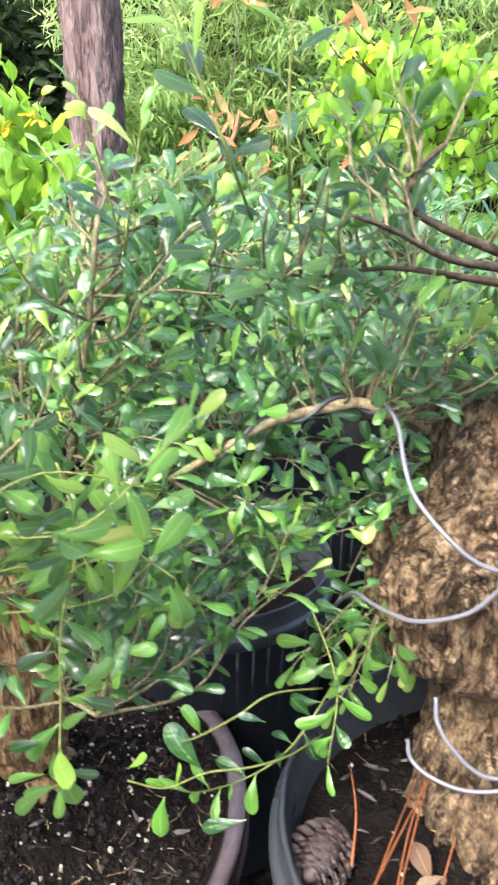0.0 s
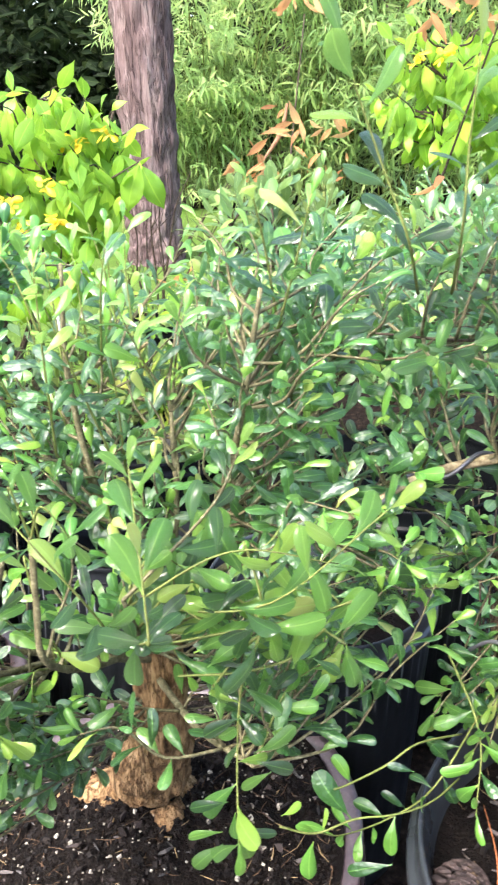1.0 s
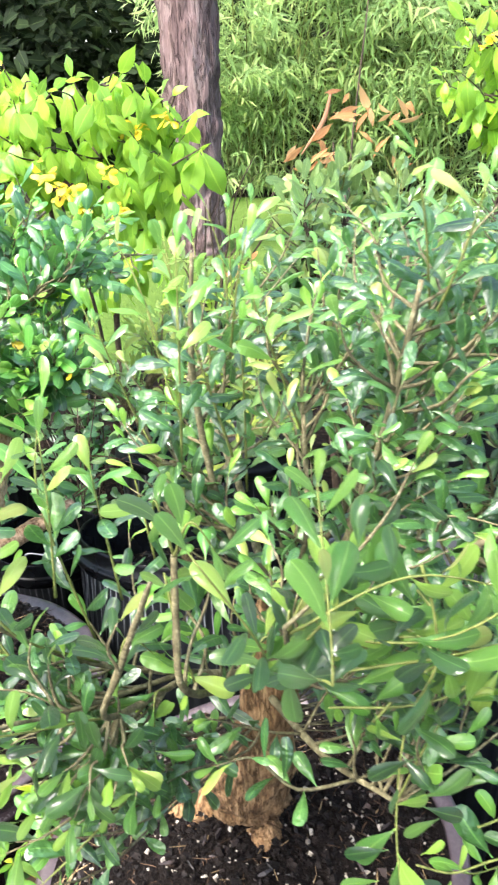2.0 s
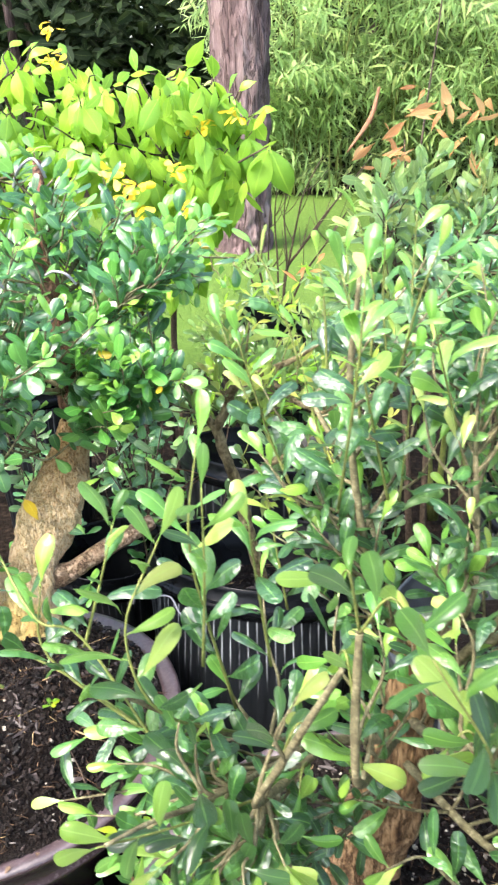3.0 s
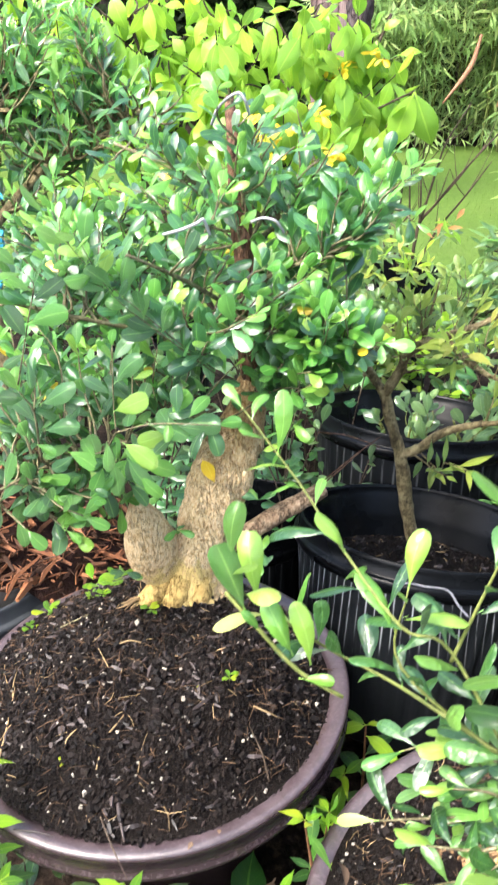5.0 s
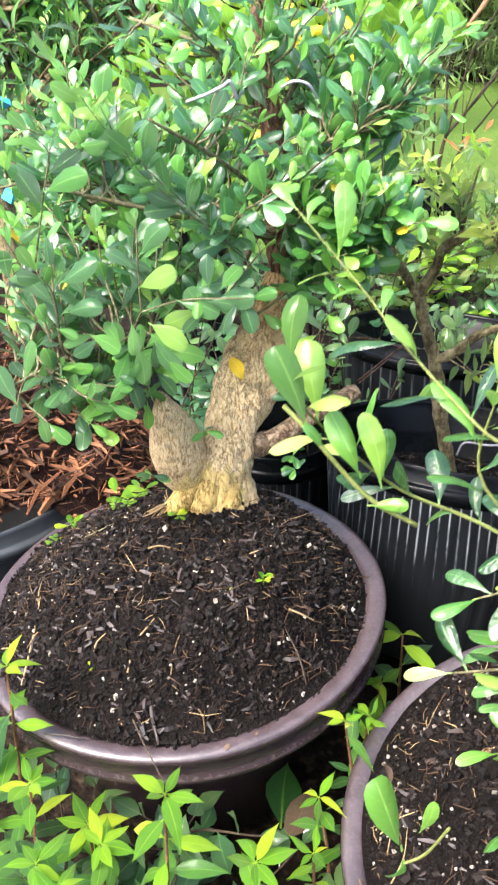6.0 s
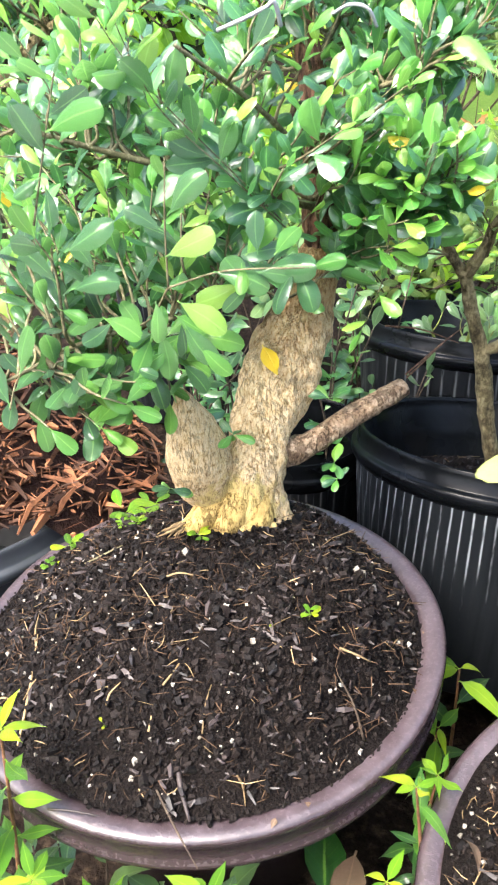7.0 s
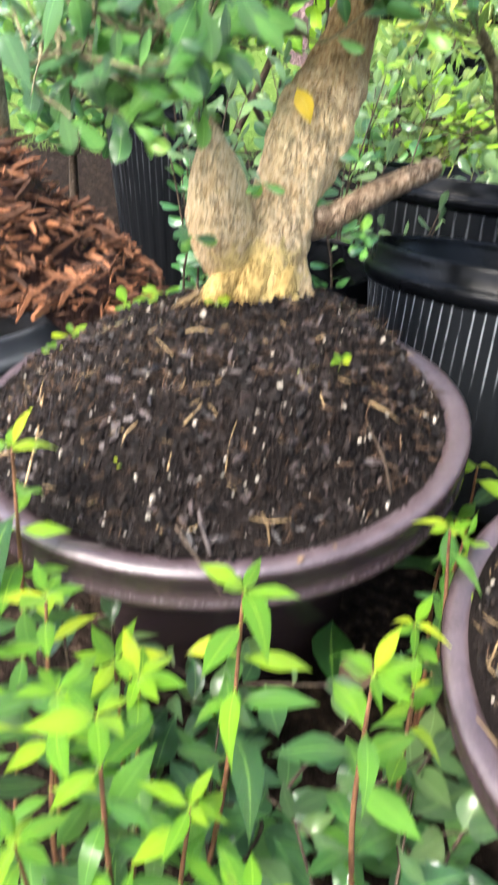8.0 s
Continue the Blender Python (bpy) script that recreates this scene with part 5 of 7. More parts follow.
    shoot(rows, leaves_b, shoots_b, 0.033, mats_b, 0.0120, 0.0011, young=0.35, start=0.15)
for a, b, m in (
    ((-0.4963, 0.4600, 0.8258), (-0.5060, 0.4540, 0.8628), LEAF_B_YOUNG),
    ((-0.4893, 0.4600, 0.8154), (-0.4939, 0.4540, 0.8300), LEAF_B_YOUNG),
    ((-0.4729, 0.4600, 0.8030), (-0.4803, 0.4540, 0.8350), LEAF_B_YOUNG),
    ((-0.4639, 0.4600, 0.7987), (-0.4681, 0.4540, 0.8344), LEAF_B_YOUNG),
    ((-0.4699, 0.4600, 0.7890), (-0.4525, 0.4540, 0.7944), LEAF_B_YOUNG),
    ((-0.4390, 0.5000, 0.4817), (-0.4511, 0.4940, 0.5487), LEAF_B_YOUNG),
    ((-0.4372, 0.5000, 0.4734), (-0.4383, 0.4940, 0.4395), LEAF_B_YOUNG),
    ((-0.4293, 0.5000, 0.5048), (-0.4213, 0.4940, 0.5372), LEAF_B_YOUNG),
):
    leaf_between(a, b, leaves_b, m, (0.35, -0.75, 0.5))
for rows in ([(-0.5079, 0.4650, 0.8335), (-0.4962, 0.4600, 0.8246), (-0.4704, 0.4600, 0.7942), (-0.4473, 0.4600, 0.7807)], [(-0.4367, 0.5000, 0.4688), (-0.4238, 0.5000, 0.4836), (-0.4108, 0.5000, 0.5158)]):
    shoots_b.append(tube(spline([(*r, 0.0011) for r in rows], 6), 6))
for rows in ([(-0.1612, 0.4100, 0.7900), (-0.1275, 0.4120, 0.7966), (-0.0974, 0.4140, 0.8012), (-0.0654, 0.4160, 0.8096), (-0.0369, 0.4180, 0.8199)], [(-0.1311, 0.4100, 0.7579), (-0.1044, 0.4120, 0.7927), (-0.0790, 0.4140, 0.8012)], [(-0.0965, 0.4100, 0.8036), (-0.1009, 0.4120, 0.8342), (-0.1085, 0.4140, 0.8618)],
             [(-0.0924, 0.4650, 0.5728), (-0.0646, 0.4700, 0.5602), (-0.0332, 0.4750, 0.5706), (-0.0004, 0.4800, 0.5708), (0.0319, 0.5000, 0.5634), (0.0631, 0.5400, 0.5478)],
             [(-0.0497, 0.4750, 0.6022), (-0.0380, 0.4800, 0.6025), (-0.0086, 0.4850, 0.6177), (0.0175, 0.5000, 0.6255), (0.0613, 0.5400, 0.5980)],
             [(-0.1584, 0.4300, 0.7492), (-0.1147, 0.4200, 0.7608), (-0.0836, 0.4250, 0.7670), (-0.0678, 0.4300, 0.7790), (-0.0593, 0.4300, 0.7875)],
             [(-0.1551, 0.4400, 0.8006), (-0.1374, 0.4300, 0.7944), (-0.1153, 0.4200, 0.8104), (-0.0980, 0.4200, 0.8077), (-0.0800, 0.4300, 0.7912)],
             [(-0.0461, 0.4300, 0.7753), (-0.0628, 0.4350, 0.7853), (-0.0829, 0.4500, 0.7916), (-0.1011, 0.4800, 0.8008)]):
    shoots_b.append(tube(spline([(*r, 0.0009) for r in rows], 6), 6))
frame_b = np.vstack(limbs_b)
for c in ((-0.218, 0.440, 0.846), (-0.258, 0.470, 0.806), (-0.265, 0.450, 0.769), (-0.249, 0.460, 0.732), (-0.204, 0.440, 0.772), (-0.177, 0.430, 0.802), (-0.281, 0.480, 0.656), (-0.146, 0.430, 0.832), (-0.116, 0.440, 0.804), (-0.095, 0.460, 0.758), (-0.052, 0.430, 0.836), (-0.154, 0.450, 0.736), (-0.064, 0.470, 0.726), (-0.258, 0.450, 0.865)):
    root = np.array(nearest_on(frame_b, np.array(c))[:3])
    mid = (root + np.array(c)) / 2 + (0, -0.01, 0.03)
    shoot([root, mid, c], leaves_b, shoots_b, 0.033, mats_b, 0.0125, 0.0010, young=0.85, start=0.35, face=(0, -0.8, 0.5))
emit_twigs(tree_b, shoots_b, TWIG_GREEN, 60, "shoot")
emit_twigs(tree_b, twigs_b, TWIG)
emit_leaves(tree_b, leaves_b, SPOON, lambda p: p[1] - 0.2 * p[2])

# The slim tree in the black pot.
tree_d = tree("slim_tree", (-0.416, 1.285, 0.17), "slim forked young tree with sparse narrow leaves", "tree")
trunk_d = limb(tree_d, [(-0.395, 1.290, 0.14, 0.0118), (-0.398, 1.288, 0.22, 0.0113), (-0.403, 1.286, 0.281, 0.0106), (-0.417, 1.285, 0.340, 0.0106), (-0.427, 1.285, 0.389, 0.0110), (-0.436, 1.285, 0.440, 0.0113), (-0.446, 1.285, 0.490, 0.0098), (-0.463, 1.285, 0.541, 0.0089), (-0.476, 1.285, 0.594, 0.0092)], BARK_D, 24, "trunk", 0.22, 45.0, 8, ridge=0.08)
limbs_d = [trunk_d[-6:]]
for rows in (
    [(-0.474, 1.285, 0.585, 0.0080), (-0.455, 1.283, 0.622, 0.0077), (-0.447, 1.280, 0.650, 0.0074), (-0.425, 1.275, 0.672, 0.0071), (-0.386, 1.270, 0.690, 0.0059), (-0.350, 1.265, 0.708, 0.0044), (-0.31, 1.26, 0.735, 0.0030)],
    [(-0.476, 1.285, 0.585, 0.0071), (-0.493, 1.285, 0.612, 0.0068), (-0.512, 1.285, 0.640, 0.0065), (-0.520, 1.285, 0.662, 0.0035)],
    [(-0.444, 1.285, 0.482, 0.0077), (-0.415, 1.275, 0.505, 0.0074), (-0.388, 1.265, 0.535, 0.0068), (-0.352, 1.255, 0.556, 0.0056), (-0.30, 1.24, 0.575, 0.0035)],
    [(-0.398, 1.272, 0.686, 0.0056), (-0.370, 1.262, 0.665, 0.0050), (-0.335, 1.255, 0.640, 0.0038), (-0.30, 1.25, 0.63, 0.0024)],
    [(-0.425, 1.275, 0.672, 0.0042), (-0.418, 1.262, 0.72, 0.0021), (-0.41, 1.25, 0.77, 0.0012)],
):
    limbs_d.append(limb(tree_d, rows, BARK_D, 14, "limb", 0.28, 60.0, ridge=0.08))
leaves_d, twigs_d = [], []
crown(np.vstack(limbs_d), [((-0.42, 1.22, 0.720), (0.11, 0.10, 0.035), 1.2), ((-0.28, 1.21, 0.66), (0.10, 0.10, 0.07), 1.2), ((-0.54, 1.22, 0.68), (0.05, 0.08, 0.04), 0.3), ((-0.33, 1.20, 0.52), (0.07, 0.07, 0.05), 0.2)],
      36, leaves_d, twigs_d, 0.046, (LEAF_D, LEAF_D_YOUNG), 0.016, young=0.5, thick=0.0014)
emit_twigs(tree_d, twigs_d, BARK_D)
emit_leaves(tree_d, leaves_d, NARROW, lambda p: p[1])

# The burl in the grey-black pot.
tree_a = tree("burl_tree", (0.25, 0.56, 0.44), "massive rough burl trunk bound with aluminium wire", "bonsai")
burl = spline([(0.255, 0.565, 0.40, 0.125), (0.252, 0.565, 0.46, 0.112), (0.252, 0.570, 0.505, 0.104), (0.256, 0.585, 0.540, 0.092), (0.262, 0.60, 0.575, 0.115), (0.262, 0.61, 0.625, 0.150), (0.258, 0.62, 0.685, 0.162), (0.25, 0.625, 0.745, 0.140), (0.235, 0.63, 0.795, 0.085), (0.236, 0.61, 0.84, 0.042), (0.224, 0.58, 0.89, 0.032), (0.209, 0.545, 0.95, 0.026), (0.206, 0.53, 1.02, 0.020)], 16)
part("trunk", tube(burl, 220, 0.12, 11.0, True, 0.14), BARK_A, tree_a, "lumpy brown burl with cracked bark")
limbs_a = [burl[-8:]]
limbs_a.append(limb(tree_a, [(0.185, 0.54, 0.945, 0.0036), (0.1295, 0.5200, 0.9562, .0024), (0.0886, 0.5000, 0.9768, .0017), (0.0583, 0.4800, 0.9892, .0011)], TWIG_DARK, 8))
limbs_a.append(limb(tree_a, [(0.185, 0.54, 0.95, 0.0038), (0.1055, 0.5200, 0.9842, .0024), (0.1019, 0.5200, 1.0077, .002), (0.1192, 0.5200, 1.0256, .002)], TWIG_DARK, 8))
limbs_a.append(limb(tree_a, [(0.19, 0.56, 0.93, 0.0030), (0.1010, 0.5600, 0.9432, .0018), (0.0466, 0.5600, 0.9373, .0013), (-0.0233, 0.5500, 0.9470, .0008)], TWIG_DARK, 8))
limbs_a.append(limb(tree_a, [(0.190, 0.680, 0.735, 0.006), (0.145, 0.630, 0.800, 0.0052), (0.1082, 0.5800, 0.8269, .0042), (0.0860, 0.5800, 0.8367, .0042), (0.0516, 0.5800, 0.8311, .004), (0.0167, 0.5700, 0.8248, .0036), (-0.0196, 0.5600, 0.8072, .003), (-0.0601, 0.5500, 0.7860, .003)], TWIG_PALE, 10))
leaves_a, twigs_a = [], []
crown(np.vstack(limbs_a), [((0.0603, 0.5500, 0.9583), (0.12, 0.08, 0.06), 1.5), ((0.1175, 0.5500, 0.9982), (0.09, 0.08, 0.08), 1.2), ((0.1117, 0.6000, 0.8862), (0.12, 0.07, 0.06), 1.2), ((0.0554, 0.6000, 0.7620), (0.09, 0.06, 0.05), 0.8), ((0.0855, 0.5600, 0.6224), (0.07, 0.05, 0.05), 0.6)],
      120, leaves_a, twigs_a, 0.029, mats_b, 0.012, young=0.15, thick=0.0015)
emit_twigs(tree_a, twigs_a, TWIG)
emit_leaves(tree_a, leaves_a, SPOON, lambda p: p[1], limit=250)


def wire(rows, r, owner_at, label, mat=None, group="training wires"):
    path = np.array([(*p, r) for p in spline(rows, 8)])
    return single("training_wire", tube(path, 8), mat or WIRE, owner_at, label, "wire", group)


wire([(0.0996, 0.5500, 0.8468), (0.1055, 0.5300, 0.8376), (0.1067, 0.5050, 0.8205), (0.1116, 0.4850, 0.8045), (0.1289, 0.4620, 0.7873), (0.1502, 0.4520, 0.7720), (0.1762, 0.4500, 0.7647)], 0.0017, (0.15, 0.5, 0.7), "bent aluminium wire looped over the burl")
wire([(0.0744, 0.6000, 0.6375), (0.0851, 0.5600, 0.6787), (0.0982, 0.5200, 0.6925), (0.1176, 0.4850, 0.7044), (0.1407, 0.4680, 0.7189), (0.1572, 0.4620, 0.7324), (0.1764, 0.4600, 0.7583)], 0.0017, (0.15, 0.5, 0.6), "aluminium wire curving round the burl's underside")
wire([(0.1235, 0.4880, 0.5916), (0.1236, 0.4720, 0.5872), (0.1370, 0.4580, 0.5828), (0.1623, 0.4480, 0.5798), (0.1983, 0.4450, 0.5840)], 0.0017, (0.15, 0.45, 0.46), "aluminium wire round the trunk's foot")
wire([(0.1389, 0.4780, 0.6415), (0.1394, 0.4680, 0.6265), (0.1489, 0.4580, 0.6118), (0.1695, 0.4500, 0.5942), (0.1986, 0.4480, 0.5892)], 0.0017, (0.2, 0.45, 0.48), "second aluminium wire round the trunk's foot")
coil = []
arm = np.array(limbs_a[-1])
for k in range(8, len(arm) - 4):
    for s in range(4):
        q = arm[k] + (arm[k + 1] - arm[k]) * s / 4
        a = (k * 4 + s) * 0.16
        coil.append((q[0], q[1] + (q[3] + 0.002) * math.cos(a), q[2] + (q[3] + 0.002) * math.sin(a), 0.0018))
single("training_wire", tube(coil, 6), WIRE_DARK, (0.08, 0.57, 0.82), "dark wire coiled along the bent branch", "wire", "training wires")


# ---- low plants in front ----
def lance_plant(foot, top, size=0.048, bare=0.35, whorl=6):
    """One upright brown stem with pairs of arching lance leaves and a bright tuft at its tip."""
    ob = thing("creeping_shrub", foot, "young low shrub with glossy yellow-green lance leaves", "shrub", "low shrubs at the pots")
    f, e = np.array(foot), np.array(top)
    mid = f + (e - f) * 0.55 + (rnd(-0.012, 0.012), rnd(-0.012, 0.004), 0)
    path = spline([(*(f - (0, 0, 0.01)), 0.0026), (*mid, 0.0022), (*e, 0.0012)], 12)
    part("stem", tube(path, 7, 0.12, 60.0), STEM_BROWN, ob)
    leaves, turn, reach = [], rnd(0, 6.28), np.linalg.norm(e - f)
    pairs = max(3, int(reach * (1 - bare) / 0.026))
    for k in range(pairs):
        s = bare + (0.93 - bare) * k / (pairs - 1)
        at = path[int(s * (len(path) - 1)), :3]
        for w in (0, 1):
            if random.random() < 0.1:
                continue
            a = turn + k * 1.45 + w * math.pi + rnd(-0.35, 0.35)
            old = s < 0.78 + rnd(-0.15, 0.2)
            leaves.append((leaf_pose(at, (math.cos(a), math.sin(a), rnd(-0.15, 0.45)), size * rnd(0.8, 1.25) * (1.1 if old else 0.95), (0, -0.15, 1), 0.3), LEAF_J_DARK if old else LEAF_J))
    for w in range(whorl):
        a = turn + w * 6.283 / whorl + rnd(-0.4, 0.4)
        leaves.append((leaf_pose(e, (math.cos(a), math.sin(a), rnd(0.0, 0.9)), size * rnd(0.45, 0.95), (0, -0.15, 1), 0.35), LEAF_J))
    emit_leaves(ob, leaves, LANCE_WIDE, lambda p: -p[2], limit=40)
    return ob


for foot, top in (((-0.675, 0.555, 0), (-0.643, 0.580, 0.377)), ((-0.535, 0.560, 0), (-0.556, 0.550, 0.351)), ((-0.870, 0.610, 0), (-0.839, 0.672, 0.400)), ((-0.715, 0.480, 0), (-0.717, 0.500, 0.335)),
                  ((-0.800, 0.570, 0), (-0.792, 0.600, 0.325)), ((-0.775, 0.520, 0), (-0.765, 0.545, 0.290)), ((-0.880, 0.560, 0), (-0.862, 0.585, 0.310)), ((-0.735, 0.560, 0), (-0.722, 0.590, 0.265)),
                  ((-0.850, 0.480, 0), (-0.832, 0.500, 0.275)), ((-0.650, 0.480, 0), (-0.662, 0.505, 0.250)), ((-0.620, 0.440, 0), (-0.612, 0.460, 0.235)), ((-0.700, 0.420, 0), (-0.694, 0.440, 0.220)),
                  ((-0.930, 0.600, 0), (-0.912, 0.625, 0.330)), ((-0.770, 0.440, 0), (-0.764, 0.460, 0.250)), ((-0.920, 0.500, 0), (-0.905, 0.520, 0.250)),
                  ((-0.760, 0.610, 0), (-0.755, 0.625, 0.235)), ((-0.840, 0.430, 0), (-0.835, 0.440, 0.210)), ((-0.960, 0.640, 0), (-0.945, 0.665, 0.350))):
    lance_plant(foot, top)
for foot, top in (((-0.500, 0.745, 0), (-0.503, 0.730, 0.330)), ((-0.490, 0.790, 0), (-0.482, 0.780, 0.285)), ((-0.520, 0.690, 0), (-0.522, 0.680, 0.270)), ((-0.515, 0.640, 0), (-0.520, 0.632, 0.250))):
    lance_plant(foot, top, 0.036, 0.45, 5)
for foot, top in (((-0.475, 0.900, 0), (-0.476, 0.895, 0.215)), ((-0.455, 0.960, 0), (-0.455, 0.960, 0.240))):
    lance_plant(foot, top, 0.062, 0.6, 3)


def dark_weed(at, height, count, size, label):
    ob = thing("weed", at, label, "weed", "dark weeds between the pots")
    leaves = []
    for k in range(count):
        x, y = at[0] + rnd(-0.03, 0.03), at[1] + rnd(-0.03, 0.03)
        path = spline([(x, y, -0.02, 0.0025), (x + rnd(-0.04, 0.04), y + rnd(-0.04, 0.04), height * 0.55, 0.002), (x + rnd(-0.09, 0.09), y + rnd(-0.07, 0.07), height * rnd(0.8, 1.1), 0.001)], 6)
        part("stem", tube(path, 5), TWIG_DARK, ob)
        twig_leaves(path, leaves, size, (LEAF_C, LEAF_MID), size * 0.55, 0.25, 1.0, 0.1, 0.2, 1, 0.5, 0.2)
    emit_leaves(ob, leaves, BROAD if height < 0.2 else OVAL, lambda p: -p[2], limit=40)


for x, y, h, c, s in ((-0.50, 0.47, 0.13, 5, 0.055), (-0.57, 0.45, 0.11, 5, 0.05), (-0.64, 0.60, 0.17, 4, 0.055), (-0.75, 0.62, 0.17, 4, 0.055), (-0.44, 0.52, 0.15, 4, 0.05), (-0.56, 0.64, 0.17, 4, 0.06), (-0.69, 0.66, 0.18, 4, 0.05), (-0.82, 0.66, 0.18, 4, 0.05), (-0.48, 0.60, 0.16, 4, 0.06), (-0.52, 0.55, 0.14, 4, 0.065)):
    dark_weed((x, y, 0.0), h, c, s, "dark broad-leaved weed in the shade of pots")
for x, y, h, c, s in ((-0.68, 1.50, 0.50, 7, 0.05), (-0.56, 1.50, 0.32, 4, 0.045), (-0.85, 1.42, 0.50, 7, 0.045), (-0.92, 1.60, 0.52, 8, 0.05), (-0.62, 1.85, 0.45, 8, 0.05), (-0.78, 1.75, 0.5, 8, 0.05), (-0.20, 1.55, 0.32, 5, 0.05), (-0.17, 1.05, 0.38, 6, 0.04), (-0.25, 1.95, 0.42, 8, 0.05), (-0.80, 2.05, 0.5, 8, 0.055), (-0.35, 2.1, 0.40, 8, 0.05), (0.02, 1.15, 0.5, 6, 0.04), (0.25, 1.10, 0.55, 7, 0.04)):
    dark_weed((x, y, 0.0), h, c, s, "dark leafy weed growing between the pots")


# ---- behind: shrubs, lawn, bamboo, trees ----
def shrub(name, at, stems, blobs, count, size, mats, shapes, step, label, category, stem_mat, group="", limit=180, thick=0.004, **more):
    ob = thing(name, at, label, category, group)
    skeleton, leaves, twigs = [], [], []
    for rows in stems:
        skeleton.append(limb(ob, rows, stem_mat, 8, "stem", 0.1, 30.0))
    crown(np.vstack(skeleton), blobs, count, leaves, twigs, size, mats, step, thick=thick, **more)
    emit_twigs(ob, twigs, stem_mat, 60)
    emit_leaves(ob, leaves, shapes, lambda p: p[1], limit=limit)
    return ob, leaves


lime, lime_leaves = shrub("flowering_shrub", (-1.0, 2.6, 0), [[(-1.0 + rnd(-.2, .2), 2.6 + rnd(-.1, .1), 0, 0.012), (-1.0 + dx * 0.4, 2.6, 0.5, 0.009), (-1.0 + dx, 2.55, 1.1, 0.004)] for dx in (-0.55, -0.3, -0.05, 0.2, 0.42)],
    [((-0.87, 2.5, 1.00), (0.34, 0.22, 0.15), 3.0), ((-1.35, 2.6, 1.05), (0.36, 0.25, 0.22), 2.6), ((-0.66, 2.45, 0.90), (0.15, 0.15, 0.12), 1.2), ((-1.75, 2.7, 1.25), (0.3, 0.2, 0.25), 1.0), ((-1.1, 2.5, 0.72), (0.5, 0.2, 0.2), 1.6)],
    200, 0.100, (LEAF_G, LEAF_G), LIME, 0.045, "lime-green flowering shrub with drooping broad leaves", "shrub", TWIG_DARK, thick=0.0035, droop=2.0, whorl=2, spread=0.9, wob=0.9, face=(0, -0.8, 0.45))
pair = [(leaf_pose((-0.5000, 2.3600, 0.9296), (-0.5 + k, -0.1, -1.3), 0.155, (0, -1, 0.3), 0.1), LEAF_G) for k in range(2)]
emit_leaves(lime, pair, LIME, lambda p: p[1])
limb(lime, [(-0.75, 2.5, 0.80, 0.004), (-0.60, 2.42, 0.88, 0.003), (-0.5000, 2.3600, 0.9296, .002)], TWIG_DARK, 6, "stem")
limb(lime, [(-0.80, 2.3, -0.02, 0.006), (-0.76, 2.1, 0.5, 0.005), (-0.7818, 1.9500, 0.8845, .003)], TWIG_DARK, 6, "stem")
flower_at = [(-0.7999, 1.9500, 0.9078), (-0.7631, 1.9500, 0.8787), (-0.7069, 2.1000, 0.8970), (-0.6462, 2.0000, 0.8283), (-0.5965, 2.4200, 1.0070), (-0.6769, 2.4200, 0.9872), (-0.7140, 2.4200, 0.9737), (-1.4271, 2.5000, 1.2457), (-1.4504, 2.5000, 1.1981), (-1.1141, 2.5000, 1.2372), (-1.1117, 2.5000, 1.1629), (-0.9021, 2.4000, 0.8081), (-0.8674, 2.4000, 0.7590), (0.3706, 2.6000, 1.1751), (0.2904, 2.6000, 1.1703)]
def blossom(c, owner):
    Vs, Fs, Us, n = [], [], [], 0
    for k in range(11):
        a = rnd(0, 6.28)
        m = leaf_pose(np.array(c) + np.random.uniform(-0.016, 0.016, 3), (math.cos(a), math.sin(a), rnd(-0.8, 0.5)), rnd(0.024, 0.040), (0, -0.7, 0.7), 0.6)
        V, F, U = OVAL[k % len(OVAL)]
        Vs.append(np.asarray(V) @ m[:3, :3].T + m[:3, 3])
        Us.extend(U)
        Fs.extend([tuple(i + n for i in f) for f in F])
        n += len(V)
    part("blossom", (np.vstack(Vs), Fs), PETAL, owner, "bright yellow blossom cluster", "", Us)


for c in flower_at[:-2]:
    blossom(c, lime)

lime_far, _ = shrub("flowering_shrub", (0.5097, 2.7000, -0.3501)[:2] + (0,), [[(0.35, 2.7, 0, 0.01), (0.36, 2.68, 0.6, 0.007), (0.4, 2.65, 1.2, 0.004)], [(0.4, 2.75, 0, 0.01), (0.5, 2.72, 0.6, 0.007), (0.62, 2.7, 1.15, 0.004)]],
    [((0.45, 2.65, 1.12), (0.3, 0.2, 0.2), 2.0), ((0.75, 2.7, 1.0), (0.25, 0.2, 0.2), 1.0)], 100, 0.085, (LEAF_G, LEAF_G), LIME, 0.045, "lime-green shrub with drooping leaves beyond the bush", "shrub", TWIG_DARK, thick=0.0035, droop=2.0, whorl=2, spread=0.9, wob=0.9, face=(0, -0.8, 0.45))

for c in flower_at[-2:]:
    blossom(c, lime_far)

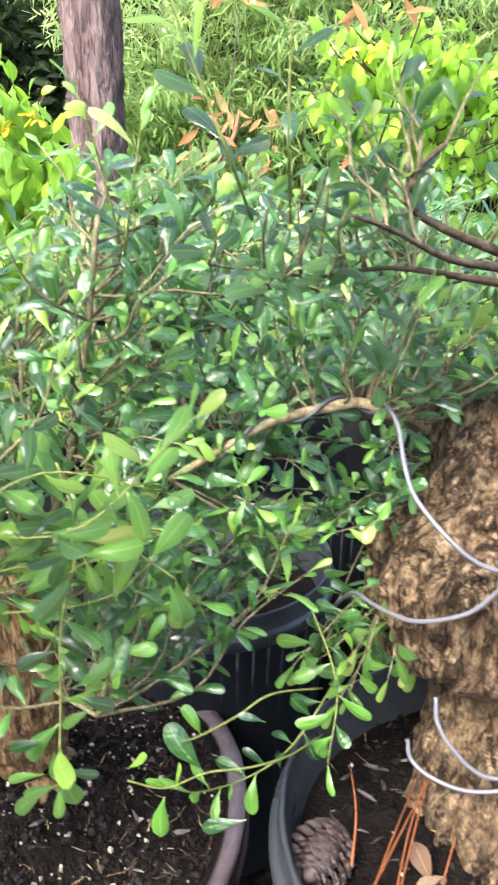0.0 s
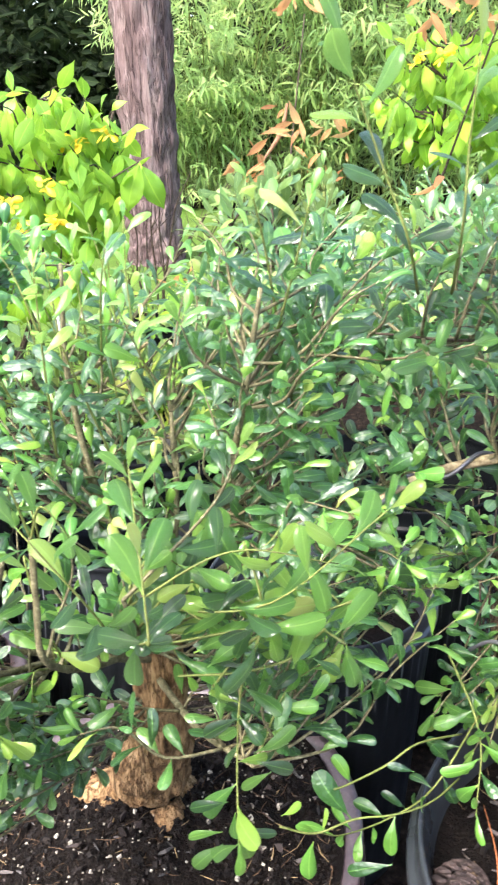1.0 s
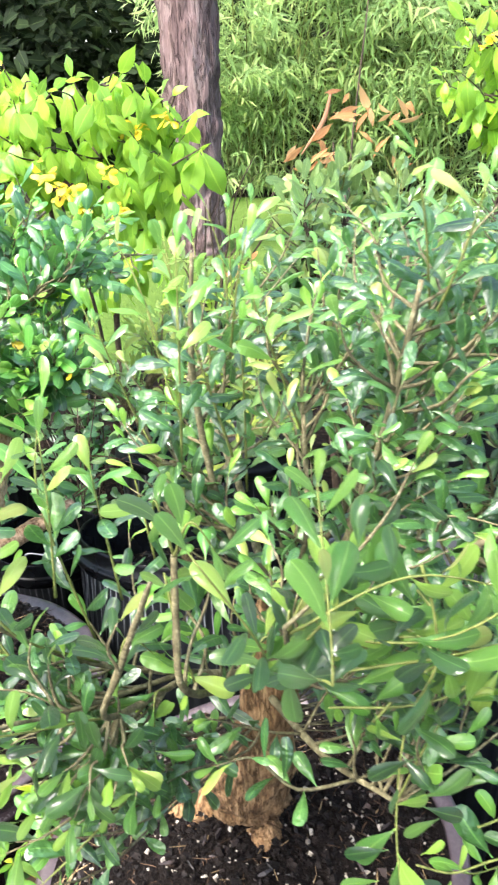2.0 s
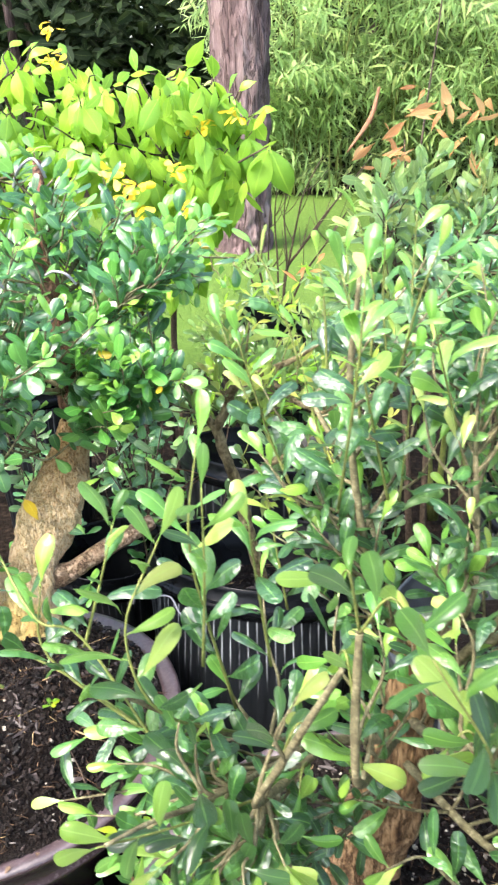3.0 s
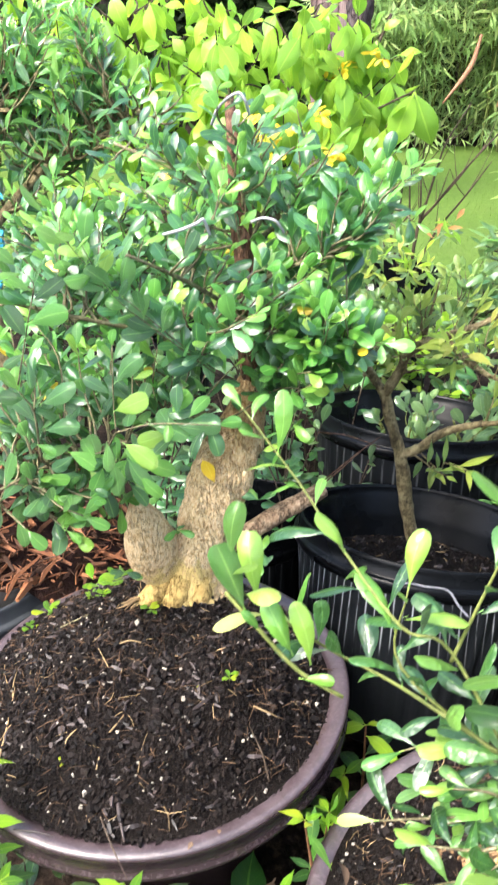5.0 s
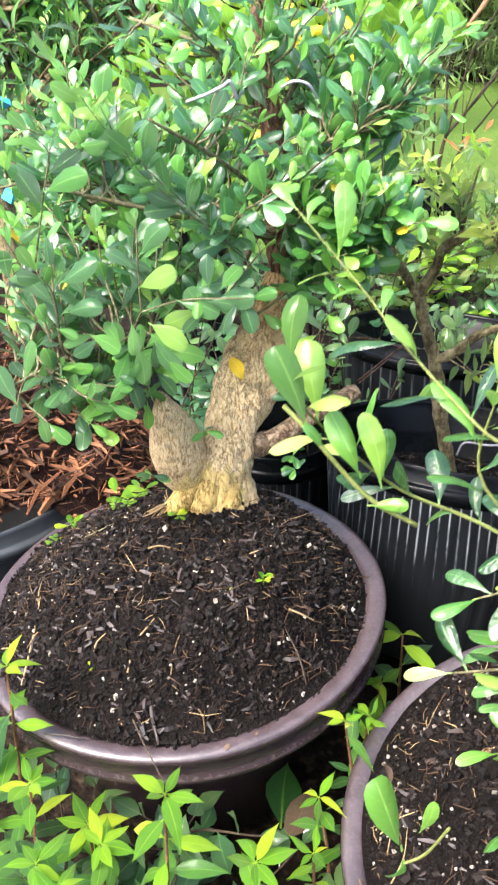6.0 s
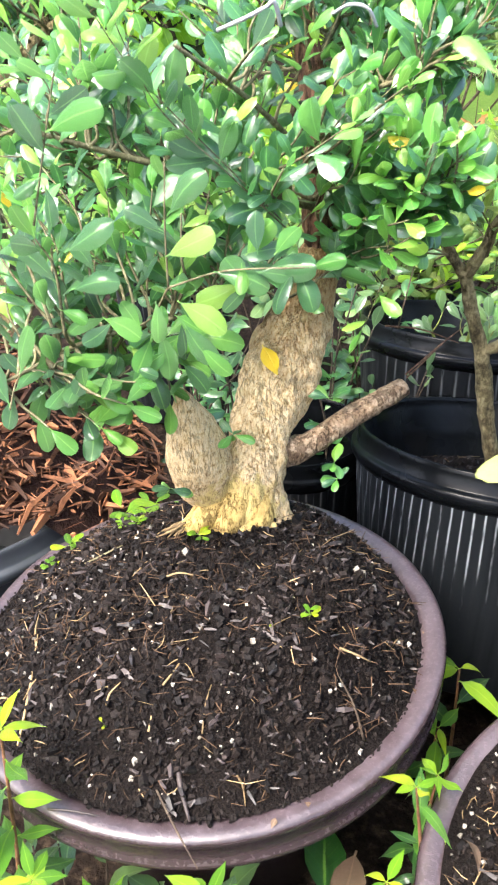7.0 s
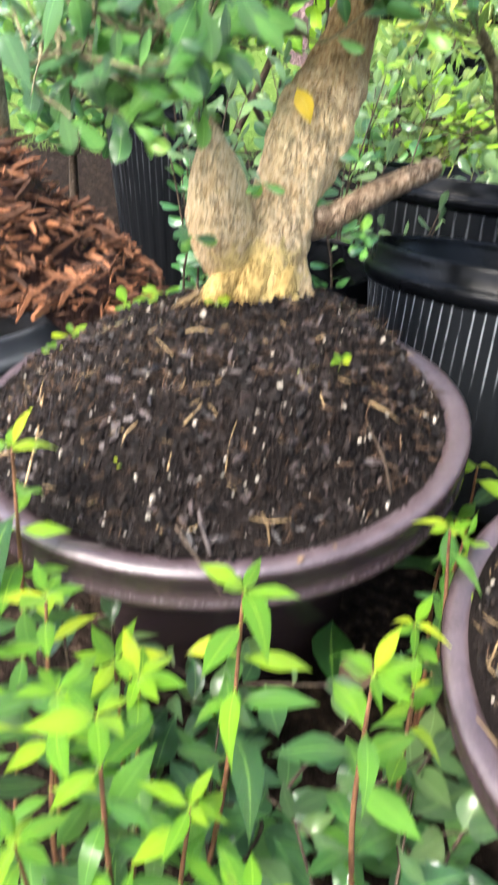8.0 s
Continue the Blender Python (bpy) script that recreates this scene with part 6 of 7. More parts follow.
# Trees with lance leaves behind the pots.
shrub("young_tree", (-1.29, 1.62, 0), [[(-1.29, 1.60, 0, 0.03), (-1.29, 1.60, 0.45, 0.027), (-1.285, 1.60, 0.75, 0.02), (-1.24, 1.62, 0.95, 0.01)], [(-1.285, 1.60, 0.72, 0.012), (-1.15, 1.65, 0.85, 0.008), (-0.98, 1.72, 0.93, 0.004)]],
    [((-1.16, 1.68, 0.93), (0.30, 0.2, 0.13), 2.0), ((-1.4, 1.7, 0.9), (0.25, 0.2, 0.2), 1.0), ((-1.1858, 1.7200, 1.0730), (0.13, 0.12, 0.08), 1.2), ((-1.1457, 1.7200, 0.9458), (0.12, 0.12, 0.08), 1.0)], 220, 0.062, (LEAF_C, LEAF_C_YOUNG), LANCE, 0.022, "young tree with grey trunk and lance leaves, blue tape tags", "tree", BARK_D, thick=0.003, young=0.15)
for c in ((-1.2335, 1.5700, 0.8035), (-1.2335, 1.5700, 0.7192), (-1.2514, 1.5700, 0.6425)):
    V, F = crumb(c, 0.018, 0.4)
    single("tape_tag", (V, F), TAG_BLUE, c, "small light-blue plastic tape tag on the grey trunk", "tag", "blue tags", smooth=False)

shrub("young_tree", (0.02, 1.95, 0), [[(0.02, 1.95, 0, 0.016), (0.0, 1.93, 0.4, 0.012), (-0.03, 1.92, 0.75, 0.006)], [(0.0, 1.93, 0.35, 0.009), (-0.15, 1.88, 0.6, 0.006), (-0.25, 1.85, 0.72, 0.004)], [(0.0, 1.93, 0.4, 0.009), (0.2, 1.9, 0.65, 0.006), (0.35, 1.85, 0.8, 0.004)]],
    [((0.0, 1.9, 0.72), (0.28, 0.2, 0.13), 2.0), ((0.32, 1.85, 0.75), (0.2, 0.2, 0.2), 1.3), ((-0.24, 1.8, 0.65), (0.1, 0.12, 0.1), 0.8)], 190, 0.06, (LEAF_C, LEAF_MID), LANCE, 0.022, "young tree with glossy pointed leaves near the lawn", "tree", TWIG_DARK, thick=0.003, young=0.25)
shrub("young_tree", (-0.12, 1.72, 0), [[(-0.12, 1.72, 0, 0.010), (-0.1679, 1.7500, 0.6340, .006), (-0.2165, 1.8000, 0.8689, .003)], [(-0.10, 1.72, 0, 0.008), (-0.1072, 1.7500, 0.6819, .005), (-0.1209, 1.8000, 0.8691, .003)]],
    [((-0.1913, 1.7800, 0.8075), (0.11, 0.12, 0.10), 1.5), ((-0.1179, 1.7500, 0.6816), (0.14, 0.12, 0.12), 1.5), ((-0.2045, 1.7500, 0.6796), (0.08, 0.10, 0.08), 0.8)], 70, 0.075, (LEAF_MID, LEAF_D), LANCE, 0.03, "young tree with arching pointed yellow-green leaves", "tree", TWIG_DARK, thick=0.0022, young=0.4)
shrub("young_tree", (-0.05, 2.05, 0), [[(-0.05, 2.05, 0, 0.011), (-0.10, 2.03, 0.5, 0.007), (-0.14, 2.0, 0.84, 0.003)], [(-0.04, 2.05, 0, 0.010), (-0.02, 2.02, 0.5, 0.006), (0.0, 2.0, 0.88, 0.003)]],
    [((-0.181, 2.0, 0.845), (0.09, 0.09, 0.06), 1.1), ((-0.055, 2.0, 0.875), (0.11, 0.09, 0.07), 1.4), ((-0.103, 2.0, 0.78), (0.13, 0.10, 0.07), 1.4), ((0.03, 2.0, 0.80), (0.11, 0.10, 0.08), 1.2)], 75, 0.060, (LEAF_MID, LEAF_D), OVAL, 0.028, "young yellow-green tree standing before the lawn", "tree", TWIG_GREEN, thick=0.002, young=0.35)
shrub("low_weed", (-0.46, 2.22, 0), [[(-0.46, 2.22, 0, 0.006), (-0.47, 2.2, 0.2, 0.004), (-0.50, 2.18, 0.36, 0.002)], [(-0.45, 2.22, 0, 0.006), (-0.40, 2.2, 0.2, 0.004), (-0.36, 2.18, 0.36, 0.002)]], [((-0.6253, 2.2500, 0.4528), (0.10, 0.08, 0.06), 1.0), ((-0.4983, 2.2000, 0.3885), (0.12, 0.08, 0.06), 1.0), ((-0.3283, 2.2500, 0.4655), (0.10, 0.08, 0.07), 1.0), ((-0.2158, 2.3000, 0.5163), (0.10, 0.08, 0.08), 0.8), ((-0.4097, 2.2000, 0.3852), (0.10, 0.08, 0.06), 1.0)], 120, 0.055, (LEAF_MID, LEAF_D), OVAL, 0.025, "leafy weed standing before the small black pot", "weed", TWIG_DARK, thick=0.002)
shrub("low_weed", (-0.62, 2.1, 0), [[(-0.62, 2.1, 0, 0.006), (-0.6, 2.1, 0.25, 0.004), (-0.6, 2.08, 0.42, 0.002)]], [((-0.56, 2.05, 0.36), (0.18, 0.12, 0.12), 1.0), ((-0.38, 2.1, 0.32), (0.14, 0.12, 0.12), 1.0)], 60, 0.05, (LEAF_D, LEAF_G), OVAL, 0.025, "low yellow-green weed beside the small black pot", "weed", TWIG_DARK, thick=0.002)

shrub("young_tree", (0.0, 1.5, 0), [[(0.0, 1.5, 0, 0.014), (-0.02, 1.48, 0.4, 0.010), (-0.06, 1.45, 0.8, 0.005)], [(-0.01, 1.49, 0.35, 0.008), (0.14, 1.45, 0.6, 0.005), (0.28, 1.4, 0.8, 0.003)]],
    [((-0.03, 1.42, 0.72), (0.18, 0.16, 0.16), 2.0), ((0.22, 1.4, 0.78), (0.18, 0.16, 0.2), 1.8)], 150, 0.045, (LEAF_C, LEAF_MID), OVAL, 0.018, "leafy young tree filling the gap behind the bush", "tree", TWIG, thick=0.0022, young=0.3)
shrub("low_shrub", (-1.35, 2.05, 0), [[(-1.35, 2.05, 0, 0.012), (-1.33, 2.05, 0.3, 0.009), (-1.3, 2.03, 0.6, 0.004)]], [((-1.25, 2.0, 0.55), (0.4, 0.18, 0.25), 2.0)], 110, 0.055, (LEAF_C, LEAF_C_YOUNG), OVAL, 0.022, "dark green low shrub under the lime shrub", "shrub", TWIG_DARK, thick=0.0025)
shrub("low_shrub", (0.55, 2.2, 0), [[(0.55, 2.2, 0, 0.012), (0.53, 2.2, 0.3, 0.009), (0.5, 2.2, 0.6, 0.004)]], [((0.5, 2.2, 0.6), (0.4, 0.25, 0.3), 2.0)], 130, 0.06, (LEAF_C, LEAF_MID), OVAL, 0.024, "bright green low shrub before the lawn", "shrub", TWIG_DARK, thick=0.0025, young=0.4)

for x, y in ((-0.36, 1.66), (-0.45, 1.70), (-0.30, 1.74)):
    shrub("pot_weed", (x, y, 0.24), [[(x, y, 0.225, 0.004), (x + 0.01, y - 0.01, 0.30, 0.003), (x + 0.02, y - 0.02, 0.37, 0.002)], [(x, y, 0.225, 0.004), (x - 0.03, y, 0.29, 0.003), (x - 0.05, y - 0.01, 0.34, 0.002)]], [((x, y - 0.01, 0.355), (0.08, 0.07, 0.045), 1.0)], 9, 0.046, (LEAF_MID, LEAF_MID), OVAL, 0.022, "leafy green weed growing in the wide black pot", "weed", TWIG_GREEN, "weeds in the wide pot", 60, 0.0016)

# Bare dark stems in the small black pot.
bare = thing("bare_shrub", (-0.46, 2.45, 0.40), "thin dark almost leafless shrub in small black pot", "shrub")
for rows in ([(-0.4789, 2.4500, 0.4472, .0050), (-0.4679, 2.4500, 0.5784, .0044), (-0.4246, 2.4400, 0.6446, .0036), (-0.3691, 2.4300, 0.7233, .0028), (-0.2957, 2.4200, 0.8130, .0020), (-0.2333, 2.4000, 0.8920, .0014)],
             [(-0.4714, 2.4500, 0.5543, .0034), (-0.4458, 2.4400, 0.6672, .0032), (-0.4298, 2.4300, 0.7373, .0028), (-0.4115, 2.4200, 0.8049, .0022), (-0.3601, 2.4000, 0.8987, .0014)],
             [(-0.4246, 2.4400, 0.6446, .0024), (-0.3754, 2.4500, 0.7047, .0022), (-0.3211, 2.4600, 0.7782, .0018), (-0.2544, 2.4600, 0.8508, .0012)],
             [(-0.5096, 2.4500, 0.4460, .0036), (-0.5475, 2.4500, 0.5923, .0028), (-0.5406, 2.4500, 0.7019, .0022), (-0.5502, 2.4500, 0.7922, .0014)],
             [(-0.5053, 2.4600, 0.4432, .0034), (-0.5210, 2.4700, 0.5723, .0028), (-0.5175, 2.4800, 0.6969, .0020), (-0.5103, 2.4800, 0.7808, .0012)],
             [(-0.4950, 2.4600, 0.4430, .0036), (-0.4930, 2.4600, 0.5900, .0030), (-0.5000, 2.4700, 0.7300, .0022), (-0.4880, 2.4800, 0.8400, .0012)],
             [(-0.4850, 2.4400, 0.4430, .0036), (-0.4650, 2.4400, 0.6000, .0030), (-0.4700, 2.4400, 0.7400, .0022), (-0.4560, 2.4400, 0.8600, .0012)],
             [(-0.4700, 2.4700, 0.4430, .0038), (-0.4200, 2.4700, 0.5600, .0034), (-0.3500, 2.4700, 0.6600, .0026), (-0.2900, 2.4800, 0.7500, .0016)],
             [(-0.5183, 2.4600, 0.4427, .0030), (-0.5796, 2.4600, 0.5730, .0024), (-0.5904, 2.4600, 0.6682, .0016), (-0.5776, 2.4600, 0.7605, .0010)]):
    limb(bare, rows, TWIG_DARK, 7, "stem", 0.15, 60.0)
    for s in range(3):
        a = np.array(rows[random.randrange(1, len(rows) - 1)])[:3]
        e = a + (rnd(-0.05, 0.07), rnd(-0.03, 0.03), rnd(0.05, 0.12))
        limb(bare, [(*a, 0.0016), (*((a + e) / 2 - (0, 0, 0.008)), 0.0012), (*e, 0.0007)], TWIG_DARK, 5, "side_stem")
leaves_n = []
for c in ((-0.4816, 2.3600, 0.4733), (-0.5518, 2.3400, 0.5242), (-0.5079, 2.3600, 0.5440), (-0.5863, 2.3000, 0.5182), (-0.4197, 2.3400, 0.4815), (-0.5208, 2.4000, 0.6044), (-0.5722, 2.3600, 0.6275), (-0.3889, 2.3600, 0.5864)):
    rosette(c, 7, 0.05, leaves_n, (LEAF_D, LEAF_MID))
for c, m in (((-0.6100, 2.3000, 0.5485), LEAF_D), ((-0.5722, 2.3000, 0.5575), LEAF_D), ((-0.4025, 2.3000, 0.5856), LEAF_ORANGE), ((-0.3826, 2.3000, 0.6160), LEAF_ORANGE)):
    rosette(c, 5, 0.055, leaves_n, (m, LEAF_G), -0.1, 1)
for dx, dz in ((-0.05, 0.0), (0.0, 0.015), (0.05, 0.0), (0.09, -0.02), (-0.02, -0.04), (0.04, -0.045)):
    rosette((-0.525 + dx, 2.250, 0.544 + dz), 6, 0.05, leaves_n, (LEAF_D_YOUNG, LEAF_G), -0.1, 1)
emit_leaves(bare, leaves_n, NARROW, lambda p: p[1])

# Copper-leaved plant.
copper = thing("copper_shrub", (-0.05, 2.6, 0), "slender shrub with drooping copper-orange new leaves", "shrub")
leaves_o = []
for rows in ([(-0.05, 2.6, 0, 0.006), (-0.11, 2.6, 0.5, 0.004), (-0.14, 2.58, 0.92, 0.002)], [(-0.05, 2.62, 0, 0.006), (-0.09, 2.75, 0.7, 0.004), (-0.03, 2.9, 1.32, 0.002)], [(-0.03, 2.6, 0, 0.006), (0.28, 2.4, 0.7, 0.004), (0.40, 2.05, 1.26, 0.002)]):
    limb(copper, rows, TWIG_DARK, 7, "stem")
for c, count in (((-0.1501, 2.5000, 1.0201), 4), ((-0.1987, 2.6000, 0.8979), 8), ((-0.0200, 2.9000, 1.3506), 12), ((0.2715, 2.0000, 1.2684), 14), ((-0.2079, 2.5000, 0.9359), 4), ((-0.0115, 2.5000, 1.0234), 6), ((0.2335, 1.4000, 0.9183), 3), ((-0.017, 2.3, 1.040), 6), ((-0.09, 2.3, 0.915), 4), ((0.02, 2.3, 0.90), 5)):
    for k in range(count):
        a = rnd(0, 6.28)
        p = np.array(c) + np.random.uniform(-0.08, 0.08, 3) * (1, 1, 0.6)
        leaves_o.append((leaf_pose(p, (math.cos(a) * 0.9, math.sin(a) * 0.6, rnd(-1.2, 0.2)), rnd(0.04, 0.10), (0, -1, 0.2), 0.9), LEAF_ORANGE))
emit_leaves(copper, leaves_o, NARROW, lambda p: p[1])

# Tree trunk on the lawn.
far = thing("tree", (-1.29, 7.3, -0.28), "tall tree with straight purple-grey furrowed trunk", "tree")
part("trunk", tube(spline([(-1.29, 7.3, -0.40, 0.33), (-1.29, 7.3, -0.20, 0.265), (-1.29, 7.3, 0.4, 0.25), (-1.27, 7.3, 1.6, 0.245), (-1.26, 7.3, 3.5, 0.22), (-1.24, 7.3, 6.0, 0.17)], 16), 60, 0.10, 6.0, True, 0.22), BARK_FAR, far)
tops, top_twigs = [], []
crown(np.array([(-1.25, 7.3, z, 0.1) for z in np.arange(4, 6.2, 0.1)]), [((-1.25, 7.3, 5.8), (2.2, 2.2, 1.2), 1.0)], 160, tops, top_twigs, 0.12, (LEAF_FAR_SHADED, LEAF_BAMBOO), 0.08, thick=0.012)
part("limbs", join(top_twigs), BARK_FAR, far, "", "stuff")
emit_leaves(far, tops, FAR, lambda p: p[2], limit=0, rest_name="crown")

# Bamboo thicket.
culms, bleaves = [], []
for k in range(130):
    x, y = rnd(-1.9, 4.2), rnd(10.6, 12.2)
    h, lx, ly = rnd(1.2, 3.8), rnd(-0.9, 0.9), rnd(-1.2, 0.1)
    path = spline([(x, y, -0.35, 0.012), (x + lx * 0.15, y + ly * 0.1, h * 0.4 - 0.15, 0.010), (x + lx * 0.5, y + ly * 0.45, h * 0.8 - 0.2, 0.007), (x + lx, y + ly, h * rnd(0.85, 1.0) - 0.2, 0.003)], 6)
    culms.append(tube(path, 5))
    for s in range(24):
        q = path[random.randrange(1, len(path))]
        t0 = np.array(q[:3])
        d = np.array((rnd(-1, 1), rnd(-1, 0.4), rnd(0.0, 0.7)))
        end = t0 + d * rnd(0.25, 0.6)
        spray = spline([(*t0, 0.003), (*(t0 + d * 0.25), 0.002), (*(end - (0, 0, 0.12)), 0.001)], 4)
        culms.append(tube(spray, 3))
        twig_leaves(spray, bleaves, 0.24, (LEAF_BAMBOO, LEAF_BAMBOO), 0.05, 0.15, 0.8, 0.0, 0.3, 1, 0.7, 0.45)
grove = thing("bamboo_thicket", (1.0, 11.0, -0.3), "dense arching green bamboo thicket at the lawn's far edge", "bamboo", "", "stuff")
part("culms", join(culms), TWIG_GREEN, grove, "", "stuff")
emit_leaves(grove, bleaves, REED, lambda p: p[1], limit=0)

sheath = [(-0.108, 10.200, 0.946, 0.016), (-0.196, 10.150, 0.626, 0.030), (-0.457, 10.100, 0.263, 0.008)]
V_, F_ = tube(spline(sheath, 8), 8, 0.15, 9.0)
single("dead_sheath", (V_, F_), SHEATH, sheath[0][:3], "long dry copper-brown sheath hanging in the bamboo", "leaf")

# Dark woods; the shade under their canopy is already in the leaf colour.
wood = thing("woods", (-2, 15, 0), "dark shaded woods closing the garden", "woods", "", "stuff")
boles = []
for k in range(40):
    x, y, r = rnd(-9, 9), rnd(13.5, 20), rnd(0.06, 0.2)
    boles.append(tube([(x, y, -0.6, r), (x + rnd(-.2, .2), y, 4, r * 0.85), (x + rnd(-.4, .4), y, 9, r * 0.5)], 8))
part("boles", join(boles), BARK_FAR, wood, "", "stuff")
far_leaves = []
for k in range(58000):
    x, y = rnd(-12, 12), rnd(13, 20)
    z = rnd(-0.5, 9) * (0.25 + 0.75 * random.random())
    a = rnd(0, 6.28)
    far_leaves.append((leaf_pose((x, y, z), (math.cos(a), math.sin(a), rnd(-0.9, 0.3)), rnd(0.17, 0.42), (0, -0.7, 0.6), 0.8), LEAF_FAR_SHADED))
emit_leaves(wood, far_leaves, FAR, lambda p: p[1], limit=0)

# Leaves added out of view on the sides and behind, to block low sky light.
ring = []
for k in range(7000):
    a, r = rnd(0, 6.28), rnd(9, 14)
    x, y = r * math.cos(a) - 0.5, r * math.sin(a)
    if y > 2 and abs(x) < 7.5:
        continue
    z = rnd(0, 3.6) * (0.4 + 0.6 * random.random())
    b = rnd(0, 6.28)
    ring.append((leaf_pose((x, y, z), (math.cos(b), math.sin(b), rnd(-0.9, 0.3)), rnd(0.4, 0.9), (0, 0, 1), 0.9), LEAF_FAR_SHADED))
sky_screen = thing("woods", (-0.5, -10, 0), "unseen ring of dark leaves added to cut low sky light", "woods", "", "stuff")
emit_leaves(sky_screen, ring, FAR, lambda p: p[1], limit=0)

# Grass on the lawn.
blades = []
for k in range(22000):
    x, y = rnd(-2.6, 2.2), 3.1 + 7.2 * random.random() ** 1.5
    a = rnd(0, 6.28)
    blades.append((leaf_pose((x, y, -0.025 + fall(y)), (math.cos(a) * 0.6, math.sin(a) * 0.6, 1.0), rnd(0.02, 0.045), (0, -1, 0.3), 0.6), GRASS))
lawn = thing("grass", (0, 5, 0), "short bright green lawn grass", "grass", "", "stuff")
emit_leaves(lawn, blades, BLADE[:2], lambda p: p[1], limit=0, rest_name="blades")


# ---- litter and small things ----
def pine_cone(at, size):
    ob = thing("pine_cone", at, "brown dry pine cone lying on the soil", "cone")
    axis = Euler((radians(70), radians(20), radians(-30))).to_matrix()
    c = Vector(at)
    core = [(*(c + axis @ Vector((0, 0, size * (s - 0.5)))), size * 0.22 * math.sin(math.pi * (0.12 + 0.82 * s))) for s in np.linspace(0, 1, 9)]
    part("core", tube(core, 10), CONE, ob)
    V = [(-0.5, 0, 0), (0.5, 0, 0), (0.62, 0.75, 0.05), (0.0, 1.15, 0.2), (-0.62, 0.75, 0.05), (0, 0.7, 0.32)]
    F = [(0, 1, 5), (1, 2, 5), (2, 3, 5), (3, 4, 5), (4, 0, 5), (0, 4, 3, 2, 1)]
    me = make_mesh("scale", V, F, CONE, smooth=False)
    for k in range(150):
        s = (k + 0.5) / 150
        a = k * 2.39996
        r = size * 0.30 * math.sin(math.pi * (0.14 + 0.80 * s)) ** 0.8
        out = Vector((math.cos(a), math.sin(a), 0.55))
        z = Vector((0, 0, 1))
        y = out.normalized()
        x = y.cross(z).normalized()
        n = x.cross(y)
        f = size * 0.105 * (1.1 - 0.5 * abs(s - 0.45))
        m = Matrix((( x.x * f, y.x * f, n.x * f, math.cos(a) * r), (x.y * f, y.y * f, n.y * f, math.sin(a) * r), (x.z * f, y.z * f, n.z * f, size * (s - 0.5)), (0, 0, 0, 1)))
        sc = new("scale", me)
        sc.parent = ob
        sc.matrix_basis = axis.to_4x4() @ m


pine_cone((0.060, 0.488, 0.466), 0.072)


def stick(a, b, r, mat, label, name="dead_twig", category="twig", group="dead twigs on the soil", sag=0.004):
    a, b = Vector(a), Vector(b)
    m = (a + b) / 2 + Vector((rnd(-1, 1) * sag, rnd(-1, 1) * sag, rnd(0, 1) * sag))
    path = spline([(*a, r), (*m, r * 0.9), (*b, r * 0.5)], 5)
    return single(name, tube(path, 6, 0.15, 120.0), mat, tuple(a), label, category, group)


for x, y, dx, dy, z in ((0.075, 0.41, 0.10, 0.16, 0.475), (0.085, 0.42, 0.075, 0.15, 0.48), (0.10, 0.40, 0.07, 0.17, 0.47), (0.11, 0.43, 0.05, 0.12, 0.468), (0.09, 0.40, 0.16, 0.05, 0.466), (0.10, 0.46, 0.15, -0.04, 0.466), (0.08, 0.45, 0.01, 0.10, 0.50), (0.12, 0.42, 0.14, 0.02, 0.465), (0.13, 0.40, 0.06, 0.13, 0.47)):
    stick((x, y, z), (x + dx, y + dy, z + rnd(0.0, 0.03)), 0.0009, NEEDLE, "fallen red-brown pine needle", "pine_needle", "needle", "pine needles")


def flat_leaf(at, size, mat, label, name="dead_leaf", group="fallen leaves"):
    V, F, U = BROAD[random.randrange(len(BROAD))]
    a = rnd(0, 6.28)
    m = leaf_pose(at, (math.cos(a), math.sin(a), rnd(-0.1, 0.25)), size, (0, 0, 1), 0.5)
    single(name, (np.asarray(V) @ m[:3, :3].T + m[:3, 3], F), mat, at, label, "leaf", group, "", U)


for k in range(12):
    flat_leaf((rnd(0.06, 0.16), rnd(0.38, 0.50), rnd(0.462, 0.472)), rnd(0.02, 0.04), LEAF_DEAD, "dry grey-brown fallen leaf")


def on_soil_c(x, y, lift=0.002):
    p = on_c(x - POT_C[0], y - POT_C[1])
    return (p[0], p[1], p[2] + lift)


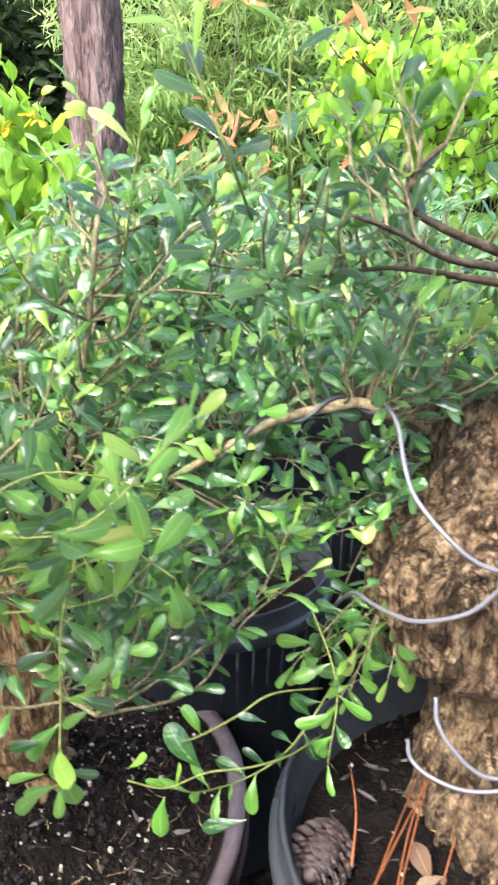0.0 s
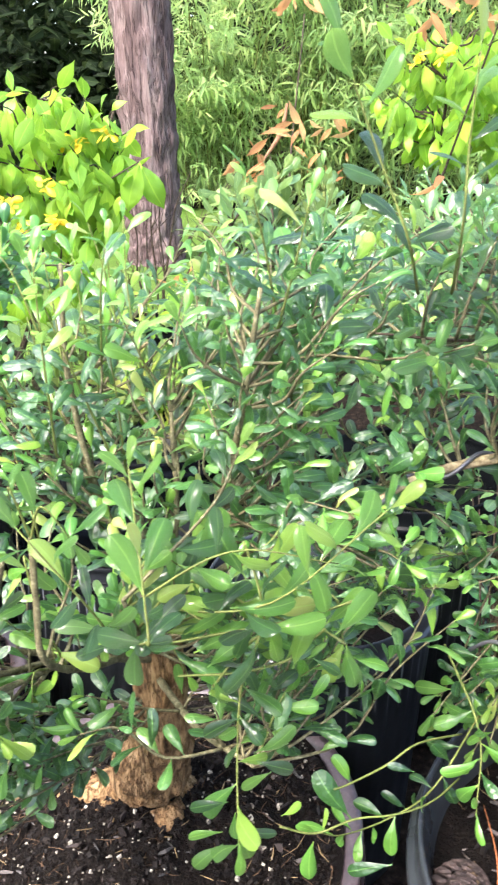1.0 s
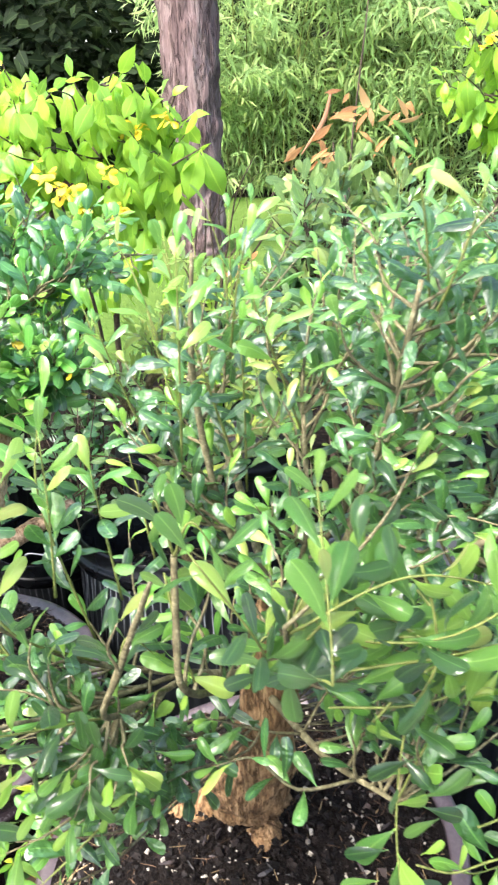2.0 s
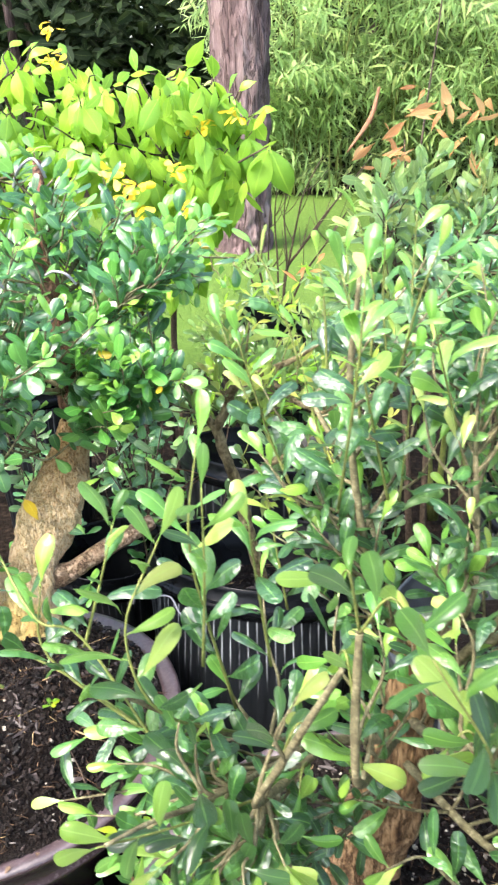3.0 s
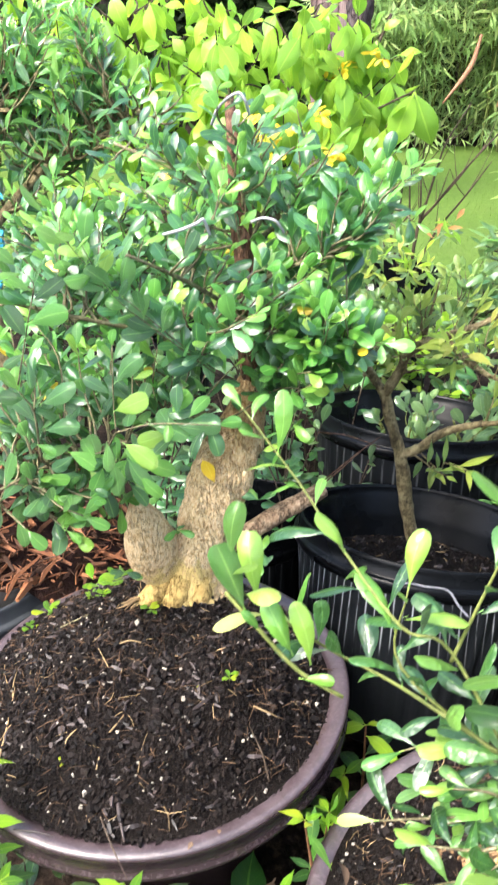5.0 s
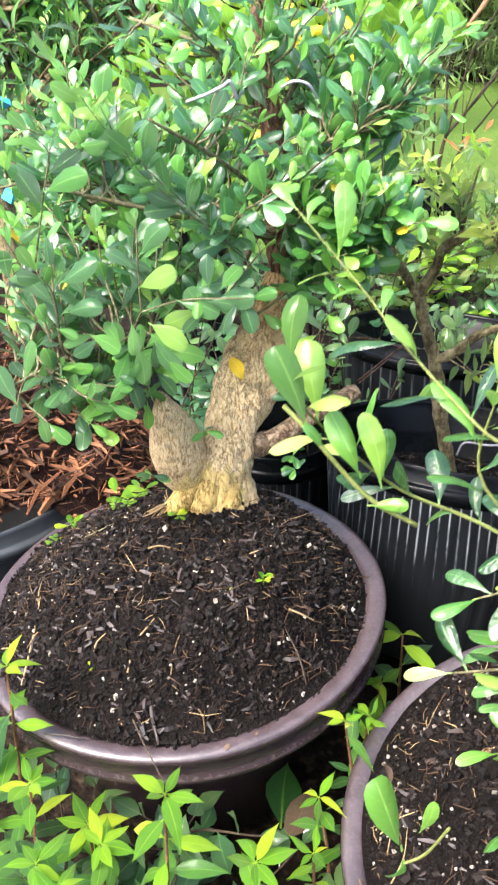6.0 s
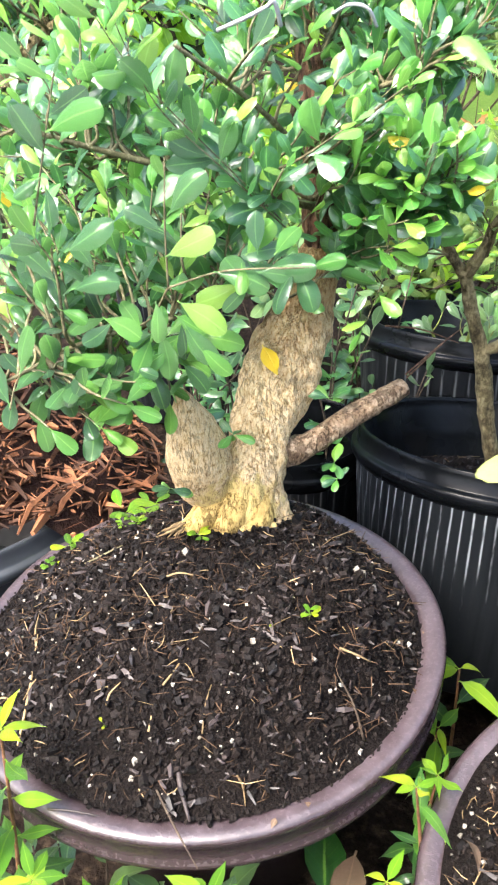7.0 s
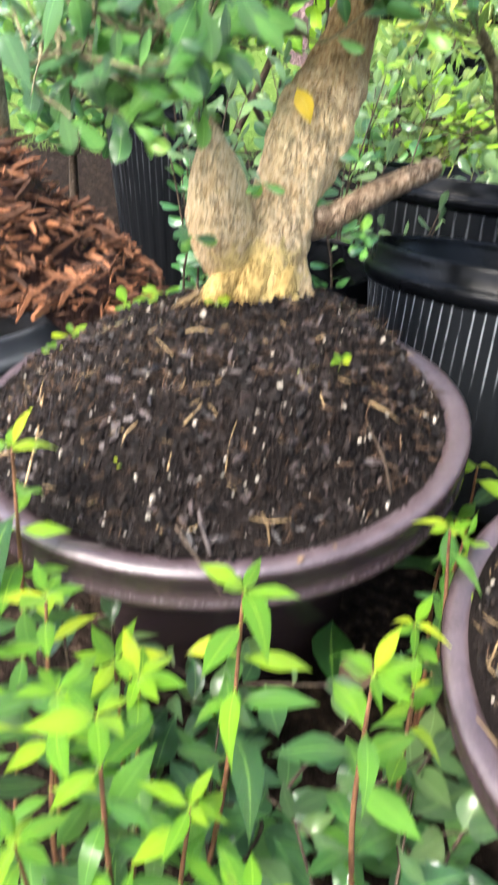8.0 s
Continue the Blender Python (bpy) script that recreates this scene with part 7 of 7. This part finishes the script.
for a, b, r, mat, label in (
    ((-0.7766, 0.8872), (-0.7204, 0.9208), 0.0016, TWIG_DARK, "dark dead twig"),
    ((-0.8704, 0.9219), (-0.8256, 0.9307), 0.0014, TWIG, "short grey dead twig"),
    ((-0.727, 0.753), (-0.7087, 0.7993), 0.0012, STRAW, "pale forked rootlet"),
    ((-0.7333, 0.723), (-0.7353, 0.7927), 0.0011, STRAW, "thin pale rootlet"),
    ((-0.6862, 0.7269), (-0.6815, 0.7635), 0.0008, STRAW, "thin pale rootlet"),
    ((-0.5791, 0.8267), (-0.5501, 0.8351), 0.0012, STRAW, "short pale stick"),
    ((-0.7194, 0.6913), (-0.67, 0.6369), 0.0012, TWIG_DARK, "long dark dead twig"),
    ((-0.5507, 0.777), (-0.5785, 0.8035), 0.0012, TWIG_DARK, "thin dark dead twig"),
    ((-0.8629, 0.7203), (-0.8844, 0.826), 0.0013, STRAW, "thin straw stem"),
    ((-0.8823, 0.8144), (-0.8981, 0.8582), 0.0010, STRAW, "pale straw rootlet"),
    ((-0.8097, 0.6651), (-0.7638, 0.6664), 0.0013, CHIP, "brown strip of bark"),
    ((-0.7047, 0.708), (-0.6867, 0.6752), 0.0028, CHIP, "grey-brown splinter of bark"),
    ((-0.7779, 0.7405), (-0.7674, 0.7545), 0.0011, STRAW, "short tan stick"),
    ((-0.6529, 0.71), (-0.6433, 0.696), 0.0010, STRAW, "thin pale rootlet"),
    ((-0.7564, 0.8594), (-0.7258, 0.8696), 0.0011, STRAW, "short tan stick"),
    ((-0.9131, 0.7674), (-0.8873, 0.7621), 0.0012, STRAW, "thin pale rootlet"),
):
    stick(on_soil_c(*a), on_soil_c(*b), r, mat, label + " lying on the potting soil")
for k in range(12):
    a = rnd(2.6, 4.4)
    p = on_soil_c(-0.757 + rnd(-0.012, 0.012), 0.945 + rnd(-0.008, 0.008), 0.012)
    stick(p, on_soil_c(p[0] + 0.03 * math.cos(a), p[1] + 0.03 * math.sin(a), 0.0), 0.0013, STRAW, "dry straw-coloured root at the trunk foot", "root_strand", "root", "dry root strands")


def seedling(x, y, size, count):
    p = on_soil_c(x, y, 0.0)
    ob = thing("seedling", p, "tiny pale green weed seedling on potting soil", "weed", "seedlings")
    leaves = []
    part("stem", tube([(p[0], p[1], p[2] - 0.003, 0.0007), (p[0] + 0.002, p[1], p[2] + size * 0.5, 0.0006)], 5), TWIG_GREEN, ob)
    for k in range(count):
        a = k * 2.4 + rnd(-0.3, 0.3)
        q = (p[0] + rnd(-1, 1) * size * 0.3, p[1] + rnd(-1, 1) * size * 0.3, p[2] + size * rnd(0.35, 0.8))
        leaves.append((leaf_pose(q, (math.cos(a), math.sin(a), 0.35), size * rnd(0.7, 1.1), (0, -0.3, 1), 0.3), LEAF_J))
    emit_leaves(ob, leaves, OVAL, lambda p: p[1])


for a, size, count in (((-0.8700, 1.0570), 0.03, 6), ((-0.8260, 1.0530), 0.03, 5), ((-0.9220, 0.9970), 0.02, 7), ((-0.9340, 0.9610), 0.014, 6), ((-0.8477, 0.9904), 0.009, 14), ((-0.8269, 0.9836), 0.01, 14), ((-0.7388, 0.9311), 0.015, 6), ((-0.6090, 0.8316), 0.014, 6), ((-0.6392, 0.8184), 0.006, 3), ((-0.7777, 0.7276), 0.006, 3)):
    seedling(*a, size, count)

V_, F_, U_ = BROAD[1]
stuck = leaf_pose((-0.678, 0.996, 0.607), (0.45, 0.0, -1.0), 0.036, (-0.2, -0.9, 0.5), 0.05)
single("fallen_leaf", (np.asarray(V_) @ stuck[:3, :3].T + stuck[:3, 3], F_), LEAF_YELLOW, (-0.678, 1.009, 0.604), "yellow fallen leaf stuck to the pale trunk", "leaf", "fallen leaves", "", U_)
flat_leaf((-0.553, 0.823, 0.085), 0.095, LEAF_DEAD, "large curled dry brown leaf between the pots")
flat_leaf((-0.581, 0.762, 0.080), 0.100, LEAF_J_DARK, "large glossy dark green leaf lying between the pots", "fallen_leaf")
flat_leaf((-0.464, 0.702, 0.312), 0.03, LEAF_DEAD, "dry pale leaf lying on pot rim")
wire([(-0.6877, 1.1300, 0.9789), (-0.6766, 1.1200, 0.9971), (-0.6606, 1.1100, 1.0097), (-0.6489, 1.1100, 1.0140), (-0.6419, 1.1100, 1.0060), (-0.6398, 1.1200, 0.9910)], 0.0018, (-0.69, 1.13, 1.0), "pale wire hooked round the treetop", WIRE_PALE)
wire([(-0.7041, 0.9800, 0.8847), (-0.6794, 0.9700, 0.8932), (-0.6624, 0.9700, 0.9005), (-0.6560, 0.9700, 0.9037), (-0.6527, 0.9800, 0.8865)], 0.0018, (-0.8, 0.97, 0.84), "pale wire along a side branch", WIRE_PALE)
wire([(-0.6168, 1.0200, 0.8922), (-0.6019, 1.0100, 0.8990), (-0.5875, 1.0100, 0.8957), (-0.5806, 1.0200, 0.8819)], 0.0015, (-0.6, 1.02, 0.85), "pale wire bent through the crown", WIRE_PALE)
wire([(-0.6448, 1.0200, 0.8247), (-0.6244, 1.0100, 0.8303), (-0.6121, 1.0100, 0.8408), (-0.6089, 1.0200, 0.8497)], 0.0018, (-0.65, 1.02, 0.8), "dark wire bent round the leader", WIRE_DARK)
wire([(-0.4256, 0.6400, 0.7113), (-0.4216, 0.6400, 0.7209), (-0.4071, 0.6400, 0.7204), (-0.3917, 0.6300, 0.7268), (-0.3839, 0.6200, 0.7226), (-0.3776, 0.6100, 0.7221)], 0.0007, (-0.4, 0.6, 0.7), "loose white wire tangled in the shoots")
for a, b in (((-0.5380, 1.1000, 0.5341), (-0.4725, 1.2000, 0.5547)), ((-0.5365, 1.1000, 0.5306), (-0.4914, 1.2200, 0.5289)), ((-0.5689, 1.2500, 0.5285), (-0.4742, 1.2700, 0.5011))):
    stick(a, b, 0.0012, BARK_C_DARK, "thin reddish dead twig caught on the sawn stub", sag=0.01)
for a, b in (((-0.4642, 0.6626), (-0.4427, 0.7043)), ((-0.4589, 0.6577), (-0.4215, 0.6712)), ((-0.4505, 0.6365), (-0.4367, 0.6742)), ((-0.4761, 0.6147), (-0.4569, 0.5837)), ((-0.4447, 0.6106), (-0.4313, 0.6575))):
    stick(tuple(Vector(on_b(a[0] - POT_B[0], a[1] - POT_B[1])) + Vector((0, 0, 0.003))), tuple(Vector(on_b(b[0] - POT_B[0], b[1] - POT_B[1])) + Vector((0, 0, 0.006))), 0.0008, STRAW, "pale root strand lying on the tipped pot's soil", "root_strand", "root", "dry root strands")
for k in range(9):
    a = rnd(1.8, 4.2)
    r = rnd(0.232, 0.242)
    flat_leaf((POT_C[0] + r * math.cos(a + 3.0), POT_C[1] + r * math.sin(a + 3.0), POT_C[2] + 0.006), rnd(0.008, 0.014), LEAF_DEAD, "crumb of dry leaf on the pot rim", "leaf_crumb", "leaf crumbs")
